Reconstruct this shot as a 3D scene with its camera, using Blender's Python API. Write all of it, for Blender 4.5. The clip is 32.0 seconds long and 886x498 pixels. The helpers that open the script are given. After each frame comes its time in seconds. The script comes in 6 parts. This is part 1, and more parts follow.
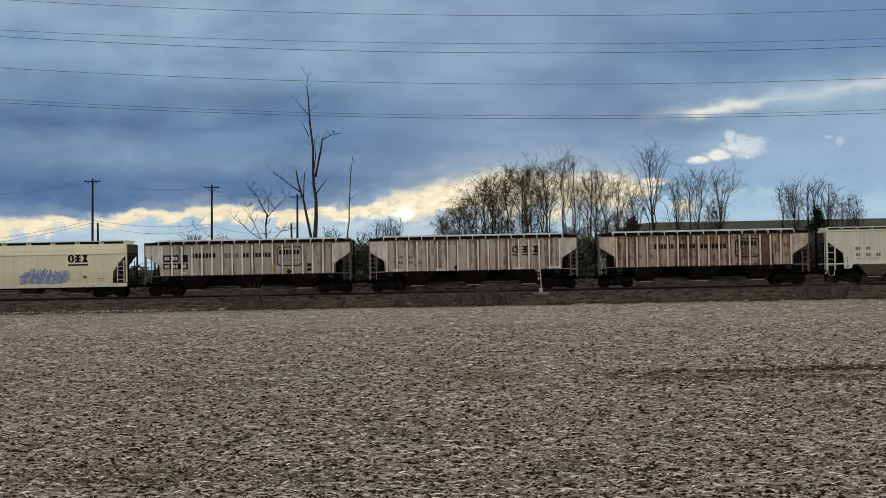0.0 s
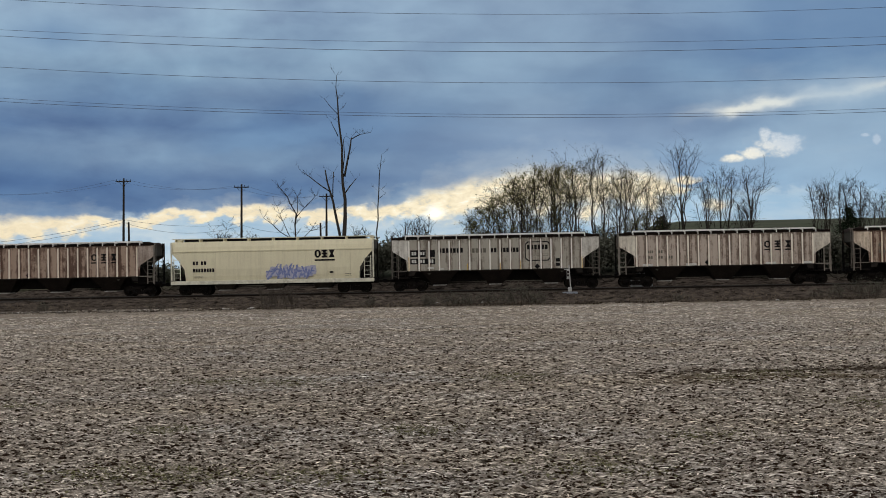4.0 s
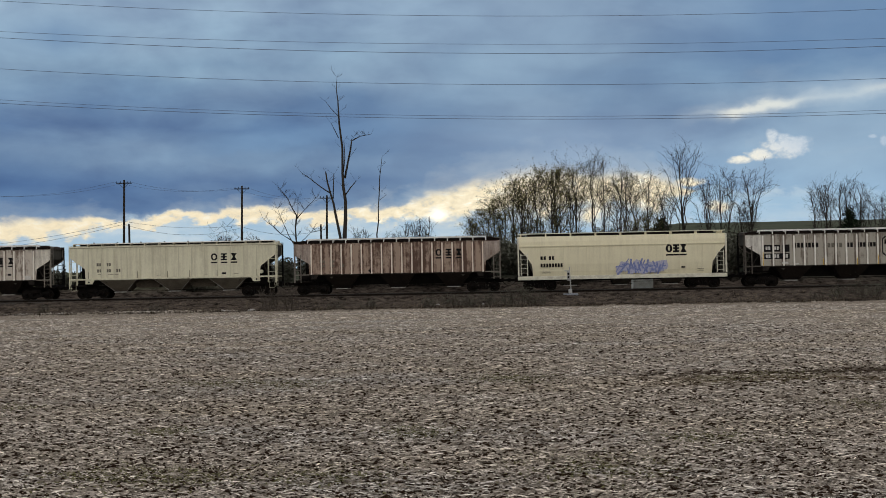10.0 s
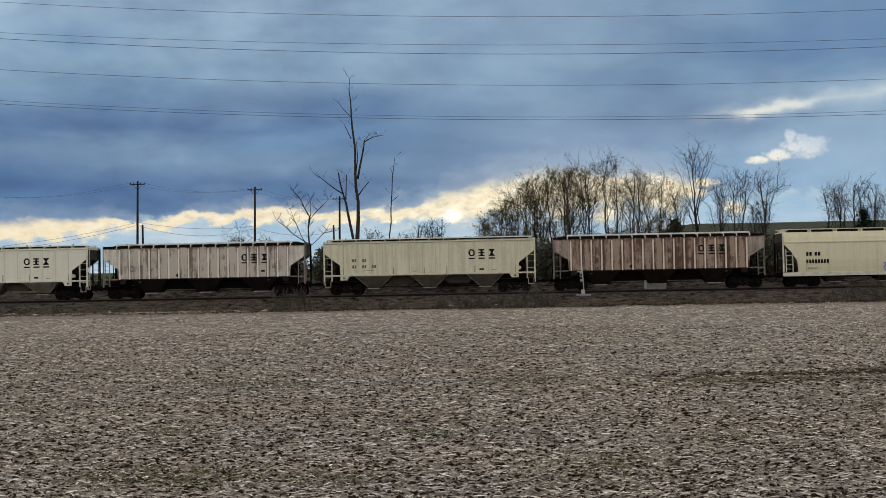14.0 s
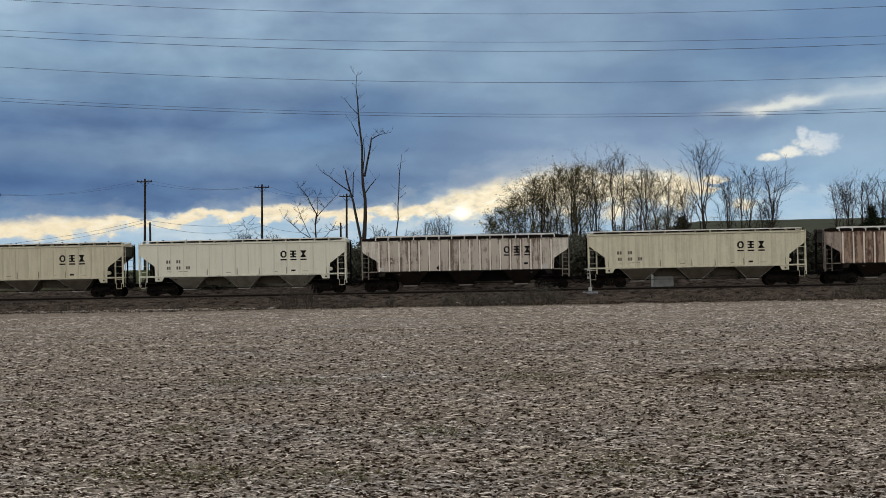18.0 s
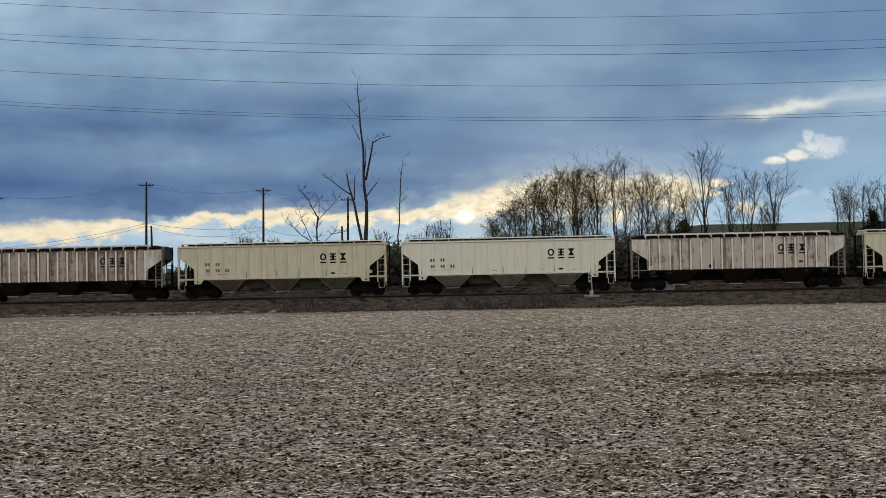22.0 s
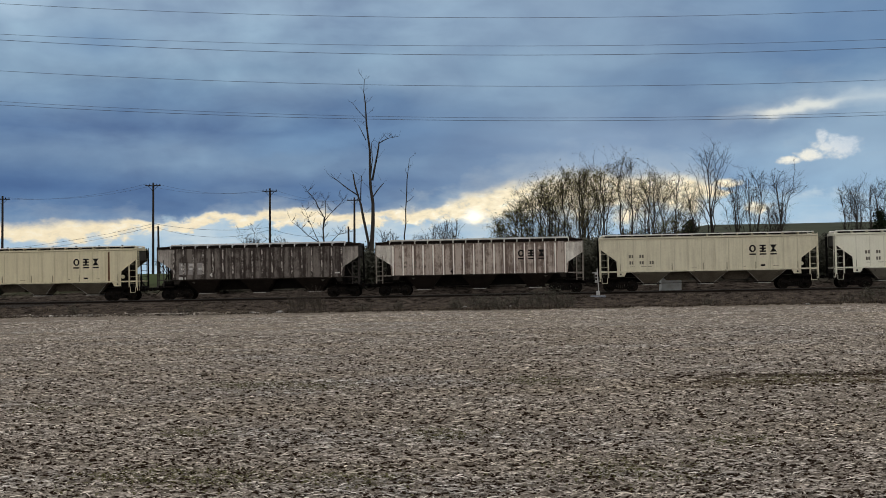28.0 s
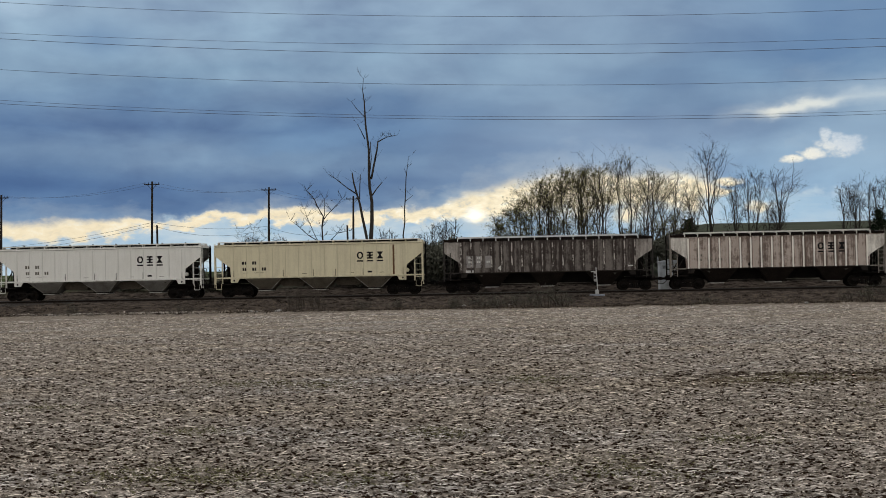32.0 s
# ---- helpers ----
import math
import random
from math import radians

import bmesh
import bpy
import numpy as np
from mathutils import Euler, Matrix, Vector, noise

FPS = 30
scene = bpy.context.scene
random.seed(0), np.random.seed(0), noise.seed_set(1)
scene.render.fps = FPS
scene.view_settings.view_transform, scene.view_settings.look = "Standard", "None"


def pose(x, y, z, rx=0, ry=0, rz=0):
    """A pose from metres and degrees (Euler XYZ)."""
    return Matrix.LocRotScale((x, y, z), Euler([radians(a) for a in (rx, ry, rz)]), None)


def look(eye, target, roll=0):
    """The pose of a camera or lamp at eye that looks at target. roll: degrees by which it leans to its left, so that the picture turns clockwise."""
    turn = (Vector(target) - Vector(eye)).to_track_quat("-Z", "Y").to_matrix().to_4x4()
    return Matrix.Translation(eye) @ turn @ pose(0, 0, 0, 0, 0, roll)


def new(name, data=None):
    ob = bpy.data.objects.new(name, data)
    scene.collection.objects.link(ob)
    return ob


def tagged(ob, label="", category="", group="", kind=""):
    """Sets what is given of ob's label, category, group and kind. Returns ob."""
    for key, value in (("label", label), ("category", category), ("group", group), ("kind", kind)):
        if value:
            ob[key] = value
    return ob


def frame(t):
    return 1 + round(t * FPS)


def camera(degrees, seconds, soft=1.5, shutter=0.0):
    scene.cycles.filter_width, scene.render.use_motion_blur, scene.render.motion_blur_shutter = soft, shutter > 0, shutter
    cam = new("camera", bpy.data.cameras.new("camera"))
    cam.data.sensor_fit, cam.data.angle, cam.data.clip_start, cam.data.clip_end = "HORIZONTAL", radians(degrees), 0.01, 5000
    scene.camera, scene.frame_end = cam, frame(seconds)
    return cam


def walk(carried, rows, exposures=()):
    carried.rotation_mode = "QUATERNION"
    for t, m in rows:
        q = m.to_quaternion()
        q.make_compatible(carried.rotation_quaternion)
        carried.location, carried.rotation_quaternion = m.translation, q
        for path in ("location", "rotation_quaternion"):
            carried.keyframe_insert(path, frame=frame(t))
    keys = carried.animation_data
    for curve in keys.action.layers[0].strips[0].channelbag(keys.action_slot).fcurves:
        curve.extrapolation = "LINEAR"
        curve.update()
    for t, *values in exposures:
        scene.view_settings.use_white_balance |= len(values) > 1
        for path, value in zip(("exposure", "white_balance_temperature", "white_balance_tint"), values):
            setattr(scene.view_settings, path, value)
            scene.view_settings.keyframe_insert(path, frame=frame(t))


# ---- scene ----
# camera: hand-held on the roadside, turning a little
EYE = (0.0, 0.0, 2.5)
ROLL = -1.1
VIEW = [(0, -1.45, 1.19), (0.5, -1.41, 1.19), (1, -1.35, 1.19), (1.5, -1.18, 1.07), (2, -0.94, 1.03), (2.5, -0.44, 1.08),
        (3, -0.57, 1.20), (3.5, 0.00, 1.17), (4.5, -0.17, 1.19), (5.5, -0.29, 1.21), (6, -0.04, 1.17), (6.5, -0.25, 1.21),
        (7, 0.00, 1.17), (7.5, -0.21, 1.23), (8, -0.08, 1.34), (8.5, 0.16, 1.26), (9, 0.00, 1.26), (9.5, -0.00, 1.30),
        (10, -0.04, 1.26), (10.5, 0.16, 1.22), (11, 0.08, 1.26), (11.5, 0.10, 1.26), (12, 0.41, 1.31), (12.5, 0.37, 1.35),
        (13, 0.21, 1.30), (13.5, 0.04, 1.32), (14, 0.57, 1.31), (14.5, 0.32, 1.31), (15.5, 0.40, 1.28), (16.5, 0.48, 1.25),
        (17, 0.70, 1.23), (17.5, 0.90, 1.29), (18, 0.91, 1.19), (18.5, 0.58, 1.23), (19, 0.66, 1.19), (19.5, 0.84, 1.23),
        (20, 0.80, 1.27), (20.5, 0.94, 1.34), (21, 1.19, 1.41), (21.5, 1.15, 1.36), (22, 0.97, 1.36), (22.5, 0.86, 1.36),
        (23, 0.74, 1.33), (23.5, 0.80, 1.31), (24, 0.66, 1.39), (24.5, 0.86, 1.40), (25, 0.78, 1.54), (25.5, 0.88, 1.57),
        (26.5, 1.25, 1.45), (27.5, 1.54, 1.33), (28, 1.28, 1.38), (28.5, 1.46, 1.37), (29, 1.40, 1.33), (29.5, 1.34, 1.33),
        (30, 1.13, 1.36), (30.5, 1.21, 1.32), (31, 1.13, 1.36), (31.5, 1.17, 1.41), (32, 1.23, 1.32)]
cam = camera(41.0, 32.0, soft=0.9)
walk(cam, [(t, pose(*EYE, 90 + p, 0, y) @ pose(0, 0, 0, 0, 0, ROLL)) for t, y, p in VIEW])

# the track: a straight line, a little nearer to the right; all along-track places are metres s on it
THETA = 2.9
RAIL_Z = 1.12
SIDE = 94.4          # distance of the wagons' near side where s = 0
CT, ST = math.cos(radians(THETA)), math.sin(radians(THETA))


def on_track(s, off=0.0, z=0.0):
    """A place s metres along the track and off metres behind its centre line."""
    o = 1.55 + off
    return (s * CT + o * ST, SIDE - s * ST + o * CT, z)


def across(x, y):
    """The distance behind the track's centre line, and the place along it."""
    return (x * ST + (y - SIDE) * CT - 1.55, x * CT - (y - SIDE) * ST)


# ---- light ----
SUN_AZ, SUN_EL = -1.0, 7.0
world = bpy.data.worlds.new("sky_light")
scene.world = world
world.use_nodes = True
wn, wl = world.node_tree.nodes, world.node_tree.links
sky = wn.new("ShaderNodeTexSky")
sky.sky_type, sky.sun_disc = "NISHITA", False
sky.sun_elevation, sky.sun_rotation = radians(SUN_EL), radians(SUN_AZ)
sky.air_density, sky.dust_density, sky.ozone_density = 1.0, 2.0, 1.5
veil = wn.new("ShaderNodeMix")
veil.data_type = "RGBA"
veil.inputs["Factor"].default_value = 0.72
veil.inputs["B"].default_value = (10.4, 10.0, 9.6, 1)   # the cloud cover, in the sky's own units
wl.new(sky.outputs["Color"], veil.inputs["A"])
wl.new(veil.outputs["Result"], wn["Background"].inputs["Color"])
wn["Background"].inputs["Strength"].default_value = 0.11
sun = new("sun", bpy.data.lights.new("sun", "SUN"))
sun.data.energy, sun.data.angle, sun.data.color = 0.6, radians(12), (1.0, 0.88, 0.72)
sun.matrix_world = look((math.sin(radians(-SUN_AZ)) * 100, math.cos(radians(SUN_AZ)) * 100, math.tan(radians(SUN_EL)) * 100), (0, 0, 0))
scene.view_settings.exposure = 0.0
# ---- materials ----
class Tree:
    """Short words for node trees."""

    def __init__(self, name, rough=0.8, metal=0.0):
        self.m = bpy.data.materials.new(name)
        self.m.use_nodes = True
        self.n, self.l = self.m.node_tree.nodes, self.m.node_tree.links
        self.b = self.n["Principled BSDF"]
        self.b.inputs["Roughness"].default_value = rough
        self.b.inputs["Metallic"].default_value = metal
        self.b.inputs["Specular IOR Level"].default_value = 0.25

    def put(self, sock, v):
        if hasattr(v, "is_linked"):
            self.l.new(v, sock)
        else:
            sock.default_value = v

    def coord(self, kind="Object", scale=(1, 1, 1), shift=(0, 0, 0)):
        c, m = self.n.new("ShaderNodeTexCoord"), self.n.new("ShaderNodeMapping")
        m.inputs["Scale"].default_value, m.inputs["Location"].default_value = scale, shift
        self.l.new(c.outputs[kind], m.inputs["Vector"])
        return m.outputs["Vector"]

    def world_at(self, scale=(1, 1, 1)):
        c, m = self.n.new("ShaderNodeNewGeometry"), self.n.new("ShaderNodeMapping")
        m.inputs["Scale"].default_value = scale
        self.l.new(c.outputs["Position"], m.inputs["Vector"])
        return m.outputs["Vector"]

    def noise(self, vec, scale, detail=4.0, rough=0.55, warp=0.0):
        k = self.n.new("ShaderNodeTexNoise")
        self.l.new(vec, k.inputs["Vector"])
        for s, v in (("Scale", scale), ("Detail", detail), ("Roughness", rough), ("Distortion", warp)):
            k.inputs[s].default_value = v
        return k.outputs["Fac"]

    def ramp(self, fac, *stops, kind="LINEAR"):
        k = self.n.new("ShaderNodeValToRGB")
        k.color_ramp.interpolation = kind
        e = k.color_ramp.elements
        while len(e) < len(stops):
            e.new(0.5)
        for a, (p, c) in zip(e, stops):
            a.position = p
            a.color = (c, c, c, 1) if isinstance(c, (int, float)) else (*c, 1)
        self.l.new(fac, k.inputs["Fac"])
        return k.outputs["Color"]

    def mix(self, fac, a, b, how="MIX"):
        k = self.n.new("ShaderNodeMix")
        k.data_type, k.blend_type = "RGBA", how
        for s, v in (("Factor", fac), ("A", a), ("B", b)):
            if isinstance(v, tuple):
                v = (*v, 1)
            i = [q for q in k.inputs if q.name == s and q.type == ("VALUE" if s == "Factor" else "RGBA")][0]
            self.put(i, v)
        return [q for q in k.outputs if q.type == "RGBA"][0]

    def math(self, op, a, b=0.0, c=0.0):
        k = self.n.new("ShaderNodeMath")
        k.operation = op
        for i, v in enumerate((a, b, c)):
            self.put(k.inputs[i], v)
        return k.outputs[0]

    def sep(self, vec):
        k = self.n.new("ShaderNodeSeparateXYZ")
        self.l.new(vec, k.inputs[0])
        return k.outputs

    def join(self, x, y, z=0.0):
        k = self.n.new("ShaderNodeCombineXYZ")
        for i, v in enumerate((x, y, z)):
            self.put(k.inputs[i], v)
        return k.outputs[0]

    def random(self, island=False):
        k = self.n.new("ShaderNodeNewGeometry" if island else "ShaderNodeObjectInfo")
        return k.outputs["Random Per Island" if island else "Random"]

    def bump(self, h, strength=0.3, dist=0.02):
        k = self.n.new("ShaderNodeBump")
        k.inputs["Strength"].default_value, k.inputs["Distance"].default_value = strength, dist
        self.l.new(h, k.inputs["Height"])
        self.l.new(k.outputs[0], self.b.inputs["Normal"])

    def colour(self, c):
        if isinstance(c, tuple):
            c = (*c, 1)
        self.put(self.b.inputs["Base Color"], c)
        return self.m


def plain(name, c, rough=0.7, metal=0.0, vary=0.25, scale=3.0, dirt=(0.05, 0.045, 0.04), amount=0.35):
    """A painted or worn surface with soft stains and fine grain."""
    t = Tree(name, rough, metal)
    v = t.coord()
    a = t.noise(v, scale, 5.0, 0.6)
    g = t.noise(v, scale * 14, 3.0, 0.6)
    base = t.mix(t.ramp(g, (0.3, 0.0), (0.7, 1.0)), tuple(q * (1 - vary) for q in c), tuple(min(1, q * (1 + vary * 0.5)) for q in c))
    t.bump(g, 0.25, 0.01)
    t.b.inputs["Specular IOR Level"].default_value = 0.05 if max(c) < 0.06 else 0.2
    return t.colour(t.mix(t.ramp(a, (0.45, 0.0), (0.75, amount)), base, dirt))


def wagon_paint(name, c, rust=(0.09, 0.05, 0.035), amount=0.5, seed=0.0, streak=0.6, cell=0.0, chalk=0.2, lo=0.35, top=4.2, lean=0.0, apart=False, edge=0.27):
    """Old wagon paint: rust that runs down in streaks, rust blotches in the middle of the panels, chalky wear."""
    t = Tree(name, 0.75)
    v = t.coord(shift=(seed * 13.7, seed * 3.1, 0))
    if apart:      # every post wears in its own way
        k = t.n.new("ShaderNodeVectorMath")
        t.l.new(v, k.inputs[0])
        t.l.new(t.join(t.math("MULTIPLY", t.random(), 37.0), 0.0, t.math("MULTIPLY", t.random(), 91.0)), k.inputs[1])
        v = k.outputs[0]
    x, y, z = t.sep(t.coord())
    run = t.noise(v, 1.6, 5.0, 0.7) if apart else t.noise(t.coord(scale=(5.0, 1, 0.28), shift=(seed * 7.3, 0, seed)), 1.0, 5.0, 0.62)
    blot = t.noise(t.coord(scale=(1.4, 1, 0.8), shift=(seed * 5.7, seed, seed * 2.0)), 1.0, 6.0, 0.72)
    fine = t.noise(v, 9.0, 5.0, 0.7)
    grain = t.noise(v, 45.0, 3.0, 0.6)
    mask = t.math("ADD", t.math("MULTIPLY", run, streak), t.math("MULTIPLY", blot, 1.0 - streak))
    mask = t.math("ADD", mask, t.math("MULTIPLY", t.math("SUBTRACT", fine, 0.5), 0.35))
    mask = t.math("MULTIPLY_ADD", t.math("SUBTRACT", mask, 0.5), 2.0, 0.5) if cell else mask
    width = edge
    if cell:
        width = 0.25
        # the hollow of each panel between two posts keeps the wet: two or three brown spots above one another
        wave = t.math("COSINE", t.math("MULTIPLY", x, 2 * math.pi / cell))
        spots = t.math("MULTIPLY", t.math("SINE", t.math("MULTIPLY_ADD", z, 7.5, t.math("MULTIPLY", t.noise(v, 0.7, 2.0), 6.0))), t.ramp(t.noise(v, 0.45, 3.0), (0.35, 0.0), (0.65, 1.0)))
        mask = t.math("ADD", mask, t.math("MULTIPLY", wave, -0.09))
        mask = t.math("ADD", mask, t.math("MULTIPLY", t.math("MULTIPLY", spots, t.ramp(wave, (0.2, 0.0), (0.7, 1.0))), 0.085))
        # rust along the welds of the posts, broken
        weld = t.math("MULTIPLY", t.ramp(t.math("MULTIPLY", wave, -1.0), (0.50, 0.0), (0.88, 1.0)), t.ramp(t.noise(t.coord(scale=(0.9, 1, 0.55), shift=(seed * 3.3, 0, seed * 1.7)), 1.0, 5.0, 0.65), (0.36, 0.15), (0.58, 1.0)))
        mask = t.math("ADD", mask, t.math("MULTIPLY", weld, 0.20))
        # rust bleeds down from the eave, and one end of the side is worse than the other
        mask = t.math("ADD", mask, t.math("MULTIPLY", t.ramp(t.math("MULTIPLY_ADD", t.math("SUBTRACT", top, z), 1.0, t.math("MULTIPLY", t.math("SUBTRACT", run, 0.5), 1.6)), (0.0, 1.0), (0.75, 0.0)), 0.09))
        mask = t.math("ADD", mask, t.math("MULTIPLY", x, lean * 0.01))
        # some panels were repainted or rusted more than their neighbours
        w = t.n.new("ShaderNodeTexWhiteNoise")
        w.noise_dimensions = "1D"
        t.l.new(t.math("FLOOR", t.math("MULTIPLY_ADD", x, 1 / cell, 40.5 + seed * 3)), w.inputs["W"])
        mask = t.math("ADD", mask, t.math("MULTIPLY", t.math("SUBTRACT", w.outputs["Value"], 0.5), 0.19))
    mask = t.ramp(mask, (lo - 0.03, 0.0), (lo - 0.03 + width, amount))
    base = t.mix(t.ramp(t.noise(v, 0.5, 4.0, 0.6), (0.35, 0.0), (0.7, chalk)), c, tuple(min(0.9, q * 1.25 + 0.03) for q in c))
    base = t.mix(t.ramp(grain, (0.35, 0.12), (0.6, 0.0)), base, (0.12, 0.1, 0.085))
    worn = t.mix(t.ramp(fine, (0.35, 0.0), (0.65, 0.8)), tuple(q * 0.6 for q in rust), tuple(q * 1.7 for q in rust))
    t.bump(t.math("ADD", fine, t.math("MULTIPLY", grain, 0.4)), 0.2, 0.012)
    return t.colour(t.mix(mask, base, worn))


def hue(r, g, b):
    """Linear colour from display values 0 to 255."""
    return tuple((q / 255 / 12.92 if q < 10 else ((q / 255 + 0.055) / 1.055) ** 2.4) for q in (r, g, b))


BLACK = plain("black_steel", (0.008, 0.0072, 0.0068), 0.8, 0.0, 0.4, 2.0, (0.022, 0.016, 0.012), 0.45)
WHEEL = plain("wheel_steel", (0.010, 0.009, 0.008), 0.65, 0.2, 0.4, 4.0, (0.024, 0.015, 0.010), 0.6)
# dusty underframe steel; also the painted shade of coamings and far-side frames
GRAPHITE = plain("dusty_shaded_steel", (0.009, 0.008, 0.0075), 0.85, 0.0, 0.35, 1.5, (0.026, 0.020, 0.016), 0.4)
RAILSTEEL = plain("rail_steel", (0.018, 0.0135, 0.011), 0.7, 0.2, 0.35, 5.0)
SHINE = plain("rail_head_steel", (0.06, 0.055, 0.052), 0.5, 0.4, 0.15, 3.0)
TIEWOOD = plain("tie_wood", (0.06, 0.05, 0.042), 0.9, 0.0, 0.5, 3.0, (0.12, 0.11, 0.1), 0.5)
POLEWOOD = plain("pole_wood", (0.024, 0.02, 0.018), 0.9, 0.0, 0.4, 1.2)
SILVER = plain("silver_paint", (0.74, 0.78, 0.82), 0.5, 0.0, 0.15, 2.0, (0.2, 0.19, 0.18), 0.4)
SIGNALGREY = plain("signal_paint", (0.42, 0.42, 0.41), 0.6, 0.0, 0.25, 5.0, (0.12, 0.1, 0.09), 0.5)
# dark olive tone that puts the shade of the wagon ends into colour
END = plain("shade_toned_end_sheet", (0.065, 0.061, 0.050), 0.85, 0.0, 0.3, 1.5, (0.04, 0.033, 0.027), 0.5)
# the shade below the running board, painted as near-black with rust patches
EAVE = plain("shaded_rusty_eave", (0.010, 0.0085, 0.0075), 0.9, 0.0, 0.4, 2.0, (0.028, 0.015, 0.011), 0.5)
CONCRETE = plain("concrete", (0.24, 0.26, 0.30), 0.9, 0.0, 0.25, 4.0)
GATE = plain("worn_gate_steel", (0.42, 0.40, 0.37), 0.6, 0.2, 0.3, 3.0, (0.08, 0.07, 0.06), 0.5)
INK = plain("black_lettering", (0.011, 0.0105, 0.012), 0.75, 0.0, 0.4, 6.0, (0.09, 0.075, 0.065), 0.25)
FADED = plain("faded_lettering", (0.13, 0.12, 0.1), 0.8, 0.0, 0.4, 6.0, (0.3, 0.26, 0.2), 0.5)
WHITEPAINT = plain("white_stencil", (0.62, 0.61, 0.58), 0.7, 0.0, 0.3, 6.0, (0.2, 0.17, 0.14), 0.45)
BLUESPRAY = plain("blue_spray_paint", (0.16, 0.2, 0.42), 0.6, 0.0, 0.3, 7.0, (0.45, 0.45, 0.55), 0.6)
PALESPRAY = plain("pale_spray_paint", (0.40, 0.40, 0.53), 0.6, 0.0, 0.3, 7.0, (0.5, 0.5, 0.55), 0.6)
YELLOWTAPE = plain("yellow_reflector", (0.62, 0.4, 0.05), 0.5, 0.0, 0.2)
WIRE = plain("weathered_wire", (0.085, 0.10, 0.135), 0.6, 0.4, 0.2)
BARK = plain("grey_bark", (0.036, 0.031, 0.027), 0.95, 0.0, 0.45, 2.5, (0.035, 0.03, 0.026), 0.6)
DEADWOOD = plain("dead_wood", (0.05, 0.044, 0.04), 0.9, 0.0, 0.4, 2.0, (0.02, 0.018, 0.016), 0.6)
TWIG = plain("brown_twigs", (0.034, 0.028, 0.022), 0.95, 0.0, 0.4, 2.0)
PALEBRUSH = plain("dry_brush", (0.075, 0.063, 0.052), 0.95, 0.0, 0.5, 2.0, (0.04, 0.032, 0.026), 0.5)
BRUSH = plain("dark_brush", (0.075, 0.065, 0.054), 0.95, 0.0, 0.5, 2.0)


def leaf_mat(name, lo, hi, sparse=False):
    t = Tree(name, 0.9)
    t.b.inputs["Specular IOR Level"].default_value = 0.03
    if sparse:      # most pieces weathered, few fresh and pale; greyer and more yellow-brown stretches
        c = t.mix(t.ramp(t.random(True), (0.0, 0.0), (0.45, 0.20), (0.8, 0.62), (1.0, 1.0)), lo, hi)
        tint = t.ramp(t.noise(t.world_at((0.12, 0.3, 1)), 1.0, 4.0, 0.6), (0.34, (0.95, 1.0, 1.06)), (0.48, (1.0, 1.0, 1.0)), (0.66, (1.0, 0.97, 0.89)))
        return t.colour(t.mix(1.0, c, tint, "MULTIPLY"))
    t.b.inputs["Subsurface Weight"].default_value = 0.0
    return t.colour(t.mix(t.random(True), lo, hi))


BUDS = leaf_mat("spring_buds", (0.07, 0.072, 0.026), (0.19, 0.175, 0.07))
NEEDLE = leaf_mat("conifer_needles", (0.008, 0.014, 0.008), (0.02, 0.03, 0.016))
SCRUB = leaf_mat("dry_scrub", (0.062, 0.063, 0.05), (0.13, 0.131, 0.105))
STRAW = leaf_mat("corn_residue", (0.25, 0.216, 0.187), (0.93, 0.85, 0.755), True)
DRYGRASS = leaf_mat("dry_grass", (0.030, 0.024, 0.018), (0.235, 0.188, 0.138))
EDGE_SHADE_WEED = leaf_mat("shade_dark_weed_stalks", (0.012, 0.01, 0.008), (0.06, 0.048, 0.036))
WEED = leaf_mat("field_weeds", (0.085, 0.080, 0.038), (0.165, 0.155, 0.082))


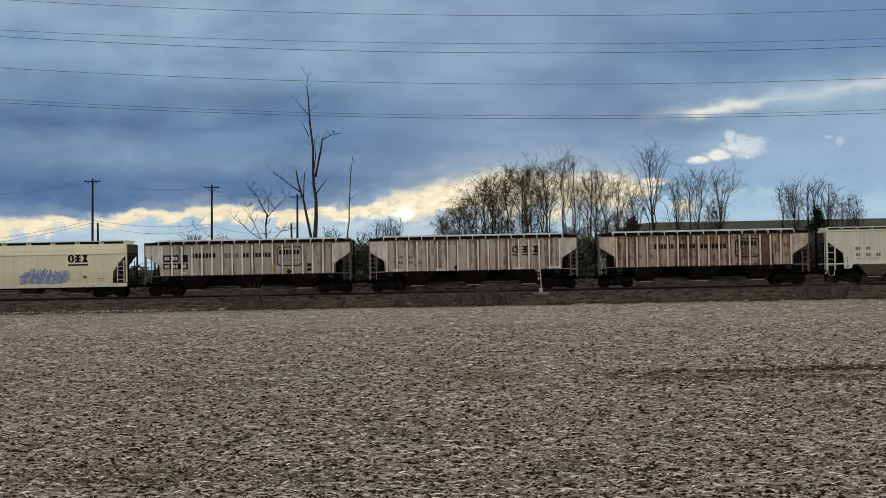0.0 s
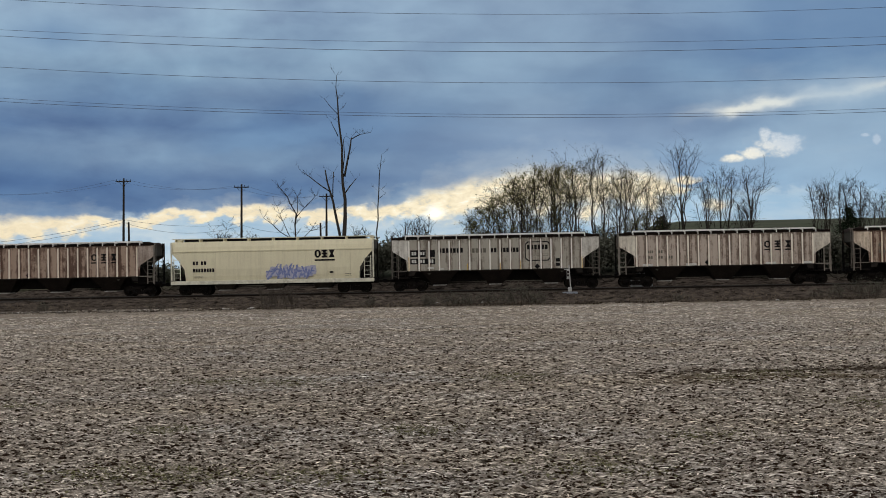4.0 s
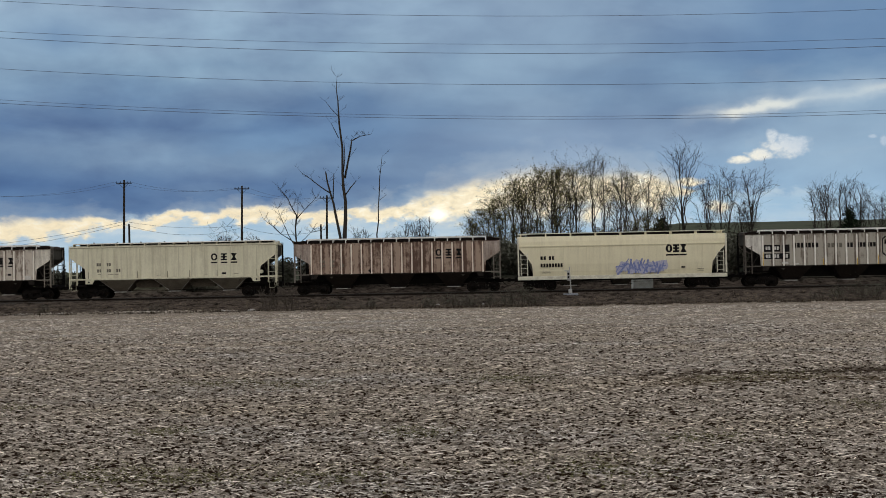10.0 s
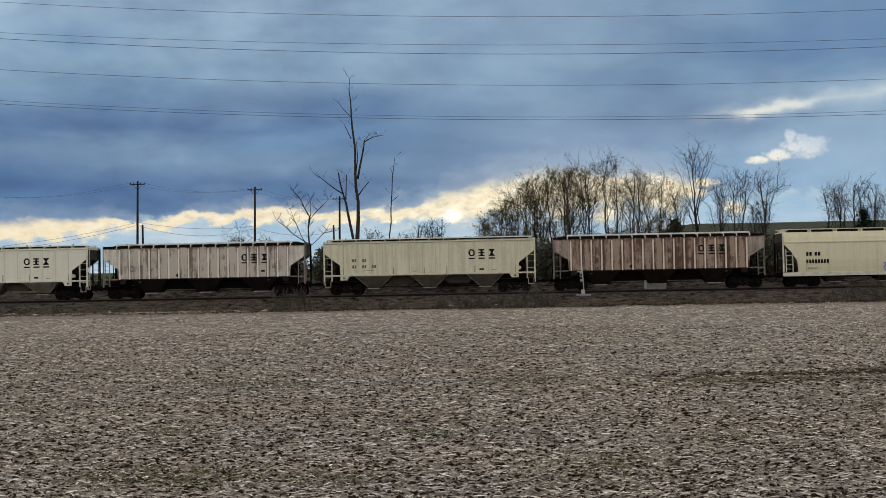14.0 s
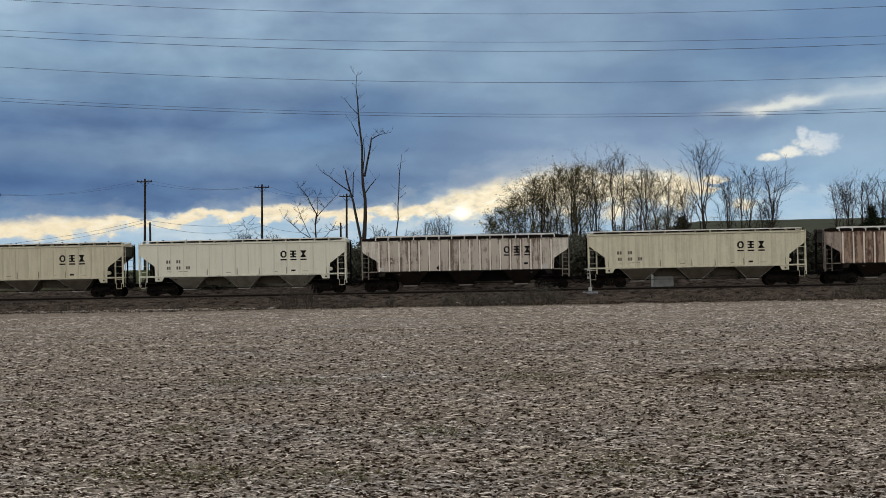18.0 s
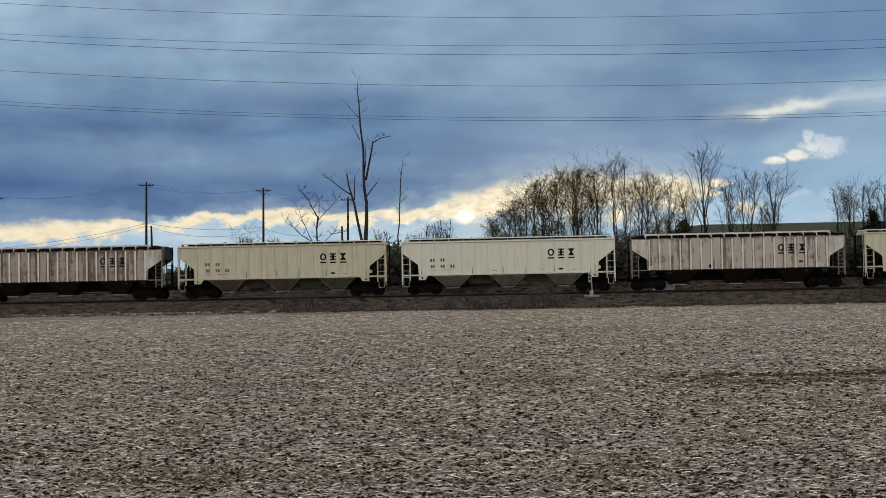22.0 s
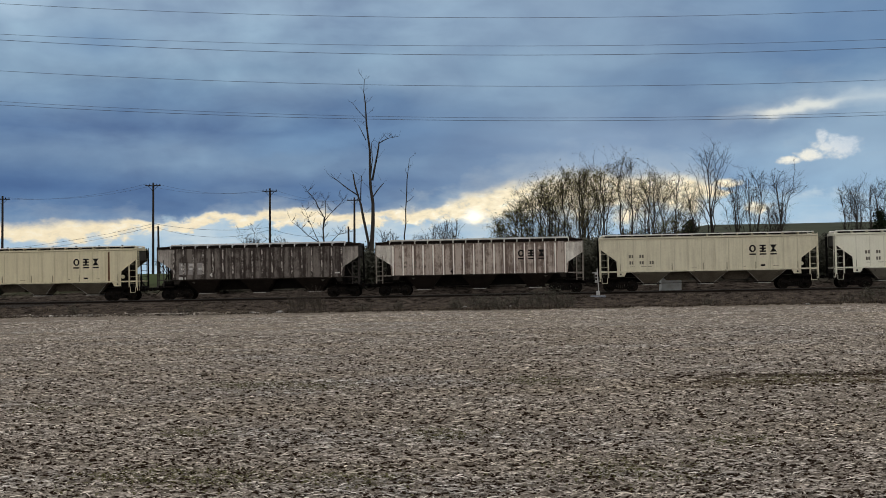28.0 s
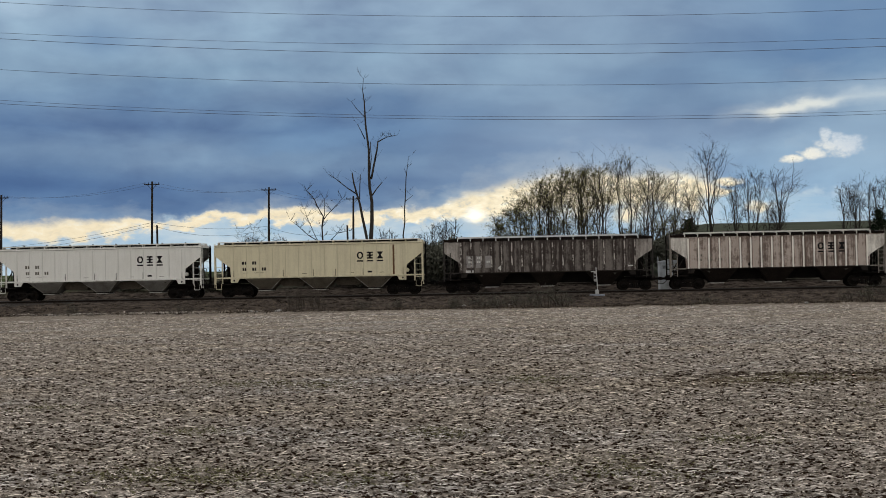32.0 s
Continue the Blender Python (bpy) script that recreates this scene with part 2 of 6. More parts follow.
def ground_mat():
    t = Tree("field_soil", 1.0)
    t.b.inputs["Specular IOR Level"].default_value = 0.0
    p = t.world_at()
    px, py, _ = t.sep(p)
    off = t.math("ADD", t.math("MULTIPLY", px, ST), t.math("MULTIPLY", t.math("SUBTRACT", py, SIDE), CT))
    off = t.math("SUBTRACT", off, 1.55)
    big = t.noise(p, 0.05, 4.0, 0.6)
    mid = t.noise(t.world_at((0.6, 1.6, 1)), 0.5, 5.0, 0.65)
    fine = t.noise(p, 7.0, 5.0, 0.7)
    grain = t.noise(t.world_at((0.7, 1.0, 1)), 28.0, 4.0, 0.7)
    soil = t.mix(t.ramp(grain, (0.35, 0.0), (0.62, 1.0)), (0.03, 0.026, 0.022), (0.44, 0.385, 0.325))
    soil = t.mix(t.ramp(fine, (0.38, 0.75), (0.56, 0.0)), soil, (0.036, 0.028, 0.021))
    soil = t.mix(t.ramp(mid, (0.4, 0.0), (0.7, 0.35)), soil, (0.34, 0.29, 0.24))
    soil = t.mix(t.ramp(big, (0.45, 0.0), (0.62, 0.2)), soil, (0.15, 0.122, 0.093))
    # a damp strip where water stands across the field
    band = t.math("ABSOLUTE", t.math("SUBTRACT", py, 28.7))
    band = t.math("ADD", band, t.math("MULTIPLY", t.math("SUBTRACT", mid, 0.5), 2.0))
    wet = t.math("MULTIPLY", t.ramp(band, (0.3, 1.0), (1.4, 0.0)), t.ramp(t.math("MULTIPLY", px, 0.05), (0.17, 0.0), (0.28, 0.9)))
    soil = t.mix(wet, soil, (0.036, 0.026, 0.019))
    low = t.math("ADD", t.math("ABSOLUTE", t.math("SUBTRACT", py, 26.6)), t.math("MULTIPLY", t.math("SUBTRACT", mid, 0.5), 7.0))
    low = t.math("MULTIPLY", t.ramp(low, (0.6, 0.75), (2.4, 0.0)), t.ramp(t.math("MULTIPLY", px, 0.05), (0.17, 0.0), (0.28, 1.0)))
    soil = t.mix(low, soil, (0.085, 0.062, 0.038))
    # verge and embankment: dead grass and dark earth
    verge = t.mix(t.ramp(t.noise(t.world_at((0.8, 0.8, 2.0)), 1.6, 7.0, 0.75), (0.38, 0.0), (0.62, 1.0)), (0.010, 0.0085, 0.0075), (0.108, 0.089, 0.075))
    c = t.mix(t.ramp(t.math("ADD", t.math("MULTIPLY", off, 0.1), 1.5), (0.50, 0.0), (0.55, 1.0)), soil, verge)
    # beyond the track: rough pasture, green on the rise
    # both greens are greyed and lightened to carry the distance haze
    grass = t.mix(t.ramp(t.noise(p, 0.03, 4.0, 0.6), (0.35, 0.0), (0.65, 1.0)), (0.055, 0.064, 0.047), (0.085, 0.09, 0.07))
    lush = t.ramp(t.math("MULTIPLY_ADD", px, -0.01, 0.0), (0.15, 0.0), (0.30, 1.0))
    grass = t.mix(lush, grass, (0.07, 0.088, 0.045))
    c = t.mix(t.ramp(t.math("MULTIPLY", off, 0.01), (0.075, 0.0), (0.11, 1.0)), c, grass)
    t.bump(t.math("ADD", fine, grain), 0.6, 0.05)
    return t.colour(c)


def ballast_mat():
    t = Tree("ballast_stone", 0.95)
    p = t.coord()
    k = t.n.new("ShaderNodeTexVoronoi")
    k.inputs["Scale"].default_value = 14.0
    t.l.new(p, k.inputs["Vector"])
    c = t.mix(t.ramp(k.outputs["Color"], (0.2, 0.0), (0.8, 1.0)), (0.018, 0.0155, 0.0135), (0.068, 0.060, 0.053))
    c = t.mix(t.ramp(t.noise(p, 0.4, 4.0), (0.4, 0.0), (0.7, 0.6)), c, (0.06, 0.05, 0.04))
    t.bump(k.outputs["Distance"], 0.8, 0.05)
    return t.colour(c)


# dark brown that stands for shade between pieces of straw
SHADE_CLOD = plain("shade_clod", (0.027, 0.0165, 0.0105), 1.0, 0.0, 0.4, 5.0, (0.062, 0.040, 0.027), 0.6)
SOIL = ground_mat()
BALLAST = ballast_mat()
# ---- building helpers ----
def mesh_of(name, verts, faces, material, smooth=False):
    me = bpy.data.meshes.new(name)
    me.from_pydata([tuple(v) for v in verts], [], [tuple(f) for f in faces])
    me.materials.append(material)
    if smooth:
        me.shade_smooth()
    return me


def part(name, bm, material, parent=None, label="", smooth=False):
    """Links a bmesh as one mesh object, under a thing or a part."""
    bmesh.ops.recalc_face_normals(bm, faces=bm.faces)
    me = bpy.data.meshes.new(name)
    bm.to_mesh(me)
    bm.free()
    me.materials.append(material)
    if smooth:
        me.shade_smooth()
    ob = new(name, me)
    ob.parent = parent
    return tagged(ob, label) if label else ob


def shared(name, me, parent, m=None):
    ob = new(name, me)
    ob.parent = parent
    if m is not None:
        ob.matrix_basis = m
    return ob


def box(bm, x0, x1, y0, y1, z0, z1, bevel=0.0):
    r = bmesh.ops.create_cube(bm, size=1.0, matrix=Matrix.Translation(((x0 + x1) / 2, (y0 + y1) / 2, (z0 + z1) / 2))
                              @ Matrix.Diagonal((abs(x1 - x0), abs(y1 - y0), abs(z1 - z0), 1)))
    if bevel:
        es = list({e for v in r["verts"] for e in v.link_edges})
        bmesh.ops.bevel(bm, geom=es, offset=bevel, segments=1, affect="EDGES")
    return bm


def rod(bm, a, b, r, n=6, r2=None):
    a, b = Vector(a), Vector(b)
    d = b - a
    q = d.to_track_quat("Z", "Y").to_matrix().to_4x4()
    bmesh.ops.create_cone(bm, cap_ends=True, segments=n, radius1=r, radius2=r if r2 is None else r2, depth=d.length,
                          matrix=Matrix.Translation((a + b) / 2) @ q)
    return bm


def prism(bm, outline, y0, y1):
    """An outline in x, z pushed from y0 to y1."""
    a = [bm.verts.new((x, y0, z)) for x, z in outline]
    b = [bm.verts.new((x, y1, z)) for x, z in outline]
    bm.faces.new(a)
    bm.faces.new(b[::-1])
    for i in range(len(a)):
        j = (i + 1) % len(a)
        bm.faces.new((a[i], b[i], b[j], a[j]))
    return bm


def made(fn, *args, **kw):
    bm = bmesh.new()
    fn(bm, *args, **kw)
    return bm


def boxes(*rows):
    bm = bmesh.new()
    for r in rows:
        box(bm, *r)
    return bm


def rods(*rows):
    bm = bmesh.new()
    for r in rows:
        rod(bm, *r)
    return bm


def empty(name, m, label, category, group="", kind=""):
    ob = new(name)
    ob.empty_display_size = 0.3
    ob.matrix_basis = m
    return tagged(ob, label, category, group, kind)


def tubes(paths, sides=4):
    """Verts and faces of tapered tubes; each path is a list of (point, radius)."""
    V, F = [], []
    for path in paths:
        base = len(V)
        for i, (p, r) in enumerate(path):
            p = Vector(p)
            a = Vector(path[max(i - 1, 0)][0])
            b = Vector(path[min(i + 1, len(path) - 1)][0])
            d = (b - a).normalized()
            u = d.cross(Vector((0, 1, 0)))
            if u.length < 1e-3:
                u = d.cross(Vector((1, 0, 0)))
            u.normalize()
            w = d.cross(u)
            for k in range(sides):
                g = 2 * math.pi * k / sides
                V.append(p + (u * math.cos(g) + w * math.sin(g)) * r)
        for i in range(len(path) - 1):
            for k in range(sides):
                k2 = (k + 1) % sides
                F.append((base + i * sides + k, base + i * sides + k2, base + (i + 1) * sides + k2, base + (i + 1) * sides + k))
        F.append(tuple(base + k for k in range(sides))[::-1])
        F.append(tuple(base + (len(path) - 1) * sides + k for k in range(sides)))
    return V, F


def spikes(rows):
    """Verts and faces of fine twigs: three-sided, ending in a point; rows of (foot, tip, radius)."""
    a = np.array([tuple(r[0]) for r in rows])
    b = np.array([tuple(r[1]) for r in rows])
    r = np.array([q[2] for q in rows])[:, None]
    d = b - a
    u = np.cross(d, np.array([[0.31, 0.95, 0.05]]))
    u /= np.linalg.norm(u, axis=1)[:, None] + 1e-9
    w = np.cross(d, u)
    w /= np.linalg.norm(w, axis=1)[:, None] + 1e-9
    v = np.stack([a + u * r, a + (w * 0.87 - u * 0.5) * r, a - (w * 0.87 + u * 0.5) * r, b], 1).reshape(-1, 3)
    o = np.arange(len(rows))[:, None] * 4
    tri = np.concatenate([o + np.array([[0, 1, 3]]), o + np.array([[1, 2, 3]]), o + np.array([[2, 0, 3]])], 1).reshape(-1, 3)
    return [tuple(q) for q in v.tolist()], [tuple(q) for q in tri.tolist()]


def with_more(a, b):
    (V, F), (V2, F2) = a, b
    k = len(V)
    return list(V) + list(V2), list(F) + [tuple(i + k for i in f) for f in F2]


# ---- sky ----
def sky_backdrop():
    """A far curved wall of cloud, 3 km off; u, v hold degrees of azimuth and height."""
    t = Tree("cloudy_sky")
    t.n.remove(t.b)
    uv = t.coord("UV")
    az, el, _ = t.sep(uv)                     # degrees
    wob = t.noise(t.coord("UV", (0.16, 0.5, 1)), 1.0, 5.0, 0.6)
    wob2 = t.noise(t.coord("UV", (0.6, 0.9, 1), (3, 7, 0)), 1.0, 4.0, 0.5)
    # the cloud deck, in long flat layers
    lay = t.noise(t.coord("UV", (0.04, 0.26, 1), (1.3, 4.2, 0)), 1.0, 4.0, 0.42, 0.3)
    puff = t.noise(t.coord("UV", (0.13, 0.34, 1), (5.1, 2.4, 0)), 1.0, 5.0, 0.45, 0.3)
    shred = t.noise(t.coord("UV", (0.35, 0.9, 1), (8.1, 2.4, 0)), 1.0, 6.0, 0.6, 0.3)
    deck = t.ramp(t.math("MULTIPLY", el, 1 / 16), (0.0, hue(150, 176, 198)), (0.12, hue(116, 146, 180)), (0.24, hue(82, 112, 153)), (0.40, hue(80, 108, 147)),
                  (0.52, hue(104, 132, 164)), (0.62, hue(112, 139, 168)), (0.74, hue(136, 160, 185)), (1.0, hue(152, 173, 195)))
    deck = t.mix(t.ramp(lay, (0.38, 0.0), (0.66, 0.55)), deck, hue(146, 174, 196))
    deck = t.mix(t.ramp(lay, (0.30, 0.35), (0.46, 0.0)), deck, hue(76, 104, 142))
    deck = t.mix(t.ramp(puff, (0.42, 0.0), (0.72, 0.42)), deck, hue(158, 182, 202))
    deck = t.mix(t.ramp(puff, (0.28, 0.3), (0.45, 0.0)), deck, hue(80, 108, 147))
    # the thickest cloud hangs low on the left, with a paler layer through it
    gloom = t.math("MULTIPLY", t.ramp(t.math("MULTIPLY_ADD", az, 1 / 48, 0.5), (0.1, 0.75), (0.42, 0.55), (0.56, 0.0)), t.ramp(t.math("MULTIPLY", t.math("ADD", el, t.math("MULTIPLY", t.math("SUBTRACT", wob, 0.5), 2.0)), 0.1), (0.33, 0.2), (0.45, 1.0), (0.55, 0.45), (0.62, 0.5), (0.72, 1.0), (0.95, 0.0)))
    deck = t.mix(gloom, deck, hue(74, 103, 146))
    # clear blue to the right and low in the middle
    right = t.math("ADD", t.math("MULTIPLY", az, 0.05), t.math("MULTIPLY", t.math("SUBTRACT", wob, 0.5), 0.5))
    low = t.ramp(t.math("MULTIPLY", t.math("ADD", el, t.math("MULTIPLY", t.math("SUBTRACT", wob2, 0.5), 2.0)), 0.1), (0.25, 1.0), (0.72, 0.0))
    clear = t.math("MULTIPLY", t.ramp(right, (0.30, 0.0), (0.62, 1.0)), low)
    c = t.mix(clear, deck, t.mix(t.ramp(puff, (0.4, 0.0), (0.65, 0.6)), hue(142, 176, 206), hue(172, 197, 216)))
    # billows in the deck, at three sizes
    bil = t.noise(t.coord("UV", (0.20, 0.46, 1), (2.7, 8.3, 0)), 1.0, 5.0, 0.50, 0.4)
    bil2 = t.noise(t.coord("UV", (0.8, 1.3, 1), (6.1, 0.4, 0)), 1.0, 5.0, 0.52, 0.2)
    lum = t.math("ADD", t.math("MULTIPLY", t.math("SUBTRACT", bil, 0.5), 0.85), t.math("MULTIPLY_ADD", t.math("SUBTRACT", bil2, 0.5), 0.22, 1.0))
    c = t.mix(1.0, c, t.join(lum, lum, t.math("MULTIPLY_ADD", t.math("SUBTRACT", lum, 1.0), 0.75, 1.0)), "MULTIPLY")
    # the bright gap under the deck: a lumpy lit edge, pale blue below it
    at = t.math("MULTIPLY_ADD", az, 1 / 48, 0.5)
    lump = t.noise(t.coord("UV", (0.75, 1.25, 1), (1.9, 3.3, 0)), 1.0, 5.0, 0.56, 0.15)
    mid = t.ramp(at, (0.0, 0.235), (0.09, 0.238), (0.15, 0.25), (0.19, 0.28), (0.25, 0.30), (0.32, 0.308), (0.39, 0.29), (0.46, 0.308), (0.495, 0.33), (0.53, 0.38), (0.60, 0.40), (0.68, 0.387), (0.73, 0.378), (0.80, 0.36), (1.0, 0.30))
    half = t.ramp(at, (0.0, 0.058), (0.11, 0.062), (0.16, 0.042), (0.19, 0.014), (0.24, 0.030), (0.32, 0.038), (0.38, 0.028), (0.46, 0.042), (0.495, 0.085), (0.53, 0.098), (0.60, 0.118), (0.66, 0.118), (0.71, 0.095), (0.74, 0.035), (0.758, 0.0))
    d = t.math("SUBTRACT", t.math("MULTIPLY", el, 0.1), mid)
    d = t.math("ADD", d, t.math("MULTIPLY", t.math("SUBTRACT", wob2, 0.5), 0.06))
    d = t.math("ADD", d, t.math("MULTIPLY", t.math("SUBTRACT", lump, 0.5), 0.16))
    under = t.ramp(d, (0.0, 1.0), (0.035, 0.0), kind="EASE")
    haze = t.mix(t.ramp(shred, (0.40, 0.0), (0.62, 0.8)), hue(166, 194, 214), hue(206, 218, 222))
    c = t.mix(t.math("MULTIPLY", under, t.ramp(at, (0.0, 0.7), (0.18, 0.85), (0.5, 0.85), (0.72, 0.85), (0.80, 0.7), (0.90, 0.4))), c, haze)
    near = t.math("DIVIDE", t.math("ABSOLUTE", d), t.math("ADD", half, 0.0001))
    glow = t.math("MULTIPLY_ADD", t.math("SUBTRACT", lump, 0.5), 1.5, t.math("SUBTRACT", 1.15, near))
    glow = t.math("ADD", glow, t.math("MULTIPLY", t.math("SUBTRACT", shred, 0.5), 0.9))
    glow = t.math("MULTIPLY", t.ramp(glow, (-0.05, 0.0), (0.85, 1.0), kind="EASE"), t.ramp(half, (0.004, 0.0), (0.02, 1.0)))
    warm = t.ramp(t.noise(t.coord("UV", (1.3, 2.4, 1), (2, 9, 0)), 1.0, 5.0, 0.6, 0.3), (0.32, hue(206, 203, 190)), (0.44, hue(238, 224, 192)), (0.58, hue(250, 238, 208)), (0.68, hue(255, 252, 236)))
    warm = t.mix(t.ramp(at, (0.0, 0.55), (0.40, 0.35), (0.46, 0.0)), warm, hue(232, 216, 184))
    # the two stray lit holes further right
    for hx, hy, rx, ry in ((11.9, 4.2, 0.95, 0.24), (13.3, 3.05, 0.85, 0.34)):
        q = t.math("ADD", t.math("POWER", t.math("ABSOLUTE", t.math("DIVIDE", t.math("SUBTRACT", az, hx), rx)), 2.0), t.math("POWER", t.math("ABSOLUTE", t.math("DIVIDE", t.math("SUBTRACT", el, hy), ry)), 2.0))
        q = t.math("MULTIPLY_ADD", t.math("SUBTRACT", lump, 0.5), 3.4, t.math("SUBTRACT", 0.9, q))
        glow = t.math("MAXIMUM", glow, t.ramp(q, (0.0, 0.0), (1.0, 1.0), kind="EASE"))
    halo = t.math("SUBTRACT", 1.0, t.math("DIVIDE", t.math("ABSOLUTE", t.math("SUBTRACT", d, 0.02)), t.math("MULTIPLY_ADD", half, 2.0, 0.0001)))
    halo = t.math("MULTIPLY", halo, t.ramp(at, (0.1, 0.35), (0.42, 0.5), (0.5, 1.0), (0.73, 1.0), (0.80, 0.0)))
    c = t.mix(t.ramp(t.math("ADD", halo, t.math("MULTIPLY", t.math("SUBTRACT", shred, 0.5), 0.9)), (0.0, 0.0), (1.0, 0.7)), c, hue(190, 198, 200))
    c = t.mix(glow, c, warm)
    # the sun behind the thinnest cloud
    sx, sy = t.math("MULTIPLY_ADD", az, 0.75, 0.15), t.math("SUBTRACT", el, 2.95)
    far = t.math("SQRT", t.math("ADD", t.math("MULTIPLY", sx, sx), t.math("MULTIPLY", sy, sy)))
    far = t.math("ADD", far, t.math("MULTIPLY", t.math("SUBTRACT", shred, 0.5), 1.2))
    c = t.mix(t.ramp(far, (0.10, 1.0), (0.55, 0.0), kind="EASE"), c, (1.3, 1.22, 1.02))
    # thin lit streak high on the right, rising
    sd = t.math("SUBTRACT", el, t.math("MULTIPLY_ADD", az, 0.095, 6.10))
    sd = t.math("ADD", sd, t.math("MULTIPLY", t.math("SUBTRACT", wob2, 0.5), 0.7))
    sd = t.math("ADD", sd, t.math("MULTIPLY", t.math("SUBTRACT", lump, 0.5), 0.5))
    run = t.math("MULTIPLY", az, 0.04)
    band = t.ramp(t.math("MULTIPLY", t.math("ABSOLUTE", sd), 0.5), (0.0, 0.8), (0.10, 0.4), (0.28, 0.0), kind="EASE")
    c = t.mix(t.math("MULTIPLY", band, t.ramp(run, (0.44, 0.0), (0.54, 0.7), (0.72, 0.75), (0.82, 0.8), (0.95, 0.3))), c, hue(214, 218, 214))
    core = t.ramp(t.math("MULTIPLY_ADD", t.math("SUBTRACT", shred, 0.5), 0.12, t.math("MULTIPLY", t.math("ABSOLUTE", sd), 0.5)), (0.01, 0.95), (0.17, 0.0), kind="EASE")
    c = t.mix(t.math("MULTIPLY", core, t.ramp(run, (0.525, 0.0), (0.56, 0.9), (0.65, 1.0), (0.69, 0.15), (0.78, 0.2), (0.84, 0.6))), c, hue(255, 248, 226))
    sd2 = t.math("ADD", t.math("SUBTRACT", el, t.math("MULTIPLY_ADD", az, 0.09, 6.35)), t.math("MULTIPLY", t.math("SUBTRACT", wob2, 0.5), 1.6))
    soft = t.math("MULTIPLY", t.ramp(t.math("MULTIPLY", t.math("ABSOLUTE", sd2), 0.5), (0.0, 0.34), (0.5, 0.0)), t.ramp(t.math("MULTIPLY", az, 0.04), (0.50, 0.0), (0.70, 1.0)))
    c = t.mix(soft, c, hue(196, 208, 216))
    # the deck is thinner and lighter high over the middle
    thin = t.math("MULTIPLY", t.ramp(t.math("ABSOLUTE", t.math("MULTIPLY_ADD", az, 0.06, -0.30)), (0.0, 0.4), (0.7, 0.0)), t.ramp(t.math("MULTIPLY", el, 0.1), (0.45, 0.0), (0.75, 1.0)))
    c = t.mix(thin, c, hue(142, 166, 190))
    thin = t.math("MULTIPLY", t.ramp(t.math("ABSOLUTE", t.math("MULTIPLY_ADD", az, 0.07, -0.45)), (0.0, 0.55), (0.75, 0.0)), t.ramp(t.math("MULTIPLY", el, 0.1), (0.36, 0.0), (0.48, 1.0), (0.66, 1.0), (0.8, 0.0)))
    c = t.mix(t.math("MULTIPLY", thin, t.math("SUBTRACT", 1.0, glow)), c, hue(146, 168, 194))
    thin = t.math("MULTIPLY", t.ramp(t.math("MULTIPLY", az, 0.05), (0.62, 0.0), (0.9, 0.6)), t.ramp(t.math("MULTIPLY", el, 0.1), (0.3, 0.3), (0.5, 1.0), (0.75, 1.0), (0.95, 0.2)))
    c = t.mix(thin, c, hue(158, 184, 205))
    # darker cloud again in the upper right, and a dark patch high on the left
    dim = t.math("MULTIPLY", t.ramp(t.math("MULTIPLY", az, 0.05), (0.45, 0.0), (0.8, 0.75)), t.ramp(t.math("MULTIPLY", t.math("ADD", el, t.math("MULTIPLY", t.math("SUBTRACT", wob, 0.5), 2.0)), 0.1), (0.82, 0.0), (1.0, 1.0)))
    c = t.mix(dim, c, hue(92, 124, 163))
    dim = t.math("MULTIPLY", t.ramp(t.math("ABSOLUTE", t.math("MULTIPLY_ADD", az, 0.2, 3.6)), (0.0, 0.6), (0.7, 0.0)), t.ramp(t.math("ABSOLUTE", t.math("MULTIPLY_ADD", el, 0.5, -5.6)), (0.1, 1.0), (0.6, 0.0)))
    c = t.mix(dim, c, hue(96, 128, 166))
    # a pale corner high on the left, and a pale layer that rises to the right through the dark
    pale = t.math("ADD", t.math("POWER", t.math("ABSOLUTE", t.math("MULTIPLY_ADD", az, 0.4, 8.7)), 2.0), t.math("POWER", t.math("ABSOLUTE", t.math("MULTIPLY_ADD", el, 0.6, -8.1)), 2.0))
    pale = t.math("ADD", pale, t.math("MULTIPLY", t.math("SUBTRACT", bil2, 0.5), 1.2))
    c = t.mix(t.ramp(pale, (0.1, 0.6), (1.0, 0.0), kind="EASE"), c, hue(176, 199, 218))
    lay2 = t.math("SUBTRACT", el, t.math("MULTIPLY_ADD", az, 0.11, 7.5))
    lay2 = t.math("ADD", t.math("ABSOLUTE", lay2), t.math("MULTIPLY", t.math("SUBTRACT", bil2, 0.5), 1.0))
    c = t.mix(t.math("MULTIPLY", t.ramp(lay2, (0.1, 0.42), (0.75, 0.0), kind="EASE"), t.ramp(at, (0.22, 0.0), (0.30, 1.0), (0.42, 0.8), (0.52, 0.0))), c, hue(122, 156, 190))
    e, o = t.n.new("ShaderNodeEmission"), t.n["Material Output"]
    t.l.new(c, e.inputs["Color"])
    e.inputs["Strength"].default_value = 1.05
    t.l.new(e.outputs[0], o.inputs["Surface"])
    R, n, k = 3000.0, 90, 24
    V, F, UV = [], [], []
    for j in range(k + 1):
        for i in range(n + 1):
            a, h = -45 + 90 * i / n, -2 + 32 * j / k
            V.append((R * math.sin(radians(a)), R * math.cos(radians(a)), EYE[2] + R * math.tan(radians(h))))
            UV.append((a, h))
    for j in range(k):
        for i in range(n):
            q = j * (n + 1) + i
            F.append((q, q + 1, q + n + 2, q + n + 1))
    me = mesh_of("sky_backdrop", V, F, t.m)
    lay = me.uv_layers.new(name="UVMap")
    for lp in me.loops:
        lay.data[lp.index].uv = UV[lp.vertex_index]
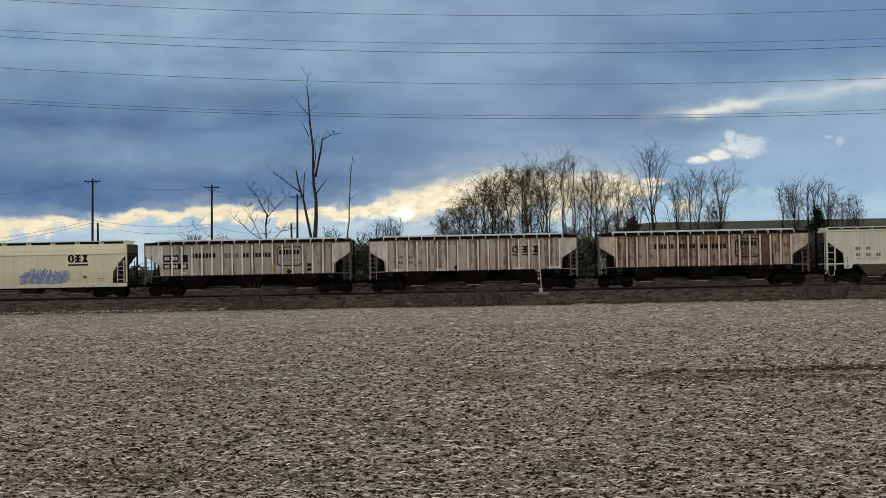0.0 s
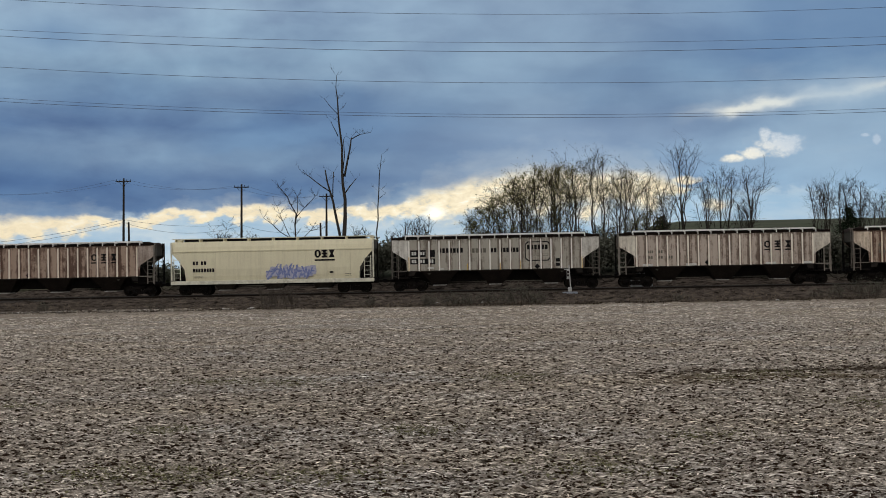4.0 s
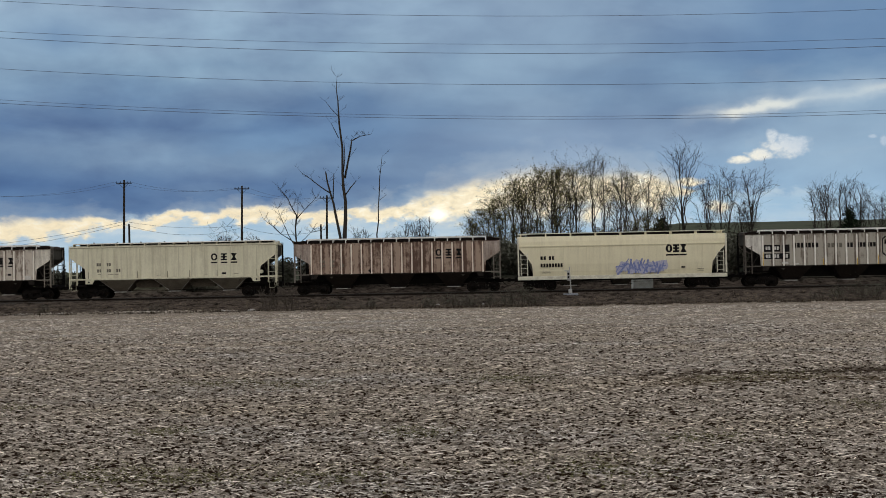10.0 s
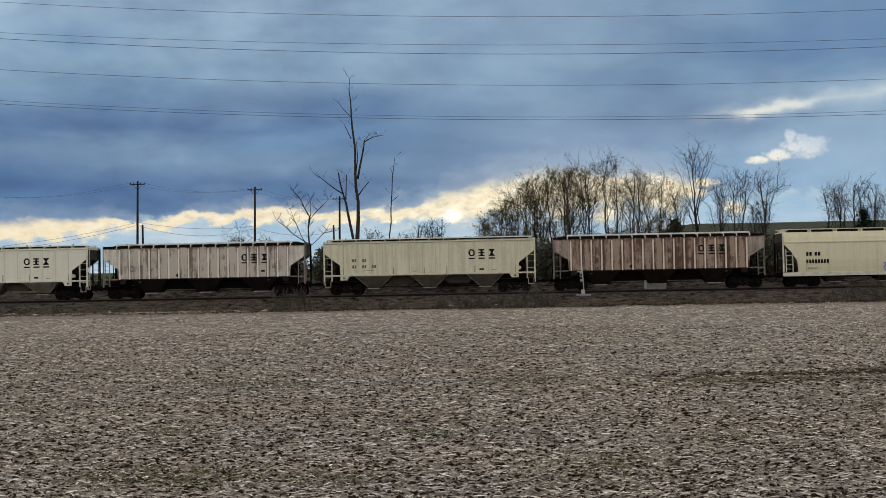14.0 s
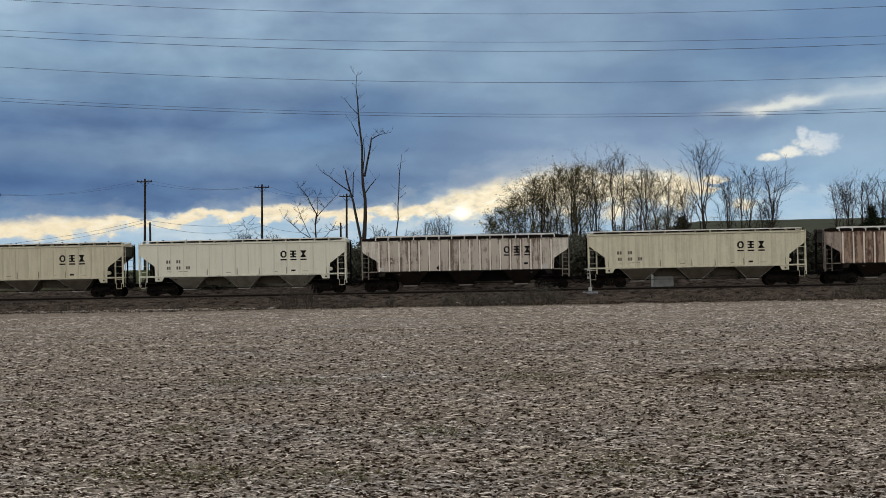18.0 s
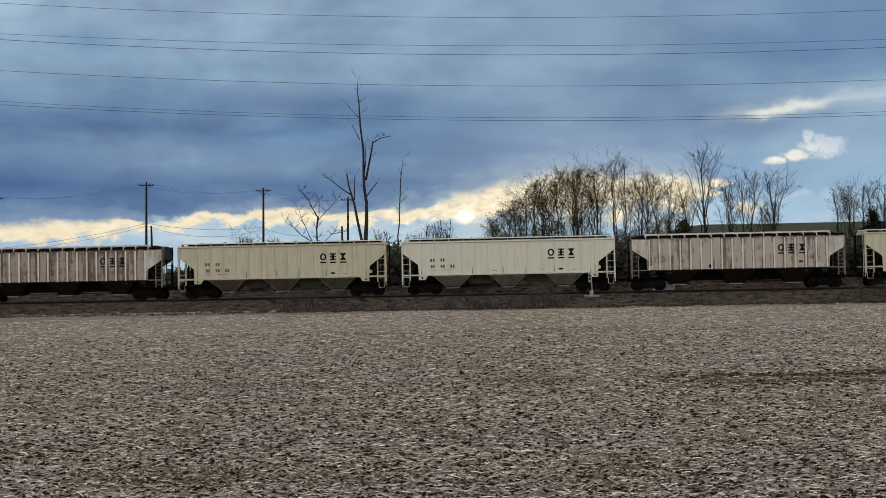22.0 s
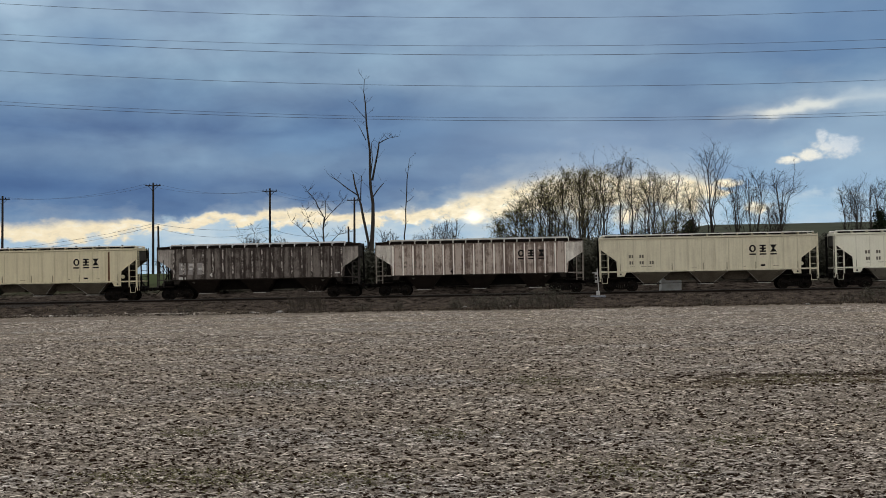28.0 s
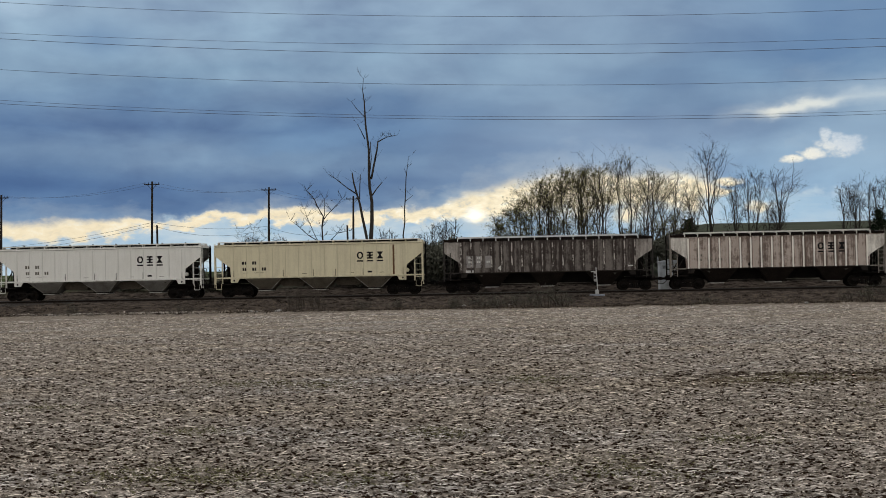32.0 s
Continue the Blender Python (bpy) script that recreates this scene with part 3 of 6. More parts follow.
    return tagged(new("sky_backdrop", me), "layered grey-blue evening clouds with a bright gap", "sky", kind="structure")


def small_cloud():
    """A sheet of far sky that holds one sunlit cumulus and its shreds, drifting faster than the deck."""
    t = Tree("sunlit_cloud")
    t.n.remove(t.b)
    x, y, _ = t.sep(t.coord("UV"))
    n = t.noise(t.coord("UV", (1.3, 1.9, 1), (4.3, 1.7, 0)), 1.0, 6.0, 0.58, 0.2)
    fine = t.noise(t.coord("UV", (6.0, 7.5, 1)), 1.0, 5.0, 0.6)
    body = 0.0
    for cx, cy, rx, ry in ((0.55, 0.05, 1.25, 0.62), (-0.12, 0.45, 0.34, 0.55), (-0.65, -0.28, 0.75, 0.34), (-1.6, -0.5, 0.72, 0.24), (4.3, 0.3, 0.26, 0.12), (4.8, 0.12, 0.22, 0.3)):
        dx = t.math("DIVIDE", t.math("SUBTRACT", x, cx), rx)
        dy = t.math("DIVIDE", t.math("SUBTRACT", y, cy), ry)
        q = t.math("SUBTRACT", 1.0, t.math("ADD", t.math("MULTIPLY", dx, dx), t.math("MULTIPLY", dy, dy)))
        q = t.math("MAXIMUM", q, -1.5)
        body = q if body == 0.0 else t.math("MAXIMUM", body, q)
    d = t.math("ADD", body, t.math("ADD", t.math("MULTIPLY", t.math("SUBTRACT", n, 0.5), 2.3), t.math("MULTIPLY", t.math("SUBTRACT", fine, 0.5), 0.4)))
    mask = t.ramp(d, (-0.05, 0.0), (0.95, 0.92), kind="EASE")
    lit = t.math("SUBTRACT", t.math("MULTIPLY_ADD", fine, 0.22, 0.59), t.math("MULTIPLY_ADD", x, 0.13, t.math("MULTIPLY", y, 0.18)))
    col = t.ramp(lit, (0.35, hue(178, 196, 214)), (0.62, hue(212, 220, 226)), (0.92, hue(250, 245, 228)))
    e, o, tr, mx = t.n.new("ShaderNodeEmission"), t.n["Material Output"], t.n.new("ShaderNodeBsdfTransparent"), t.n.new("ShaderNodeMixShader")
    t.l.new(col, e.inputs["Color"])
    t.l.new(mask, mx.inputs[0])
    t.l.new(tr.outputs[0], mx.inputs[1])
    t.l.new(e.outputs[0], mx.inputs[2])
    t.l.new(mx.outputs[0], o.inputs["Surface"])
    V, F, UV, n, R = [], [], [], 12, 2900.0
    for j in (0, 1):
        for i in range(n + 1):
            a, h = -3.5 + 9 * i / n, -1.6 + 3.4 * j
            V.append((R * math.sin(radians(a)), R * math.cos(radians(a)), R * math.tan(radians(5.68 + h))))
            UV.append((a, h))
    for i in range(n):
        F.append((i, i + 1, i + n + 2, i + n + 1))
    me = mesh_of("cloud_backdrop", V, F, t.m)
    lay = me.uv_layers.new(name="UVMap")
    for lp in me.loops:
        lay.data[lp.index].uv = UV[lp.vertex_index]
    return tagged(new("cloud_backdrop", me), "small white sunlit cumulus cloud in the blue", "cloud", kind="structure")


# ---- ground ----
def ground_z(x, y):
    off, s = across(x, y)
    z = 0.0
    if off < -2.6:
        z = 0.95 * max(0.0, min(1.0, (off + 9.6) / 7.0)) ** 1.25
        if -10.2 < off < -9.2:
            z += 0.10
    elif off < 2.6:
        z = 0.95
    else:
        z = 0.95 - 0.45 * min(1.0, (off - 2.6) / 2.0) + 2.9 * max(0.0, min(1.0, (off - 5.0) / 8.0))
    r = math.hypot(x, y)
    if r < 8:
        z += 0.9 * (1 - r / 8) ** 0.8
    # a long rise behind the track on the right
    if y > 130:
        g = min(1.0, max(0.0, (x + 3 - (y - 130) * 0.15) / 40)) * min(1.0, max(0.0, (y - 180) / 200))
        z += 13.9 * g * g * (3 - 2 * g) * (1 if y < 700 else max(0.0, 1 - (y - 700) / 900))
    return z


def relief(x, y):
    """The small unevenness of the ploughed soil."""
    p = Vector((x, y, 0))
    return 0.05 * noise.noise(p * 3.1) + 0.055 * noise.noise(p * 8.0) + 0.06 * noise.noise(p * 0.35)


def ground():
    az = [radians(a) for a in np.concatenate([np.arange(-180, -26, 7.0), np.arange(-26, 26, 0.16), np.arange(26, 180, 7.0)])]
    rad = [0.0]
    r = 1.5
    while r < 4600:
        rad.append(r)
        r *= 1.3 if r < 8 else (1.0042 if r < 30 else (1.006 if r < 100 else 1.06))
    V, F = [(0, 0, ground_z(0, 0))], []
    n = len(az)
    for r in rad[1:]:
        for a in az:
            x, y = r * math.sin(a), r * math.cos(a)
            z = ground_z(x, y)
            if 9 < r < 110 and abs(a) < 0.46:
                off, s = across(x, y)
                p = Vector((x, y, 0))
                if off < -9.6:
                    z += relief(x, y)
                elif off < -2.6 or off > 2.6:
                    z += 0.16 * noise.noise(p * 1.1) + 0.10 * noise.noise(p * 3.0)
                else:
                    z += 0.03 * noise.noise(p * 4.0)
            V.append((x, y, z))
    for i in range(n):
        F.append((0, 1 + (i + 1) % n, 1 + i))
    for j in range(len(rad) - 2):
        for i in range(n):
            a, b = 1 + j * n + i, 1 + j * n + (i + 1) % n
            F.append((a, b, b + n, a + n))
    me = mesh_of("ground", V, F, SOIL, True)
    return tagged(new("ground", me), "grey-brown harvested corn field with a low grassy rise beyond", "field", kind="structure")


def scatter(name, pts, L, W, tilt, material, label, category, rng, upright=False, rows=0.0):
    """Many small folded leaves: pts (n, 3); each has a ridge down its middle. Built as one mesh."""
    n = len(pts)
    yaw = rng.uniform(0, 2 * np.pi, n)
    if np.any(rows):      # most pieces lie along the old crop rows
        yaw = rng.normal(0, rows, n) + np.pi * rng.integers(0, 2, n)
    th = rng.uniform(-tilt, tilt, n) if not upright else rng.uniform(np.pi / 2 - tilt, np.pi / 2 + tilt, n)
    d = np.stack([np.cos(yaw) * np.cos(th), np.sin(yaw) * np.cos(th), np.sin(th)], 1)
    s = np.stack([-np.sin(yaw), np.cos(yaw), rng.uniform(-0.5, 0.5, n)], 1)
    up = np.cross(d, s)
    a = pts if upright else pts - d * L[:, None] / 2
    b = a + d * L[:, None]
    m = (a + b) / 2 + up * (W * 0.28)[:, None] + (0 if not upright else s * (L * rng.uniform(-0.15, 0.15, n))[:, None])
    v = np.stack([a + s * W[:, None] * 0.3, a - s * W[:, None] * 0.3, m + s * W[:, None] * 0.5, m - s * W[:, None] * 0.5, b], 1).reshape(-1, 3)
    o = np.arange(n)[:, None] * 5
    tri = np.concatenate([o + np.array([[0, 1, 3]]), o + np.array([[0, 3, 2]]), o + np.array([[2, 3, 4]])], 1).reshape(-1, 3)
    return mesh_stuff(name, v, tri, material, label, category)


def mesh_stuff(name, v, tri, material, label, category):
    me = bpy.data.meshes.new(name)
    me.vertices.add(len(v))
    me.vertices.foreach_set("co", v.ravel())
    me.loops.add(tri.size)
    me.loops.foreach_set("vertex_index", tri.ravel().astype(np.int32))
    me.polygons.add(len(tri))
    me.polygons.foreach_set("loop_start", np.arange(0, tri.size, 3, dtype=np.int32))
    me.update(calc_edges=True)
    me.materials.append(material)
    return tagged(new(name, me), label, category, kind="stuff")


def heights(x, y):
    return np.array([ground_z(a, b) for a, b in zip(x, y)])


def field_cover():
    rng = np.random.default_rng(3)
    n = 470000
    d = 10.2 + 75 * rng.uniform(0, 1, n) ** 1.15
    a = np.radians(rng.uniform(-24, 24, n))
    x, y = d * np.sin(a), d * np.cos(a)
    off = x * ST + (y - SIDE) * CT - 1.55
    wet = (np.abs(y - 28.7 + 0.5 * np.sin(x * 0.9)) < rng.uniform(0.2, 1.2, n)) & (x > 3.4 + rng.uniform(0, 2.5, n)) & (rng.uniform(0, 1, n) < 0.8)
    row = np.array([noise.noise(Vector((a * 0.12, b * 0.8, 0))) + 0.6 * noise.noise(Vector((a * 0.5, b * 2.2, 5))) for a, b in zip(x, y)])
    low = (np.abs(y - 26.6) < 2.0 + 1.2 * row) & (x > 4.2 + rng.uniform(0, 2.0, n)) & (rng.uniform(0, 1, n) < 0.42)
    keep = (off < -10.1) & ~wet & ~low & (rng.uniform(0, 1, n) < (0.92 + 0.5 * row * np.clip((d - 12) / 14, 0.4, 1)) * (1 - 0.4 * np.clip((d - 45) / 35, 0, 1)))
    x, y, d = x[keep], y[keep], d[keep]
    lie = np.array([relief(a, b) for a, b in zip(x, y)])
    p = np.stack([x, y, lie + rng.uniform(-0.012, 0.03, len(x))], 1)
    L = (0.028 + 0.13 * rng.uniform(0, 1, len(x)) ** 1.9) * (1 + d / 60)
    W = rng.uniform(0.008, 0.020, len(x)) * (1 + d / 60)
    scatter("corn_residue", p, L, W, 0.2, STRAW, "pale chopped corn stalks and husks strewn over the field", "crop residue", rng, rows=np.clip(1.0 - d / 40, 0.3, 0.72))
    # dark lumps between the straw, added as its small shaded hollows
    n = 70000
    d = 10.2 + 46 * rng.uniform(0, 1, n) ** 1.25
    a = np.radians(rng.uniform(-24, 24, n))
    c = np.stack([d * np.sin(a), d * np.cos(a), [relief(q * math.sin(w), q * math.cos(w)) for q, w in zip(d, a)]], 1)
    r = (0.008 + 0.019 * rng.uniform(0, 1, n) ** 1.6) * np.clip(1.3 - d / 110, 0.8, 1.2)
    q = rng.normal(0, 0.5, n)
    ex = np.stack([np.cos(q), np.sin(q), 0 * q], 1) * (r * rng.uniform(1.0, 2.4, n) * (1 + d / 70))[:, None]
    ey = np.stack([-np.sin(q), np.cos(q), 0 * q], 1) * (r * rng.uniform(0.6, 1.1, n))[:, None]
    ez = np.stack([rng.normal(0, 0.2, n) * r, rng.normal(0, 0.2, n) * r, r * rng.uniform(0.4, 0.8, n) + 0.008], 1)
    v = np.stack([c + ex, c + ey, c - ex, c - ey, c + ez, c - ez], 1).reshape(-1, 3)
    v += rng.normal(0, 0.003, v.shape)
    o = np.arange(n)[:, None] * 6
    tri = np.concatenate([o + np.array([k]) for k in ((0, 1, 4), (1, 2, 4), (2, 3, 4), (3, 0, 4), (1, 0, 5), (2, 1, 5), (3, 2, 5), (0, 3, 5))], 1).reshape(-1, 3)
    mesh_stuff("soil_clods", v, tri, SHADE_CLOD, "dark brown lumps standing in for shaded gaps between the straw", "soil")


def verge_cover():
    rng = np.random.default_rng(8)
    n = 40000
    s = rng.uniform(-48, 48, n)
    o = -10.3 + 7.4 * rng.beta(1.2, 1.6, n)
    x, y = s * CT + (1.55 + o) * ST, SIDE - s * ST + (1.55 + o) * CT
    patch = np.array([0.5 + noise.noise(Vector((a * 0.25, b * 0.6, 0))) for a, b in zip(s, o)])
    keep = rng.uniform(0, 1, n) < np.clip(patch * 1.3, 0.08, 1)
    x, y, s = x[keep], y[keep], s[keep]
    p = np.stack([x, y, heights(x, y) - 0.02], 1)
    L = rng.uniform(0.05, 0.22, len(x))
    m = 9000      # taller dead weeds along the edge of the field, dark for the furrow's shadow
    s2 = rng.uniform(-48, 48, m)
    o2 = rng.normal(-9.8, 0.25, m)
    x2, y2 = s2 * CT + (1.55 + o2) * ST, SIDE - s2 * ST + (1.55 + o2) * CT
    thin = np.array([0.5 + noise.noise(Vector((a * 0.4, 7, 0))) for a in s2])
    k2 = rng.uniform(0, 1, m) < np.clip(thin, 0.1, 1)
    p2 = np.stack([x2[k2], y2[k2], heights(x2[k2], y2[k2]) - 0.02], 1)
    L2 = rng.uniform(0.08, 0.26, len(p2))
    k = 2600      # a drift of washed-up straw at the foot of the bank
    s3 = np.concatenate([rng.normal(-23.0, 2.4, k // 2), rng.normal(-19.0, 2.0, k // 4), rng.normal(-30.5, 2.0, k // 4)])
    o3 = -8.75 + rng.normal(0, 0.38, len(s3))
    x3, y3 = s3 * CT + (1.55 + o3) * ST, SIDE - s3 * ST + (1.55 + o3) * CT
    p3 = np.stack([x3, y3, heights(x3, y3) + rng.uniform(0.02, 0.12, len(s3))], 1)
    L3 = rng.uniform(0.08, 0.30, len(s3))
    scatter("straw_drift", p3, L3, L3 * 0.22, 0.25, STRAW, "pale drift of washed-up straw at the foot of the bank", "straw", rng, rows=0.5)
    scatter("dead_weeds", p2, L2, L2 * 0.14, 0.7, EDGE_SHADE_WEED, "dark dead weeds that also draw the shadow line of the field edge", "weeds", rng, True)
    scatter("dry_grass", p, L, L * 0.10, 1.15, DRYGRASS, "dead brown grass and weeds on the railway bank", "grass", rng, True)


sky_wall = sky_backdrop()
puff_cloud = small_cloud()
ground()
# ---- track ----
TURN = pose(0, 0, 0, 0, 0, -THETA)


def at_track(s, off=0.0, z=0.0):
    return Matrix.Translation(on_track(s, off, z)) @ TURN


def railway():
    root = empty("railway_track", at_track(0, 0, 0), "rusty single railway track on a low ballast bank", "railway track", kind="structure")
    bm = bmesh.new()
    # ballast shoulder, as a long low bank with a crown
    prof = [(-3.1, 0.55), (-1.75, 0.93), (1.75, 0.93), (3.1, 0.55)]
    xs = [-70 + 2 * i for i in range(71)]
    rows = []
    rng = random.Random(2)
    for x in xs:
        rows.append([bm.verts.new((x, y + rng.uniform(-0.06, 0.06), z + rng.uniform(-0.025, 0.025))) for y, z in prof])
    for a, b in zip(rows, rows[1:]):
        for i in range(3):
            bm.faces.new((a[i], b[i], b[i + 1], a[i + 1]))
    part("ballast", bm, BALLAST, root)
    for y in (-0.755, 0.755):
        bm = bmesh.new()
        box(bm, -70, 70, y - 0.075, y + 0.075, RAIL_Z - 0.172, RAIL_Z - 0.155)
        box(bm, -70, 70, y - 0.009, y + 0.009, RAIL_Z - 0.155, RAIL_Z - 0.04)
        r = part("rail", bm, RAILSTEEL, root)
        part("rail_head", boxes((-70, 70, y - 0.036, y + 0.036, RAIL_Z - 0.04, RAIL_Z, 0.008)), SHINE, r, "polished rail head")
    tie = bmesh.new()
    box(tie, -0.11, 0.11, -1.3, 1.3, RAIL_Z - 0.35, RAIL_Z - 0.172, 0.012)
    first = part("tie", tie, TIEWOOD, root)
    first.matrix_basis = Matrix.Translation((-65.5, 0, 0))
    for i in range(1, 240):
        shared("tie", first.data, root, Matrix.Translation((-65.5 + 0.545 * i, rng.uniform(-0.06, 0.06), 0)))


railway()

# ---- wagons ----
TRACK_S = [0.0, 4.31, 8.66, 13.06, 17.51, 22.02, 26.58, 31.20, 35.87, 40.60, 45.39, 50.24, 55.14, 60.10, 65.11, 70.17, 75.29,
           80.46, 85.67, 90.94, 96.25, 101.61, 107.01, 112.47, 117.97, 123.51, 129.11, 134.76, 140.46, 146.22, 152.04, 157.93, 163.88]
moving_wagons, moving_wheels = [], []
WHEEL_R = 0.42


def wheelset(parent, x):
    w = part("wheelset", made(rod, (0, -0.98, 0), (0, 0.98, 0), 0.075, 10), WHEEL, parent)
    w.matrix_basis = pose(x, 0, WHEEL_R)
    for y in (-0.72, 0.72):
        if y in wheel_mesh:
            shared("wheel", wheel_mesh[y], w)
            continue
        bm = bmesh.new()
        n, s = 20, (1 if y > 0 else -1)
        ring = []
        for r, dy in ((0.05, 0.10), (0.13, 0.09), (0.15, 0.035), (0.33, 0.02), (0.355, 0.075), (WHEEL_R, 0.075), (WHEEL_R + 0.004, -0.03), (WHEEL_R + 0.028, -0.045), (WHEEL_R + 0.028, -0.07), (0.35, -0.07)):
            ring.append([bm.verts.new((r * math.cos(2 * math.pi * k / n), y + s * dy, r * math.sin(2 * math.pi * k / n))) for k in range(n)])
        for a, b in zip(ring, ring[1:]):
            for k in range(n):
                bm.faces.new((a[k], a[(k + 1) % n], b[(k + 1) % n], b[k]))
        bm.faces.new(ring[0])
        bm.faces.new(ring[-1])
        # three casting ribs on the plate, so that the turn of the wheel shows
        for k in range(3):
            g = 2 * math.pi * k / 3
            rod(bm, (0.14 * math.cos(g), y + s * 0.05, 0.14 * math.sin(g)), (0.33 * math.cos(g), y + s * 0.04, 0.33 * math.sin(g)), 0.02, 5)
        wheel_mesh[y] = part("wheel", bm, WHEEL, w).data
    return w


wheel_mesh = {}


def bogie(car, x):
    """A two-axle truck: cast side frames with an open window, springs, bolster and two wheelsets. Wheelsets hang on the wagon."""
    for y in (-1.0, 1.0):
        bm = bmesh.new()
        y0, y1 = y - 0.07, y + 0.07
        prism(bm, [(x - 1.12, 0.50), (x - 0.98, 0.62), (x - 0.45, 0.66), (x - 0.38, 0.78), (x + 0.38, 0.78), (x + 0.45, 0.66), (x + 0.98, 0.62), (x + 1.12, 0.50),
                   (x + 0.72, 0.48), (x + 0.45, 0.56), (x - 0.45, 0.56), (x - 0.72, 0.48)], y0, y1)
        prism(bm, [(x - 0.72, 0.50), (x - 0.55, 0.54), (x - 0.24, 0.26), (x + 0.24, 0.26), (x + 0.55, 0.54), (x + 0.72, 0.50), (x + 0.32, 0.16), (x - 0.32, 0.16)], y0, y1)
        for q in (-0.30, 0.30):
            box(bm, x + q - 0.05, x + q + 0.05, y0, y1, 0.24, 0.60)
        for q in (-0.89, 0.89):
            box(bm, x + q - 0.14, x + q + 0.14, y0 - 0.02, y1 + 0.02, 0.34, 0.56, 0.03)
        f = part("side_frame", bm, GRAPHITE, car)
        part("spring_nest", rods(*[((x + q, y, 0.26), (x + q, y, 0.5), 0.07, 8) for q in (-0.15, 0.0, 0.15)]), BLACK, f)
        for q in (-0.89, 0.89):
            part("bearing_cap", rods(((x + q, y, WHEEL_R), (x + q, y + math.copysign(0.13, y), WHEEL_R), 0.09, 10)), BLACK, f)
    part("bolster", boxes((x - 0.2, x + 0.2, -1.15, 1.15, 0.52, 0.76, 0.03), (x - 0.3, x + 0.3, -0.3, 0.3, 0.76, 1.0)), BLACK, car)
    for q in (-0.89, 0.89):
        moving_wheels.append((wheelset(car, x + q), x + q))


def lettering(car, rows, y, material, name="lettering", label=""):
    """Flat painted marks, as plain bars: (x0, x1, z0, z1)."""
    return part(name, boxes(*[(a, b, y - 0.004, y + 0.002, c, d) for a, b, c, d in rows]), material, car, label)


def emblem_shape(bm, i, x, z, w, h, y, t):
    """One plain shape of the owner's mark: an open ring, a stack of bars on a stem, or an hourglass."""
    y0, y1 = y - 0.004, y + 0.002
    if i == 0:
        k = [(math.cos(radians(22.5 + 45 * q)), math.sin(radians(22.5 + 45 * q))) for q in range(8)]
        o = [(x + w / 2 + a * w * 0.54, z + h / 2 + b * h * 0.54) for a, b in k]
        n = [(x + w / 2 + a * (w * 0.54 - t), z + h / 2 + b * (h * 0.54 - t * 0.8)) for a, b in k]
        for q in range(8):
            r = (q + 1) % 8
            prism(bm, [o[q], n[q], n[r], o[r]], y0, y1)
    elif i == 1:
        b = t * 0.8
        for q in (0, (h - b) / 2, h - b):
            box(bm, x, x + w * 0.94, y0, y1, z + q, z + q + b)
        box(bm, x + w * 0.47 - t * 0.6, x + w * 0.47 + t * 0.6, y0 + 0.001, y1, z, z + h)
    else:
        m, c = (x + w / 2, z + h / 2), t * 0.45
        prism(bm, [(x, z), (x + w, z), (m[0] + c, m[1]), (m[0] - c, m[1])], y0, y1)
        prism(bm, [(m[0] - c, m[1]), (m[0] + c, m[1]), (x + w, z + h), (x, z + h)], y0, y1)


def ladder(car, x, w, y, z0, z1, mat, rungs, depth=0.05, name="ladder"):
    bm = bmesh.new()
    for q in (x, x + w):
        box(bm, q - 0.03, q + 0.03, y - depth, y + 0.02, z0, z1)
    for i in range(rungs):
        z = z0 + (i + 0.6) * (z1 - z0) / rungs
        rod(bm, (x, y - depth / 2, z), (x + w, y - depth / 2, z), 0.018, 5)
    return part(name, bm, mat, car)


def end_ladder(car, x, y, z0, z1, mat):
    """A ladder on the end of the wagon, beside its corner."""
    d = math.copysign(0.5, -y)
    bm = bmesh.new()
    for q in (y + d * 0.1, y + d):
        box(bm, x - 0.025, x + 0.025, q - 0.025, q + 0.025, z0, z1)
    for i in range(8):
        z = z0 + (i + 0.6) * (z1 - z0) / 8
        rod(bm, (x, y + d * 0.1, z), (x, y + d, z), 0.018, 5)
    return part("end_ladder", bm, mat, car)


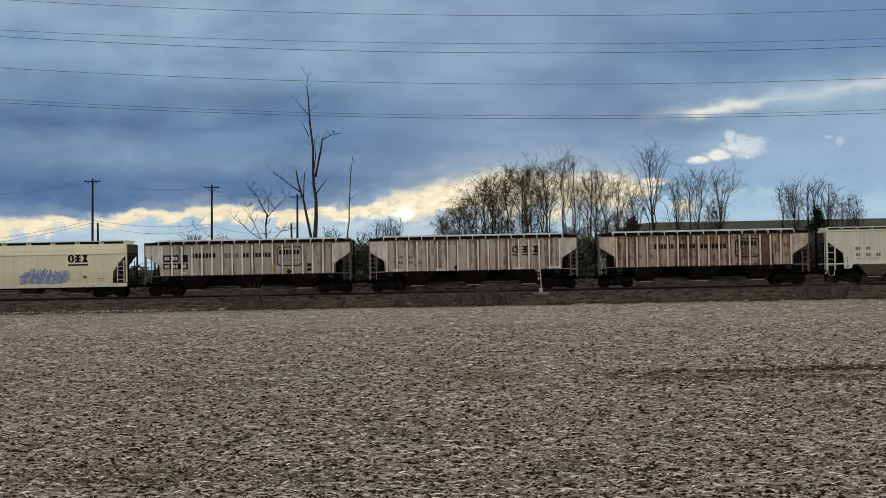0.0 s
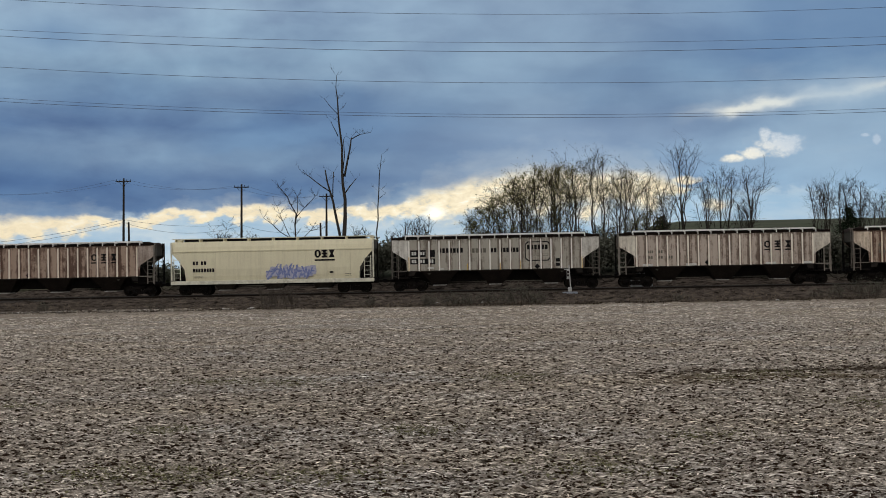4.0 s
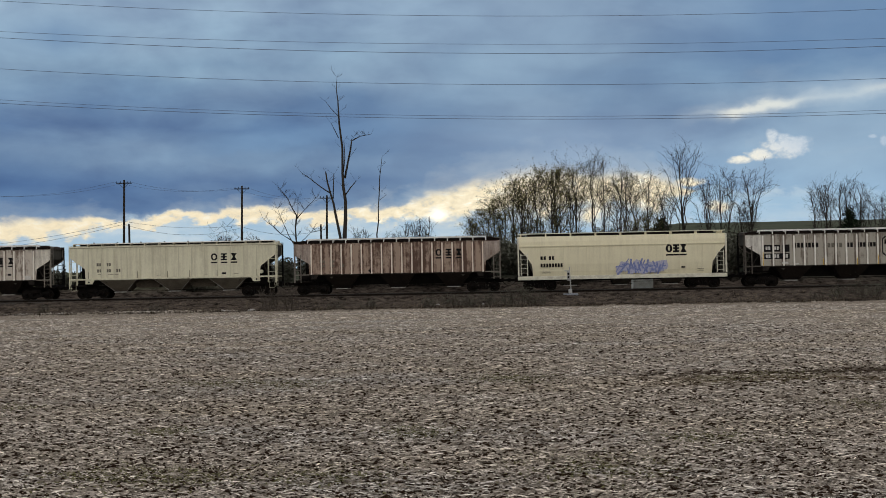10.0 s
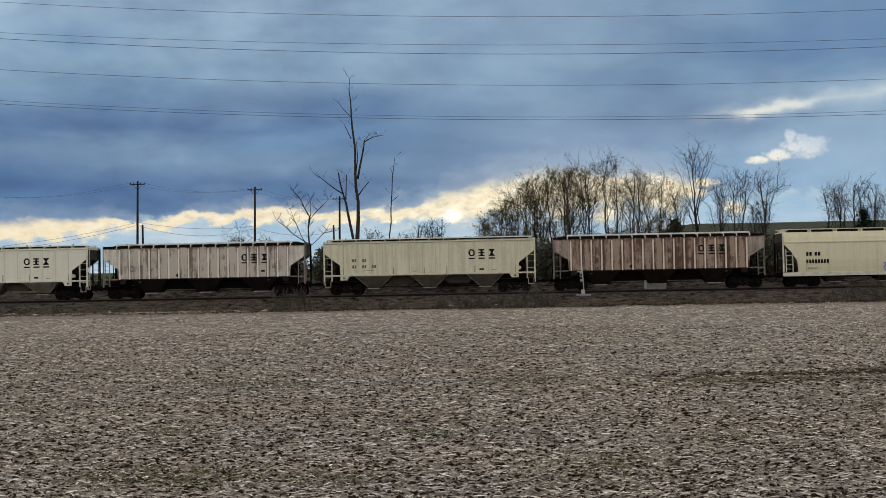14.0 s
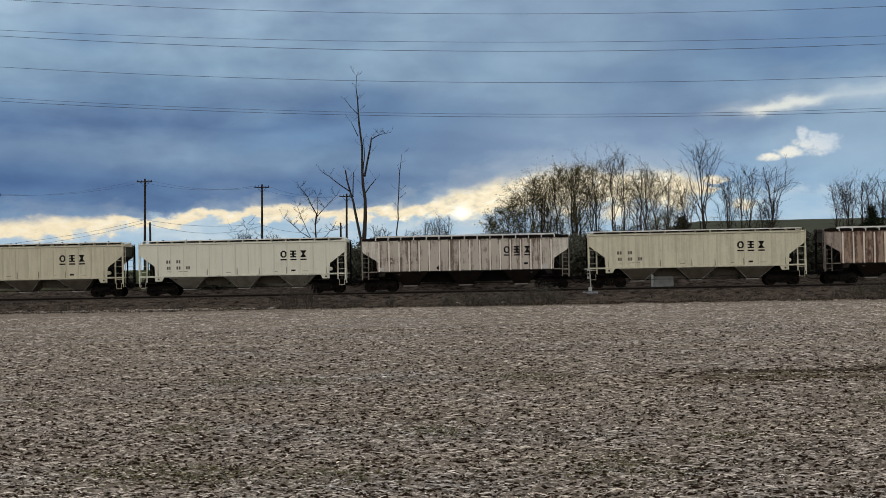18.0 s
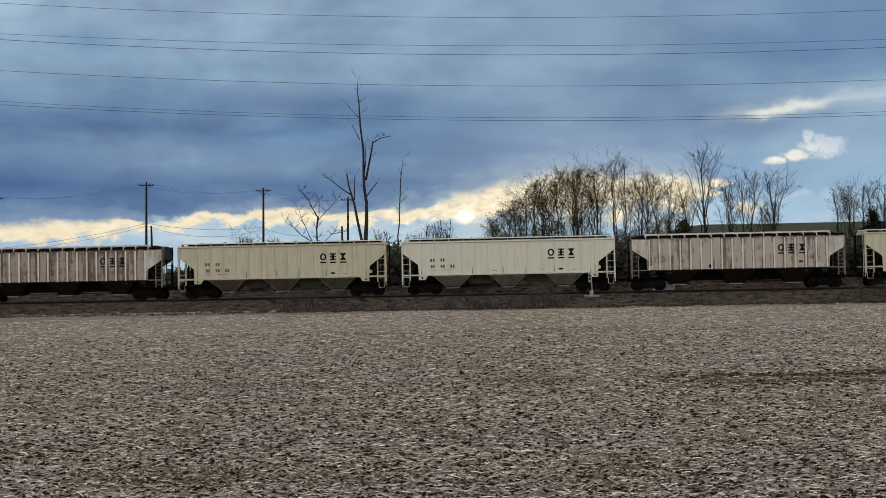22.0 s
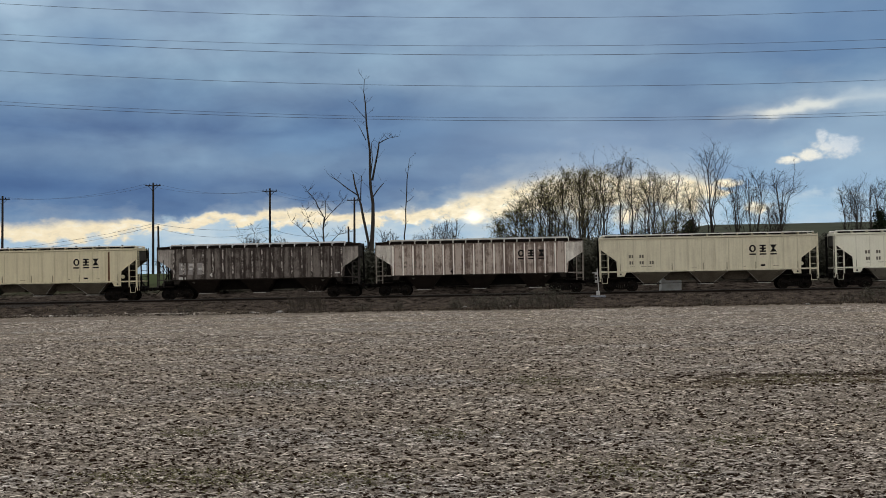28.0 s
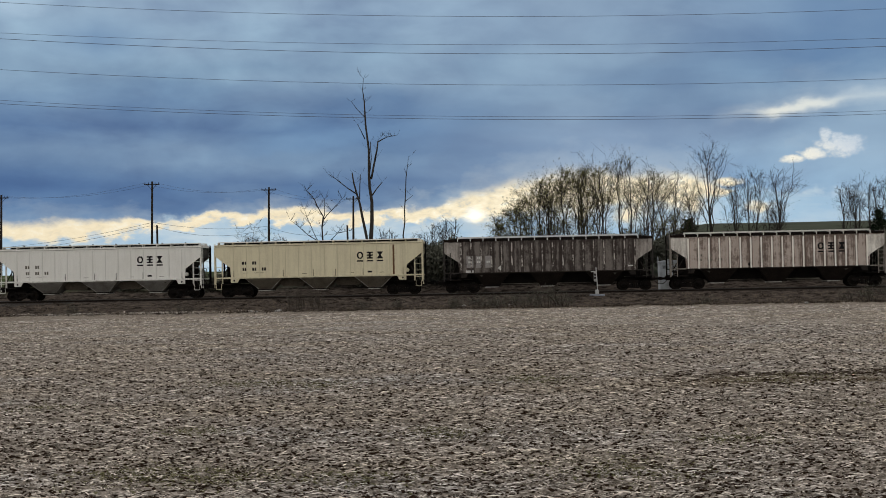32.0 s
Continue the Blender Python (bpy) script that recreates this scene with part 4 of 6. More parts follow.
def roof_of(car, L, hw, z, paint, walk_mat, kind):
    """Low gabled roof, hatch row, running board on its brackets."""
    bm = bmesh.new()
    prism_y = [(-hw, z), (-hw + 0.1, z + 0.06), (0, z + 0.20), (hw - 0.1, z + 0.06), (hw, z), (hw, z - 0.06), (-hw, z - 0.06)]
    a = [bm.verts.new((-L / 2, y, q)) for y, q in prism_y]
    b = [bm.verts.new((L / 2, y, q)) for y, q in prism_y]
    bm.faces.new(a)
    bm.faces.new(b[::-1])
    for i in range(len(a)):
        j = (i + 1) % len(a)
        bm.faces.new((a[i], b[i], b[j], a[j]))
    part("roof", bm, paint, car)
    rib = kind == "rib"
    up = 0.13 if rib else 0.03
    for y in (-hw, hw - 0.02):
        # on ribbed wagons this rail carries the shadow line of the roof edge
        part("eave_rail", boxes((-L / 2, L / 2, y - 0.05, y + 0.07, z - 0.04, z + up, 0.01)), EAVE if rib else paint, car, "dark eave with roof-edge shade in its colour and some rust" if rib else "")
    # coaming in near-black, so the shade below the walkway is its colour
    part("hatch_coaming", boxes((-L / 2 + 0.5, L / 2 - 0.5, -0.42, 0.42, z + 0.12, z + 0.22 + (0 if rib else 0.07), 0.02)), GRAPHITE, car, "hatch coaming darkened for the shade under the walkway")
    n = 10 if rib else 12
    for i in range(n):
        x = -L / 2 + 1.3 + (L - 2.6) * i / (n - 1)
        part("roof_hatch", boxes((x - 0.55, x + 0.55, -0.32, 0.32, z + 0.21 + (0 if rib else 0.07), z + 0.29 + (0 if rib else 0.07), 0.03)), paint, car)
    for i in range(8):
        x = -L / 2 + 1.6 + (L - 3.2) * i / 7
        part("hatch_latch", boxes((x - 0.05, x + 0.05, -0.30, -0.18, z + 0.27, z + (0.375 if rib else 0.435))), BLACK, car)
    for y in (-1.12, 1.12) if rib else (-0.95, 0.95):
        lo, hi = (-L / 2 + 1.12, L / 2 - 1.12) if rib else (-L / 2 + 0.2, L / 2 - 0.2)
        b = part("running_board", boxes((lo, hi, y - 0.28, y + 0.28, z + (0.21 if rib else 0.27), z + (0.32 if rib else 0.34))), walk_mat, car, "pale steel grating walkway")
        m = 14
        if rib:
            face = -hw - 0.075 if y < 0 else hw + 0.035
            for i in range(m + 1):
                x = lo + (hi - lo) * i / m
                part("eave_bracket", boxes((x - 0.035, x + 0.035, face, face + 0.04, z - 0.03, z + 0.22)), walk_mat, b)
        tagged(part("bracing", boxes(*[(lo + (hi - lo) * i / m - 0.03, lo + (hi - lo) * i / m + 0.03, y - 0.27, y + 0.27, z + 0.02, z + (0.21 if rib else 0.27)) for i in range(m + 1)]), walk_mat if rib else paint, b), kind="stuff")


def hopper_bays(car, L, hw, zs, zb, mat, top=1.42, bot=0.52, gap=4.48, gate=True, flange=None):
    for i in (-1, 0, 1):
        x = i * gap
        bm = bmesh.new()
        rings = []
        for w, y, z in ((top, hw - 0.04, zs), (top - 0.1, hw - 0.08, zs - 0.12), (bot + 0.12, 0.72, zb + 0.06), (bot, 0.66, zb)):
            rings.append([bm.verts.new(q) for q in ((x - w, -y, z), (x + w, -y, z), (x + w, y, z), (x - w, y, z))])
        for a, b in zip(rings, rings[1:]):
            for k in range(4):
                bm.faces.new((a[k], a[(k + 1) % 4], b[(k + 1) % 4], b[k]))
        bm.faces.new(rings[0])
        bm.faces.new(rings[-1])
        bay = part("hopper", bm, mat, car)
        if flange:
            for e in (-1, 1):
                part("slope_flange", rods(((x + e * top, -hw + 0.02, zs - 0.02), (x + e * (bot + 0.12), -0.74, zb + 0.06), 0.022, 5)), flange, bay)
        if gate:
            part("outlet_gate", boxes((x - 0.55, x + 0.45, -0.80, -0.70, zb - 0.09, zb - 0.03), (x - 0.55, x + 0.45, 0.70, 0.80, zb - 0.10, zb - 0.02),
                                      (x - 0.5, x + 0.5, -0.6, 0.6, zb - 0.06, zb)), GATE, bay, "pale worn outlet gate")
            part("gate_shaft", made(rod, (x - 0.85, -0.78, zb + 0.02), (x + 0.85, -0.78, zb + 0.02), 0.03, 6), BLACK, bay)


def underframe(car, L, zs, deep=True):
    rows = [(-L / 2 - 0.25, L / 2 + 0.25, -0.24, 0.24, 0.72, 1.08)] if deep else [(-L / 2 - 0.25, -L / 2 + 3.6, -0.24, 0.24, 0.72, 1.08), (L / 2 - 3.6, L / 2 + 0.25, -0.24, 0.24, 0.72, 1.08), (-L / 2 + 3.6, L / 2 - 3.6, -0.24, 0.24, zs - 0.22, zs)]
    # the deep box fills the shaded space between the hoppers with solid black
    if deep:
        rows.append((-L / 2 + 2.2, L / 2 - 2.2, -0.35, 0.35, 1.08, zs + 0.2))
    part("centre_sill", boxes(*rows), BLACK, car)
    for e in (-1, 1):
        x = e * (L / 2 + 0.25)
        bm = bmesh.new()
        box(bm, x, x + e * 0.34, -0.09, 0.09, 0.78, 0.96, 0.02)
        box(bm, x + e * 0.30, x + e * 0.58, -0.17, 0.15, 0.74, 1.02, 0.04)
        c = part("coupler", bm, BLACK, car)
        hose = [(Vector((x + e * q, -0.35, z)), 0.025) for q, z in ((-0.1, 0.8), (0.05, 0.62), (0.22, 0.48), (0.40, 0.44), (0.50, 0.47))]
        V, F = tubes([hose], 6)
        ob = new("air_hose", mesh_of("air_hose", V, F, BLACK))
        ob.parent = c
        # end sill and platform
        part("end_platform", boxes((e * (L / 2 - 1.35), e * (L / 2 + 0.05), -1.45, 1.45, 1.00, 1.10), (e * (L / 2 - 0.02), e * (L / 2 + 0.06), -1.45, 1.45, 0.92, 1.16)), GRAPHITE, car)
    # brake gear on one end platform
    x = L / 2 - 0.6
    part("brake_cylinder", made(rod, (x - 0.35, -0.9, 1.32), (x + 0.15, -0.9, 1.32), 0.17, 12), BLACK, car)
    part("air_reservoir", made(rod, (-L / 2 + 0.3, -0.7, 1.32), (-L / 2 + 1.0, -0.7, 1.32), 0.2, 12), BLACK, car)
    part("brake_rod", rods(((-L / 2 + 1.5, -0.45, 0.62), (L / 2 - 1.5, -0.45, 0.58), 0.02, 5)), BLACK, car)


def end_slopes(car, L, hw, zs, zt, mat):
    """The sloping end sheets of the body, over the open end platforms, and the posts that carry the roof's end."""
    for e in (-1, 1):
        bm = bmesh.new()
        o = [(e * (L / 2 - 0.12), zt), (e * (L / 2 - 0.12), zt - 0.85), (e * (L / 2 - 3.0), zs - 0.35), (e * (L / 2 - 3.1), zs - 0.2), (e * (L / 2 - 0.5), zt)]
        prism(bm, o, -hw + 0.1, hw - 0.1)
        part("slope_sheet", bm, END, car)
        for y in (-0.55, 0.50):
            part("shear_plate", made(prism, [(e * (L / 2 - 0.75), 1.1), (e * (L / 2 - 0.75), zt - 1.45), (e * (L / 2 - 2.9), zs - 0.3), (e * (L / 2 - 2.9), 1.1)], y, y + 0.05), GRAPHITE, car)
        for y in (-hw + 0.25, hw - 0.25):
            part("end_brace", rods(((e * (L / 2 - 0.25), y, 1.1), (e * (L / 2 - 1.25), y, zt - 1.35), 0.045, 6)), mat, car)


def side_wall(car, L, hw, zs, zt, chamf, mat, name="side_panel"):
    """The two long sides: sheets whose lower end corners are cut away on the slant."""
    c = chamf
    o = [(-L / 2, zt), (L / 2, zt), (L / 2, zt - c[0]), (L / 2 - c[1], zt - c[2]), (L / 2 - c[1] - 0.06, zs), (-L / 2 + c[1] + 0.06, zs), (-L / 2 + c[1], zt - c[2]), (-L / 2, zt - c[0])]
    for y in (-hw, hw - 0.03):
        part(name, made(prism, o, y, y + 0.03), mat, car)


def rib_wagon(s0, L, P, label):
    """A three-bay covered hopper with outside posts. P: its paints and marks."""
    car = empty("hopper_wagon", at_track(s0, 0, RAIL_Z), label, "freight wagon", "hopper wagons of the train")
    moving_wagons.append((car, s0))
    hw, zs, zt = 1.50, 1.62, 4.12
    side_wall(car, L, hw, zs, zt, (0.86, 1.15, 1.64), P["panel"])
    n = 18
    x0 = L / 2 - 1.38
    post = None
    for y, d in ((-hw, -1), (hw, 1)):
        for i in range(n):
            x = -x0 + 2 * x0 * i / (n - 1)
            if post is None:
                bm = bmesh.new()
                prism(bm, [(-0.055, zs - 0.02), (0.055, zs - 0.02), (0.055, zt - 0.22), (0.03, zt - 0.12), (-0.03, zt - 0.12), (-0.055, zt - 0.22)], -0.10, 0.0)
                post = part("side_post", bm, P["post"], car)
                post.matrix_basis = Matrix.Translation((x, y, 0))
            else:
                shared("side_post", post.data, car, Matrix.Translation((x, y, 0)) @ pose(0, 0, 0, 0, 0, 180 if d > 0 else 0))
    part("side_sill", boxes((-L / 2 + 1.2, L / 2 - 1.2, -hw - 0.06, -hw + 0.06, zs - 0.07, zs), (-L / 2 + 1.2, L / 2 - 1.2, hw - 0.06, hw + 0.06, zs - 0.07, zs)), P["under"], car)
    for e in (-1, 1):
        for y in (-hw - 0.006, hw - 0.006):
            o = [(e * (L / 2 - 0.01), zt - 0.1), (e * (L / 2 - 0.01), zt - 0.85), (e * (L / 2 - 0.16), zt - 1.02), (e * (L / 2 - 0.62), zt - 1.30), (e * (L / 2 - 1.14), zt - 1.63), (e * (L / 2 - 1.30), zt - 1.8), (e * (L / 2 - 1.30), zt - 0.1)]
            part("end_panel", made(prism, o, y, y + 0.012), P["end"], car)
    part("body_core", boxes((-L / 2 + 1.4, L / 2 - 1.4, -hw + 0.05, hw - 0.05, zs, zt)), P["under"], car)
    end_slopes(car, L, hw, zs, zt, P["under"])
    roof_of(car, L, hw, zt + 0.02, P["roof"], P["walk"], "rib")
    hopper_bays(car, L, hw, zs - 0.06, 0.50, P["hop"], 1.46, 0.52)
    underframe(car, L, zs)
    for e in (-1, 1):
        for y in (-hw + 0.02, hw - 0.02):
            # far-side frame is coloured near-black for the shade behind the body
            F = P["frame"] if y < 0 else GRAPHITE
            part("corner_post", boxes((e * (L / 2) - 0.035, e * (L / 2) + 0.035, y - 0.05, y + 0.05, 1.0, zt)), F, car)
            ladder(car, e * (L / 2 - 0.28) - 0.24, 0.48, y, 1.0, zt - 0.9 - (0.3 if e > 0 else 0), F, 6)
            end_ladder(car, e * (L / 2 + 0.02), y, 0.95, zt + 0.2, F)
            part("handrail", boxes((e * (L / 2), e * (L / 2 - 1.35), y - 0.05, y - 0.01, zs - 0.06, zs + 0.02)), F, car)
            part("gusset", made(prism, [(e * (L / 2 - 1.35), zs), (e * (L / 2 - 1.95), zs), (e * (L / 2 - 1.75), zs - 0.38), (e * (L / 2 - 1.35), zs - 0.38)], y - 0.03, y), P["under"], car)
        bogie(car, e * (L / 2 - 1.40))
    for fn in P["marks"]:
        fn(car, L, -hw)
    return car


def smooth_wagon(s0, L, P, label):
    """A three-bay covered hopper with flat welded sides."""
    car = empty("hopper_wagon", at_track(s0, 0, RAIL_Z), label, "freight wagon", "hopper wagons of the train")
    moving_wagons.append((car, s0))
    hw, zs, zt = 1.52, 1.60, 4.12
    side_wall(car, L, hw, zs, zt, (0.78, 1.25, 1.72), P["panel"])
    n = 14
    x0 = L / 2 - 1.55
    seam = None
    for y in (-hw - 0.004, hw + 0.004):
        for i in range(n):
            x = -x0 + 2 * x0 * i / (n - 1)
            if seam is None:
                seam = part("panel_seam", boxes((-0.03, 0.03, -0.025, 0.008, zs + 0.02, zt - 0.16)), P["seam"], car)
                seam.matrix_basis = Matrix.Translation((x, y, 0))
            else:
                shared("panel_seam", seam.data, car, Matrix.Translation((x, y, 0)))
    for x in (-x0, -2.83, -0.38, 1.42, 3.65, x0):
        part("stiffener", made(prism, [(x - 0.035, zs), (x + 0.035, zs), (x + 0.02, zs + 0.55), (x - 0.02, zs + 0.55)], -hw - 0.05, -hw), P["stiff"], car)
    part("side_sill", boxes((-L / 2 + 0.02, L / 2 - 0.02, -hw - 0.06, -hw + 0.03, zs - 0.10, zs + 0.02, 0.01), (-L / 2 + 0.02, L / 2 - 0.02, hw - 0.03, hw + 0.06, zs - 0.10, zs + 0.02, 0.01)), P["frame"], car)
    part("body_core", boxes((-L / 2 + 1.6, L / 2 - 1.6, -hw + 0.05, hw - 0.05, zs, zt)), P["under"], car)
    end_slopes(car, L, hw, zs, zt, P["under"])
    roof_of(car, L, hw, zt + 0.02, P["roof"], P["walk"], "smooth")
    hopper_bays(car, L, hw, zs - 0.10, 0.56, P["bay"], 1.48, 0.40, flange=GATE)
    for x in (-2.275, 2.275):
        part("bay_ridge", made(prism, [(x - 1.6, zs - 0.08), (x + 1.6, zs - 0.08), (x + 0.80, zs - 0.78), (x - 0.80, zs - 0.78)], -0.5, 0.5), P["ridge"], car)
    underframe(car, L, zs, False)
    for e in (-1, 1):
        for y in (-hw + 0.02, hw - 0.02):
            # near side in its paint, far side darkened as if shaded
            F = P["frame"] if y < 0 else GRAPHITE
            part("corner_post", boxes((e * (L / 2) - 0.05, e * (L / 2) + 0.05, y - 0.06, y + 0.06, 1.05, zt)), F, car)
            part("inner_post", boxes((e * (L / 2 - 0.62) - 0.04, e * (L / 2 - 0.62) + 0.04, y - 0.05, y + 0.05, 1.1, zt - 1.15)), F, car)
            ladder(car, e * (L / 2 - 0.31) - 0.28, 0.56, y, 1.10, zt - 0.95, F, 4)
            part("stirrup", rods(((e * (L / 2 - 0.10), y - 0.03, 1.12), (e * (L / 2 - 0.10), y - 0.03, 0.66), 0.018, 5), ((e * (L / 2 - 0.52), y - 0.03, 1.12), (e * (L / 2 - 0.52), y - 0.03, 0.66), 0.018, 5), ((e * (L / 2 - 0.10), y - 0.03, 0.66), (e * (L / 2 - 0.52), y - 0.03, 0.66), 0.018, 5)), F, car)
            end_ladder(car, e * (L / 2 + 0.04), y, 0.8, zt + 0.2, F)
            if e > 0 and y < 0:
                part("brake_valve", made(rod, (L / 2 - 1.22, y + 0.10, 1.95), (L / 2 - 1.22, y + 0.34, 1.95), 0.15, 14), F, car)
            g = part("gusset", made(prism, [(e * (L / 2 - 1.30), zs - 0.06), (e * (L / 2 - 2.05), zs - 0.06), (e * (L / 2 - 1.86), zs - 0.42), (e * (L / 2 - 1.30), zs - 0.42)], y - 0.04, y), F, car)
            # no opening is cut: a black disc gives the hole its inner shade
            part("jacking_hole", made(rod, (e * (L / 2 - 1.58), y - 0.05, zs - 0.26), (e * (L / 2 - 1.58), y - 0.035, zs - 0.26), 0.075, 10), INK, g)
        bogie(car, e * (L / 2 - 1.65))
    for fn in P["marks"]:
        fn(car, L, -hw)
    return car


def round_wagon(s0, L, P, label):
    """A centre-flow covered hopper: bulging seamed side, deep straight sill, cut-away ends with ladders."""
    car = empty("hopper_wagon", at_track(s0, 0, RAIL_Z), label, "freight wagon", "hopper wagons of the train")
    moving_wagons.append((car, s0))
    zs, zt = 1.06, 4.24
    prof = [(1.40, zs), (1.50, zs + 0.45), (1.555, zs + 1.0), (1.56, zs + 1.7), (1.54, zs + 2.32), (1.505, zs + 2.42), (1.47, zs + 2.48), (1.42, zs + 2.82), (1.30, zt)]
    cut = [1.20, 1.18, 1.12, 0.66, 0.08, 0.04, 0.04, 0.04, 0.04]
    bm = bmesh.new()
    rows = []
    for (y, z), c in zip(prof, cut):
        rows.append([bm.verts.new((x, -y, z)) for x in (-L / 2 + c, -L / 4, 0, L / 4, L / 2 - c)])
    back = [[bm.verts.new((x, y, z)) for x in (-L / 2 + c, -L / 4, 0, L / 4, L / 2 - c)] for (y, z), c in zip(prof, cut)]
    for R in (rows, back):
        for a, b in zip(R, R[1:]):
            for k in range(4):
                bm.faces.new((a[k], a[k + 1], b[k + 1], b[k]))
    for a, b in ((rows[-1], back[-1]), (rows[0], back[0])):
        for k in range(4):
            bm.faces.new((a[k], a[k + 1], b[k + 1], b[k]))
    # end caps of the cream shell, coloured dark as faces in shade
    for k in (0, 4):
        bm.faces.new([r[k] for r in rows] + [r[k] for r in back[::-1]]).material_index = 1
    part("body_shell", bm, P["panel"], car).data.materials.append(END)
    for i in range(8):
        x = -6.4 + 1.82 * i
        V, F = tubes([[((x, -y - 0.004, z), 0.012) for y, z in prof[:6]]], 4)
        ob = new("panel_seam", mesh_of("panel_seam", V, F, P["seam"]))
        ob.parent = car
    part("crease_rail", boxes((-L / 2 + 0.1, L / 2 - 0.1, -1.575, -1.50, zs + 2.40, zs + 2.46), (-L / 2 + 0.1, L / 2 - 0.1, 1.50, 1.575, zs + 2.40, zs + 2.46)), P["seam"], car)
    part("side_sill", boxes((-L / 2, L / 2, -1.60, -1.50, 0.84, 1.14, 0.015), (-L / 2, L / 2, 1.50, 1.60, 0.84, 1.14, 0.015)), P["frame"], car, "pale side sill")
    part("floor", boxes((-L / 2 + 0.05, L / 2 - 0.05, -1.48, 1.48, 0.90, 1.04)), P["under"], car)
    end_slopes(car, L, 1.40, 1.5, zt - 0.1, P["under"])
    part("roof", boxes((-L / 2, L / 2, -1.30, 1.30, zt - 0.02, zt + 0.05, 0.02)), P["panel"], car)
    b = part("running_board", boxes((-L / 2 + 0.05, L / 2 - 0.05, -1.20, -0.62, zt + 0.26, zt + 0.31), (-L / 2 + 0.05, L / 2 - 0.05, 0.62, 1.20, zt + 0.26, zt + 0.31)), P["walk"], car)
    tagged(part("bracing", boxes(*[(-L / 2 + 0.3 + (L - 0.6) * i / 8 - 0.04, -L / 2 + 0.3 + (L - 0.6) * i / 8 + 0.04, -1.22, 1.22, zt + 0.05, zt + 0.26) for i in range(9)]), P["panel"], b), kind="stuff")
    part("hatch_trough", boxes((-L / 2 + 0.8, L / 2 - 0.8, -0.34, 0.34, zt + 0.04, zt + 0.27, 0.03)), GRAPHITE, car, "dark hatch trough")
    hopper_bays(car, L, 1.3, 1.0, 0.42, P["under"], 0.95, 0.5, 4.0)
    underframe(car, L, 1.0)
    for e in (-1, 1):
        for y in (-1.53, 1.53):
            # the far posts and ladders have their shade painted in
            F = P["frame"] if y < 0 else GRAPHITE
            part("corner_post", boxes((e * (L / 2 - 0.06) - 0.06, e * (L / 2 - 0.06) + 0.06, y - 0.05, y + 0.05, 1.2, zt)), F, car)
            ladder(car, e * (L / 2 - 0.52) - 0.26, 0.52, y, 1.2, 2.95, F, 5)
        bogie(car, e * (L / 2 - 1.75))
    for fn in P["marks"]:
        fn(car, L, -1.565)
    return car


# -- marks: every word and number on the wagons is drawn as plain bars --
def mark_emblem(x, z, h, pitch, bold=False, mat=None):
    def fn(car, L, y):
        w = h * (0.78 if bold else 0.92)
        for i in range(3):
            bm = bmesh.new()
            a = x + i * pitch
            emblem_shape(bm, i, a, z, w, h, y - 0.004, h * (0.28 if bold else 0.25))
            if not bold:
                box(bm, a, a + w, y - 0.008, y - 0.002, z - 0.40 * h, z - 0.20 * h)
            part("emblem_block", bm, mat or INK, car, "black painted block of the owner's mark")
        if bold:
            lettering(car, [(x, x + 2 * pitch + w, z - 0.40 * h, z - 0.20 * h)], y - 0.004, mat or INK, "emblem_underline")
    return fn


def mark_bars(x, z, h, groups, mat, row2=None):
    """Two rows of characters as short upright bars; each group is (start, length)."""
    def fn(car, L, y):
        for row, up in ((groups, 0.0), (row2 or (), -2.0 * h)):
            for a, w in row:
                n = max(1, round(w / (0.78 * h)))
                c = w / n
                lettering(car, [(x + a + k * c, x + a + k * c + c * 0.72, z + up, z + up + h) for k in range(n)], y - 0.004, mat, "stencil_mark")
    return fn


def mark_plates(rows, mat, name="painted_panel"):
    return lambda car, L, y: [lettering(car, [r], y - 0.001, mat, name) for r in rows]


def mark_frame(x0, x1, z0, z1, w, mat):
    """A painted frame with cut corners."""
    def fn(car, L, y):
        bm, c = bmesh.new(), 0.22
        o = [(x0 + c, z0), (x1 - c, z0), (x1, z0 + c), (x1, z1 - c), (x1 - c, z1), (x0 + c, z1), (x0, z1 - c), (x0, z0 + c)]
        mx, mz = (x0 + x1) / 2, (z0 + z1) / 2
        n = [(mx + (a - mx) * (1 - 2 * w / (x1 - x0)), mz + (b - mz) * (1 - 2 * w / (z1 - z0))) for a, b in o]
        for q in range(8):
            r = (q + 1) % 8
            prism(bm, [o[q], o[r], n[r], n[q]], y - 0.008, y - 0.002)
        part("painted_frame", bm, mat, car)
    return fn


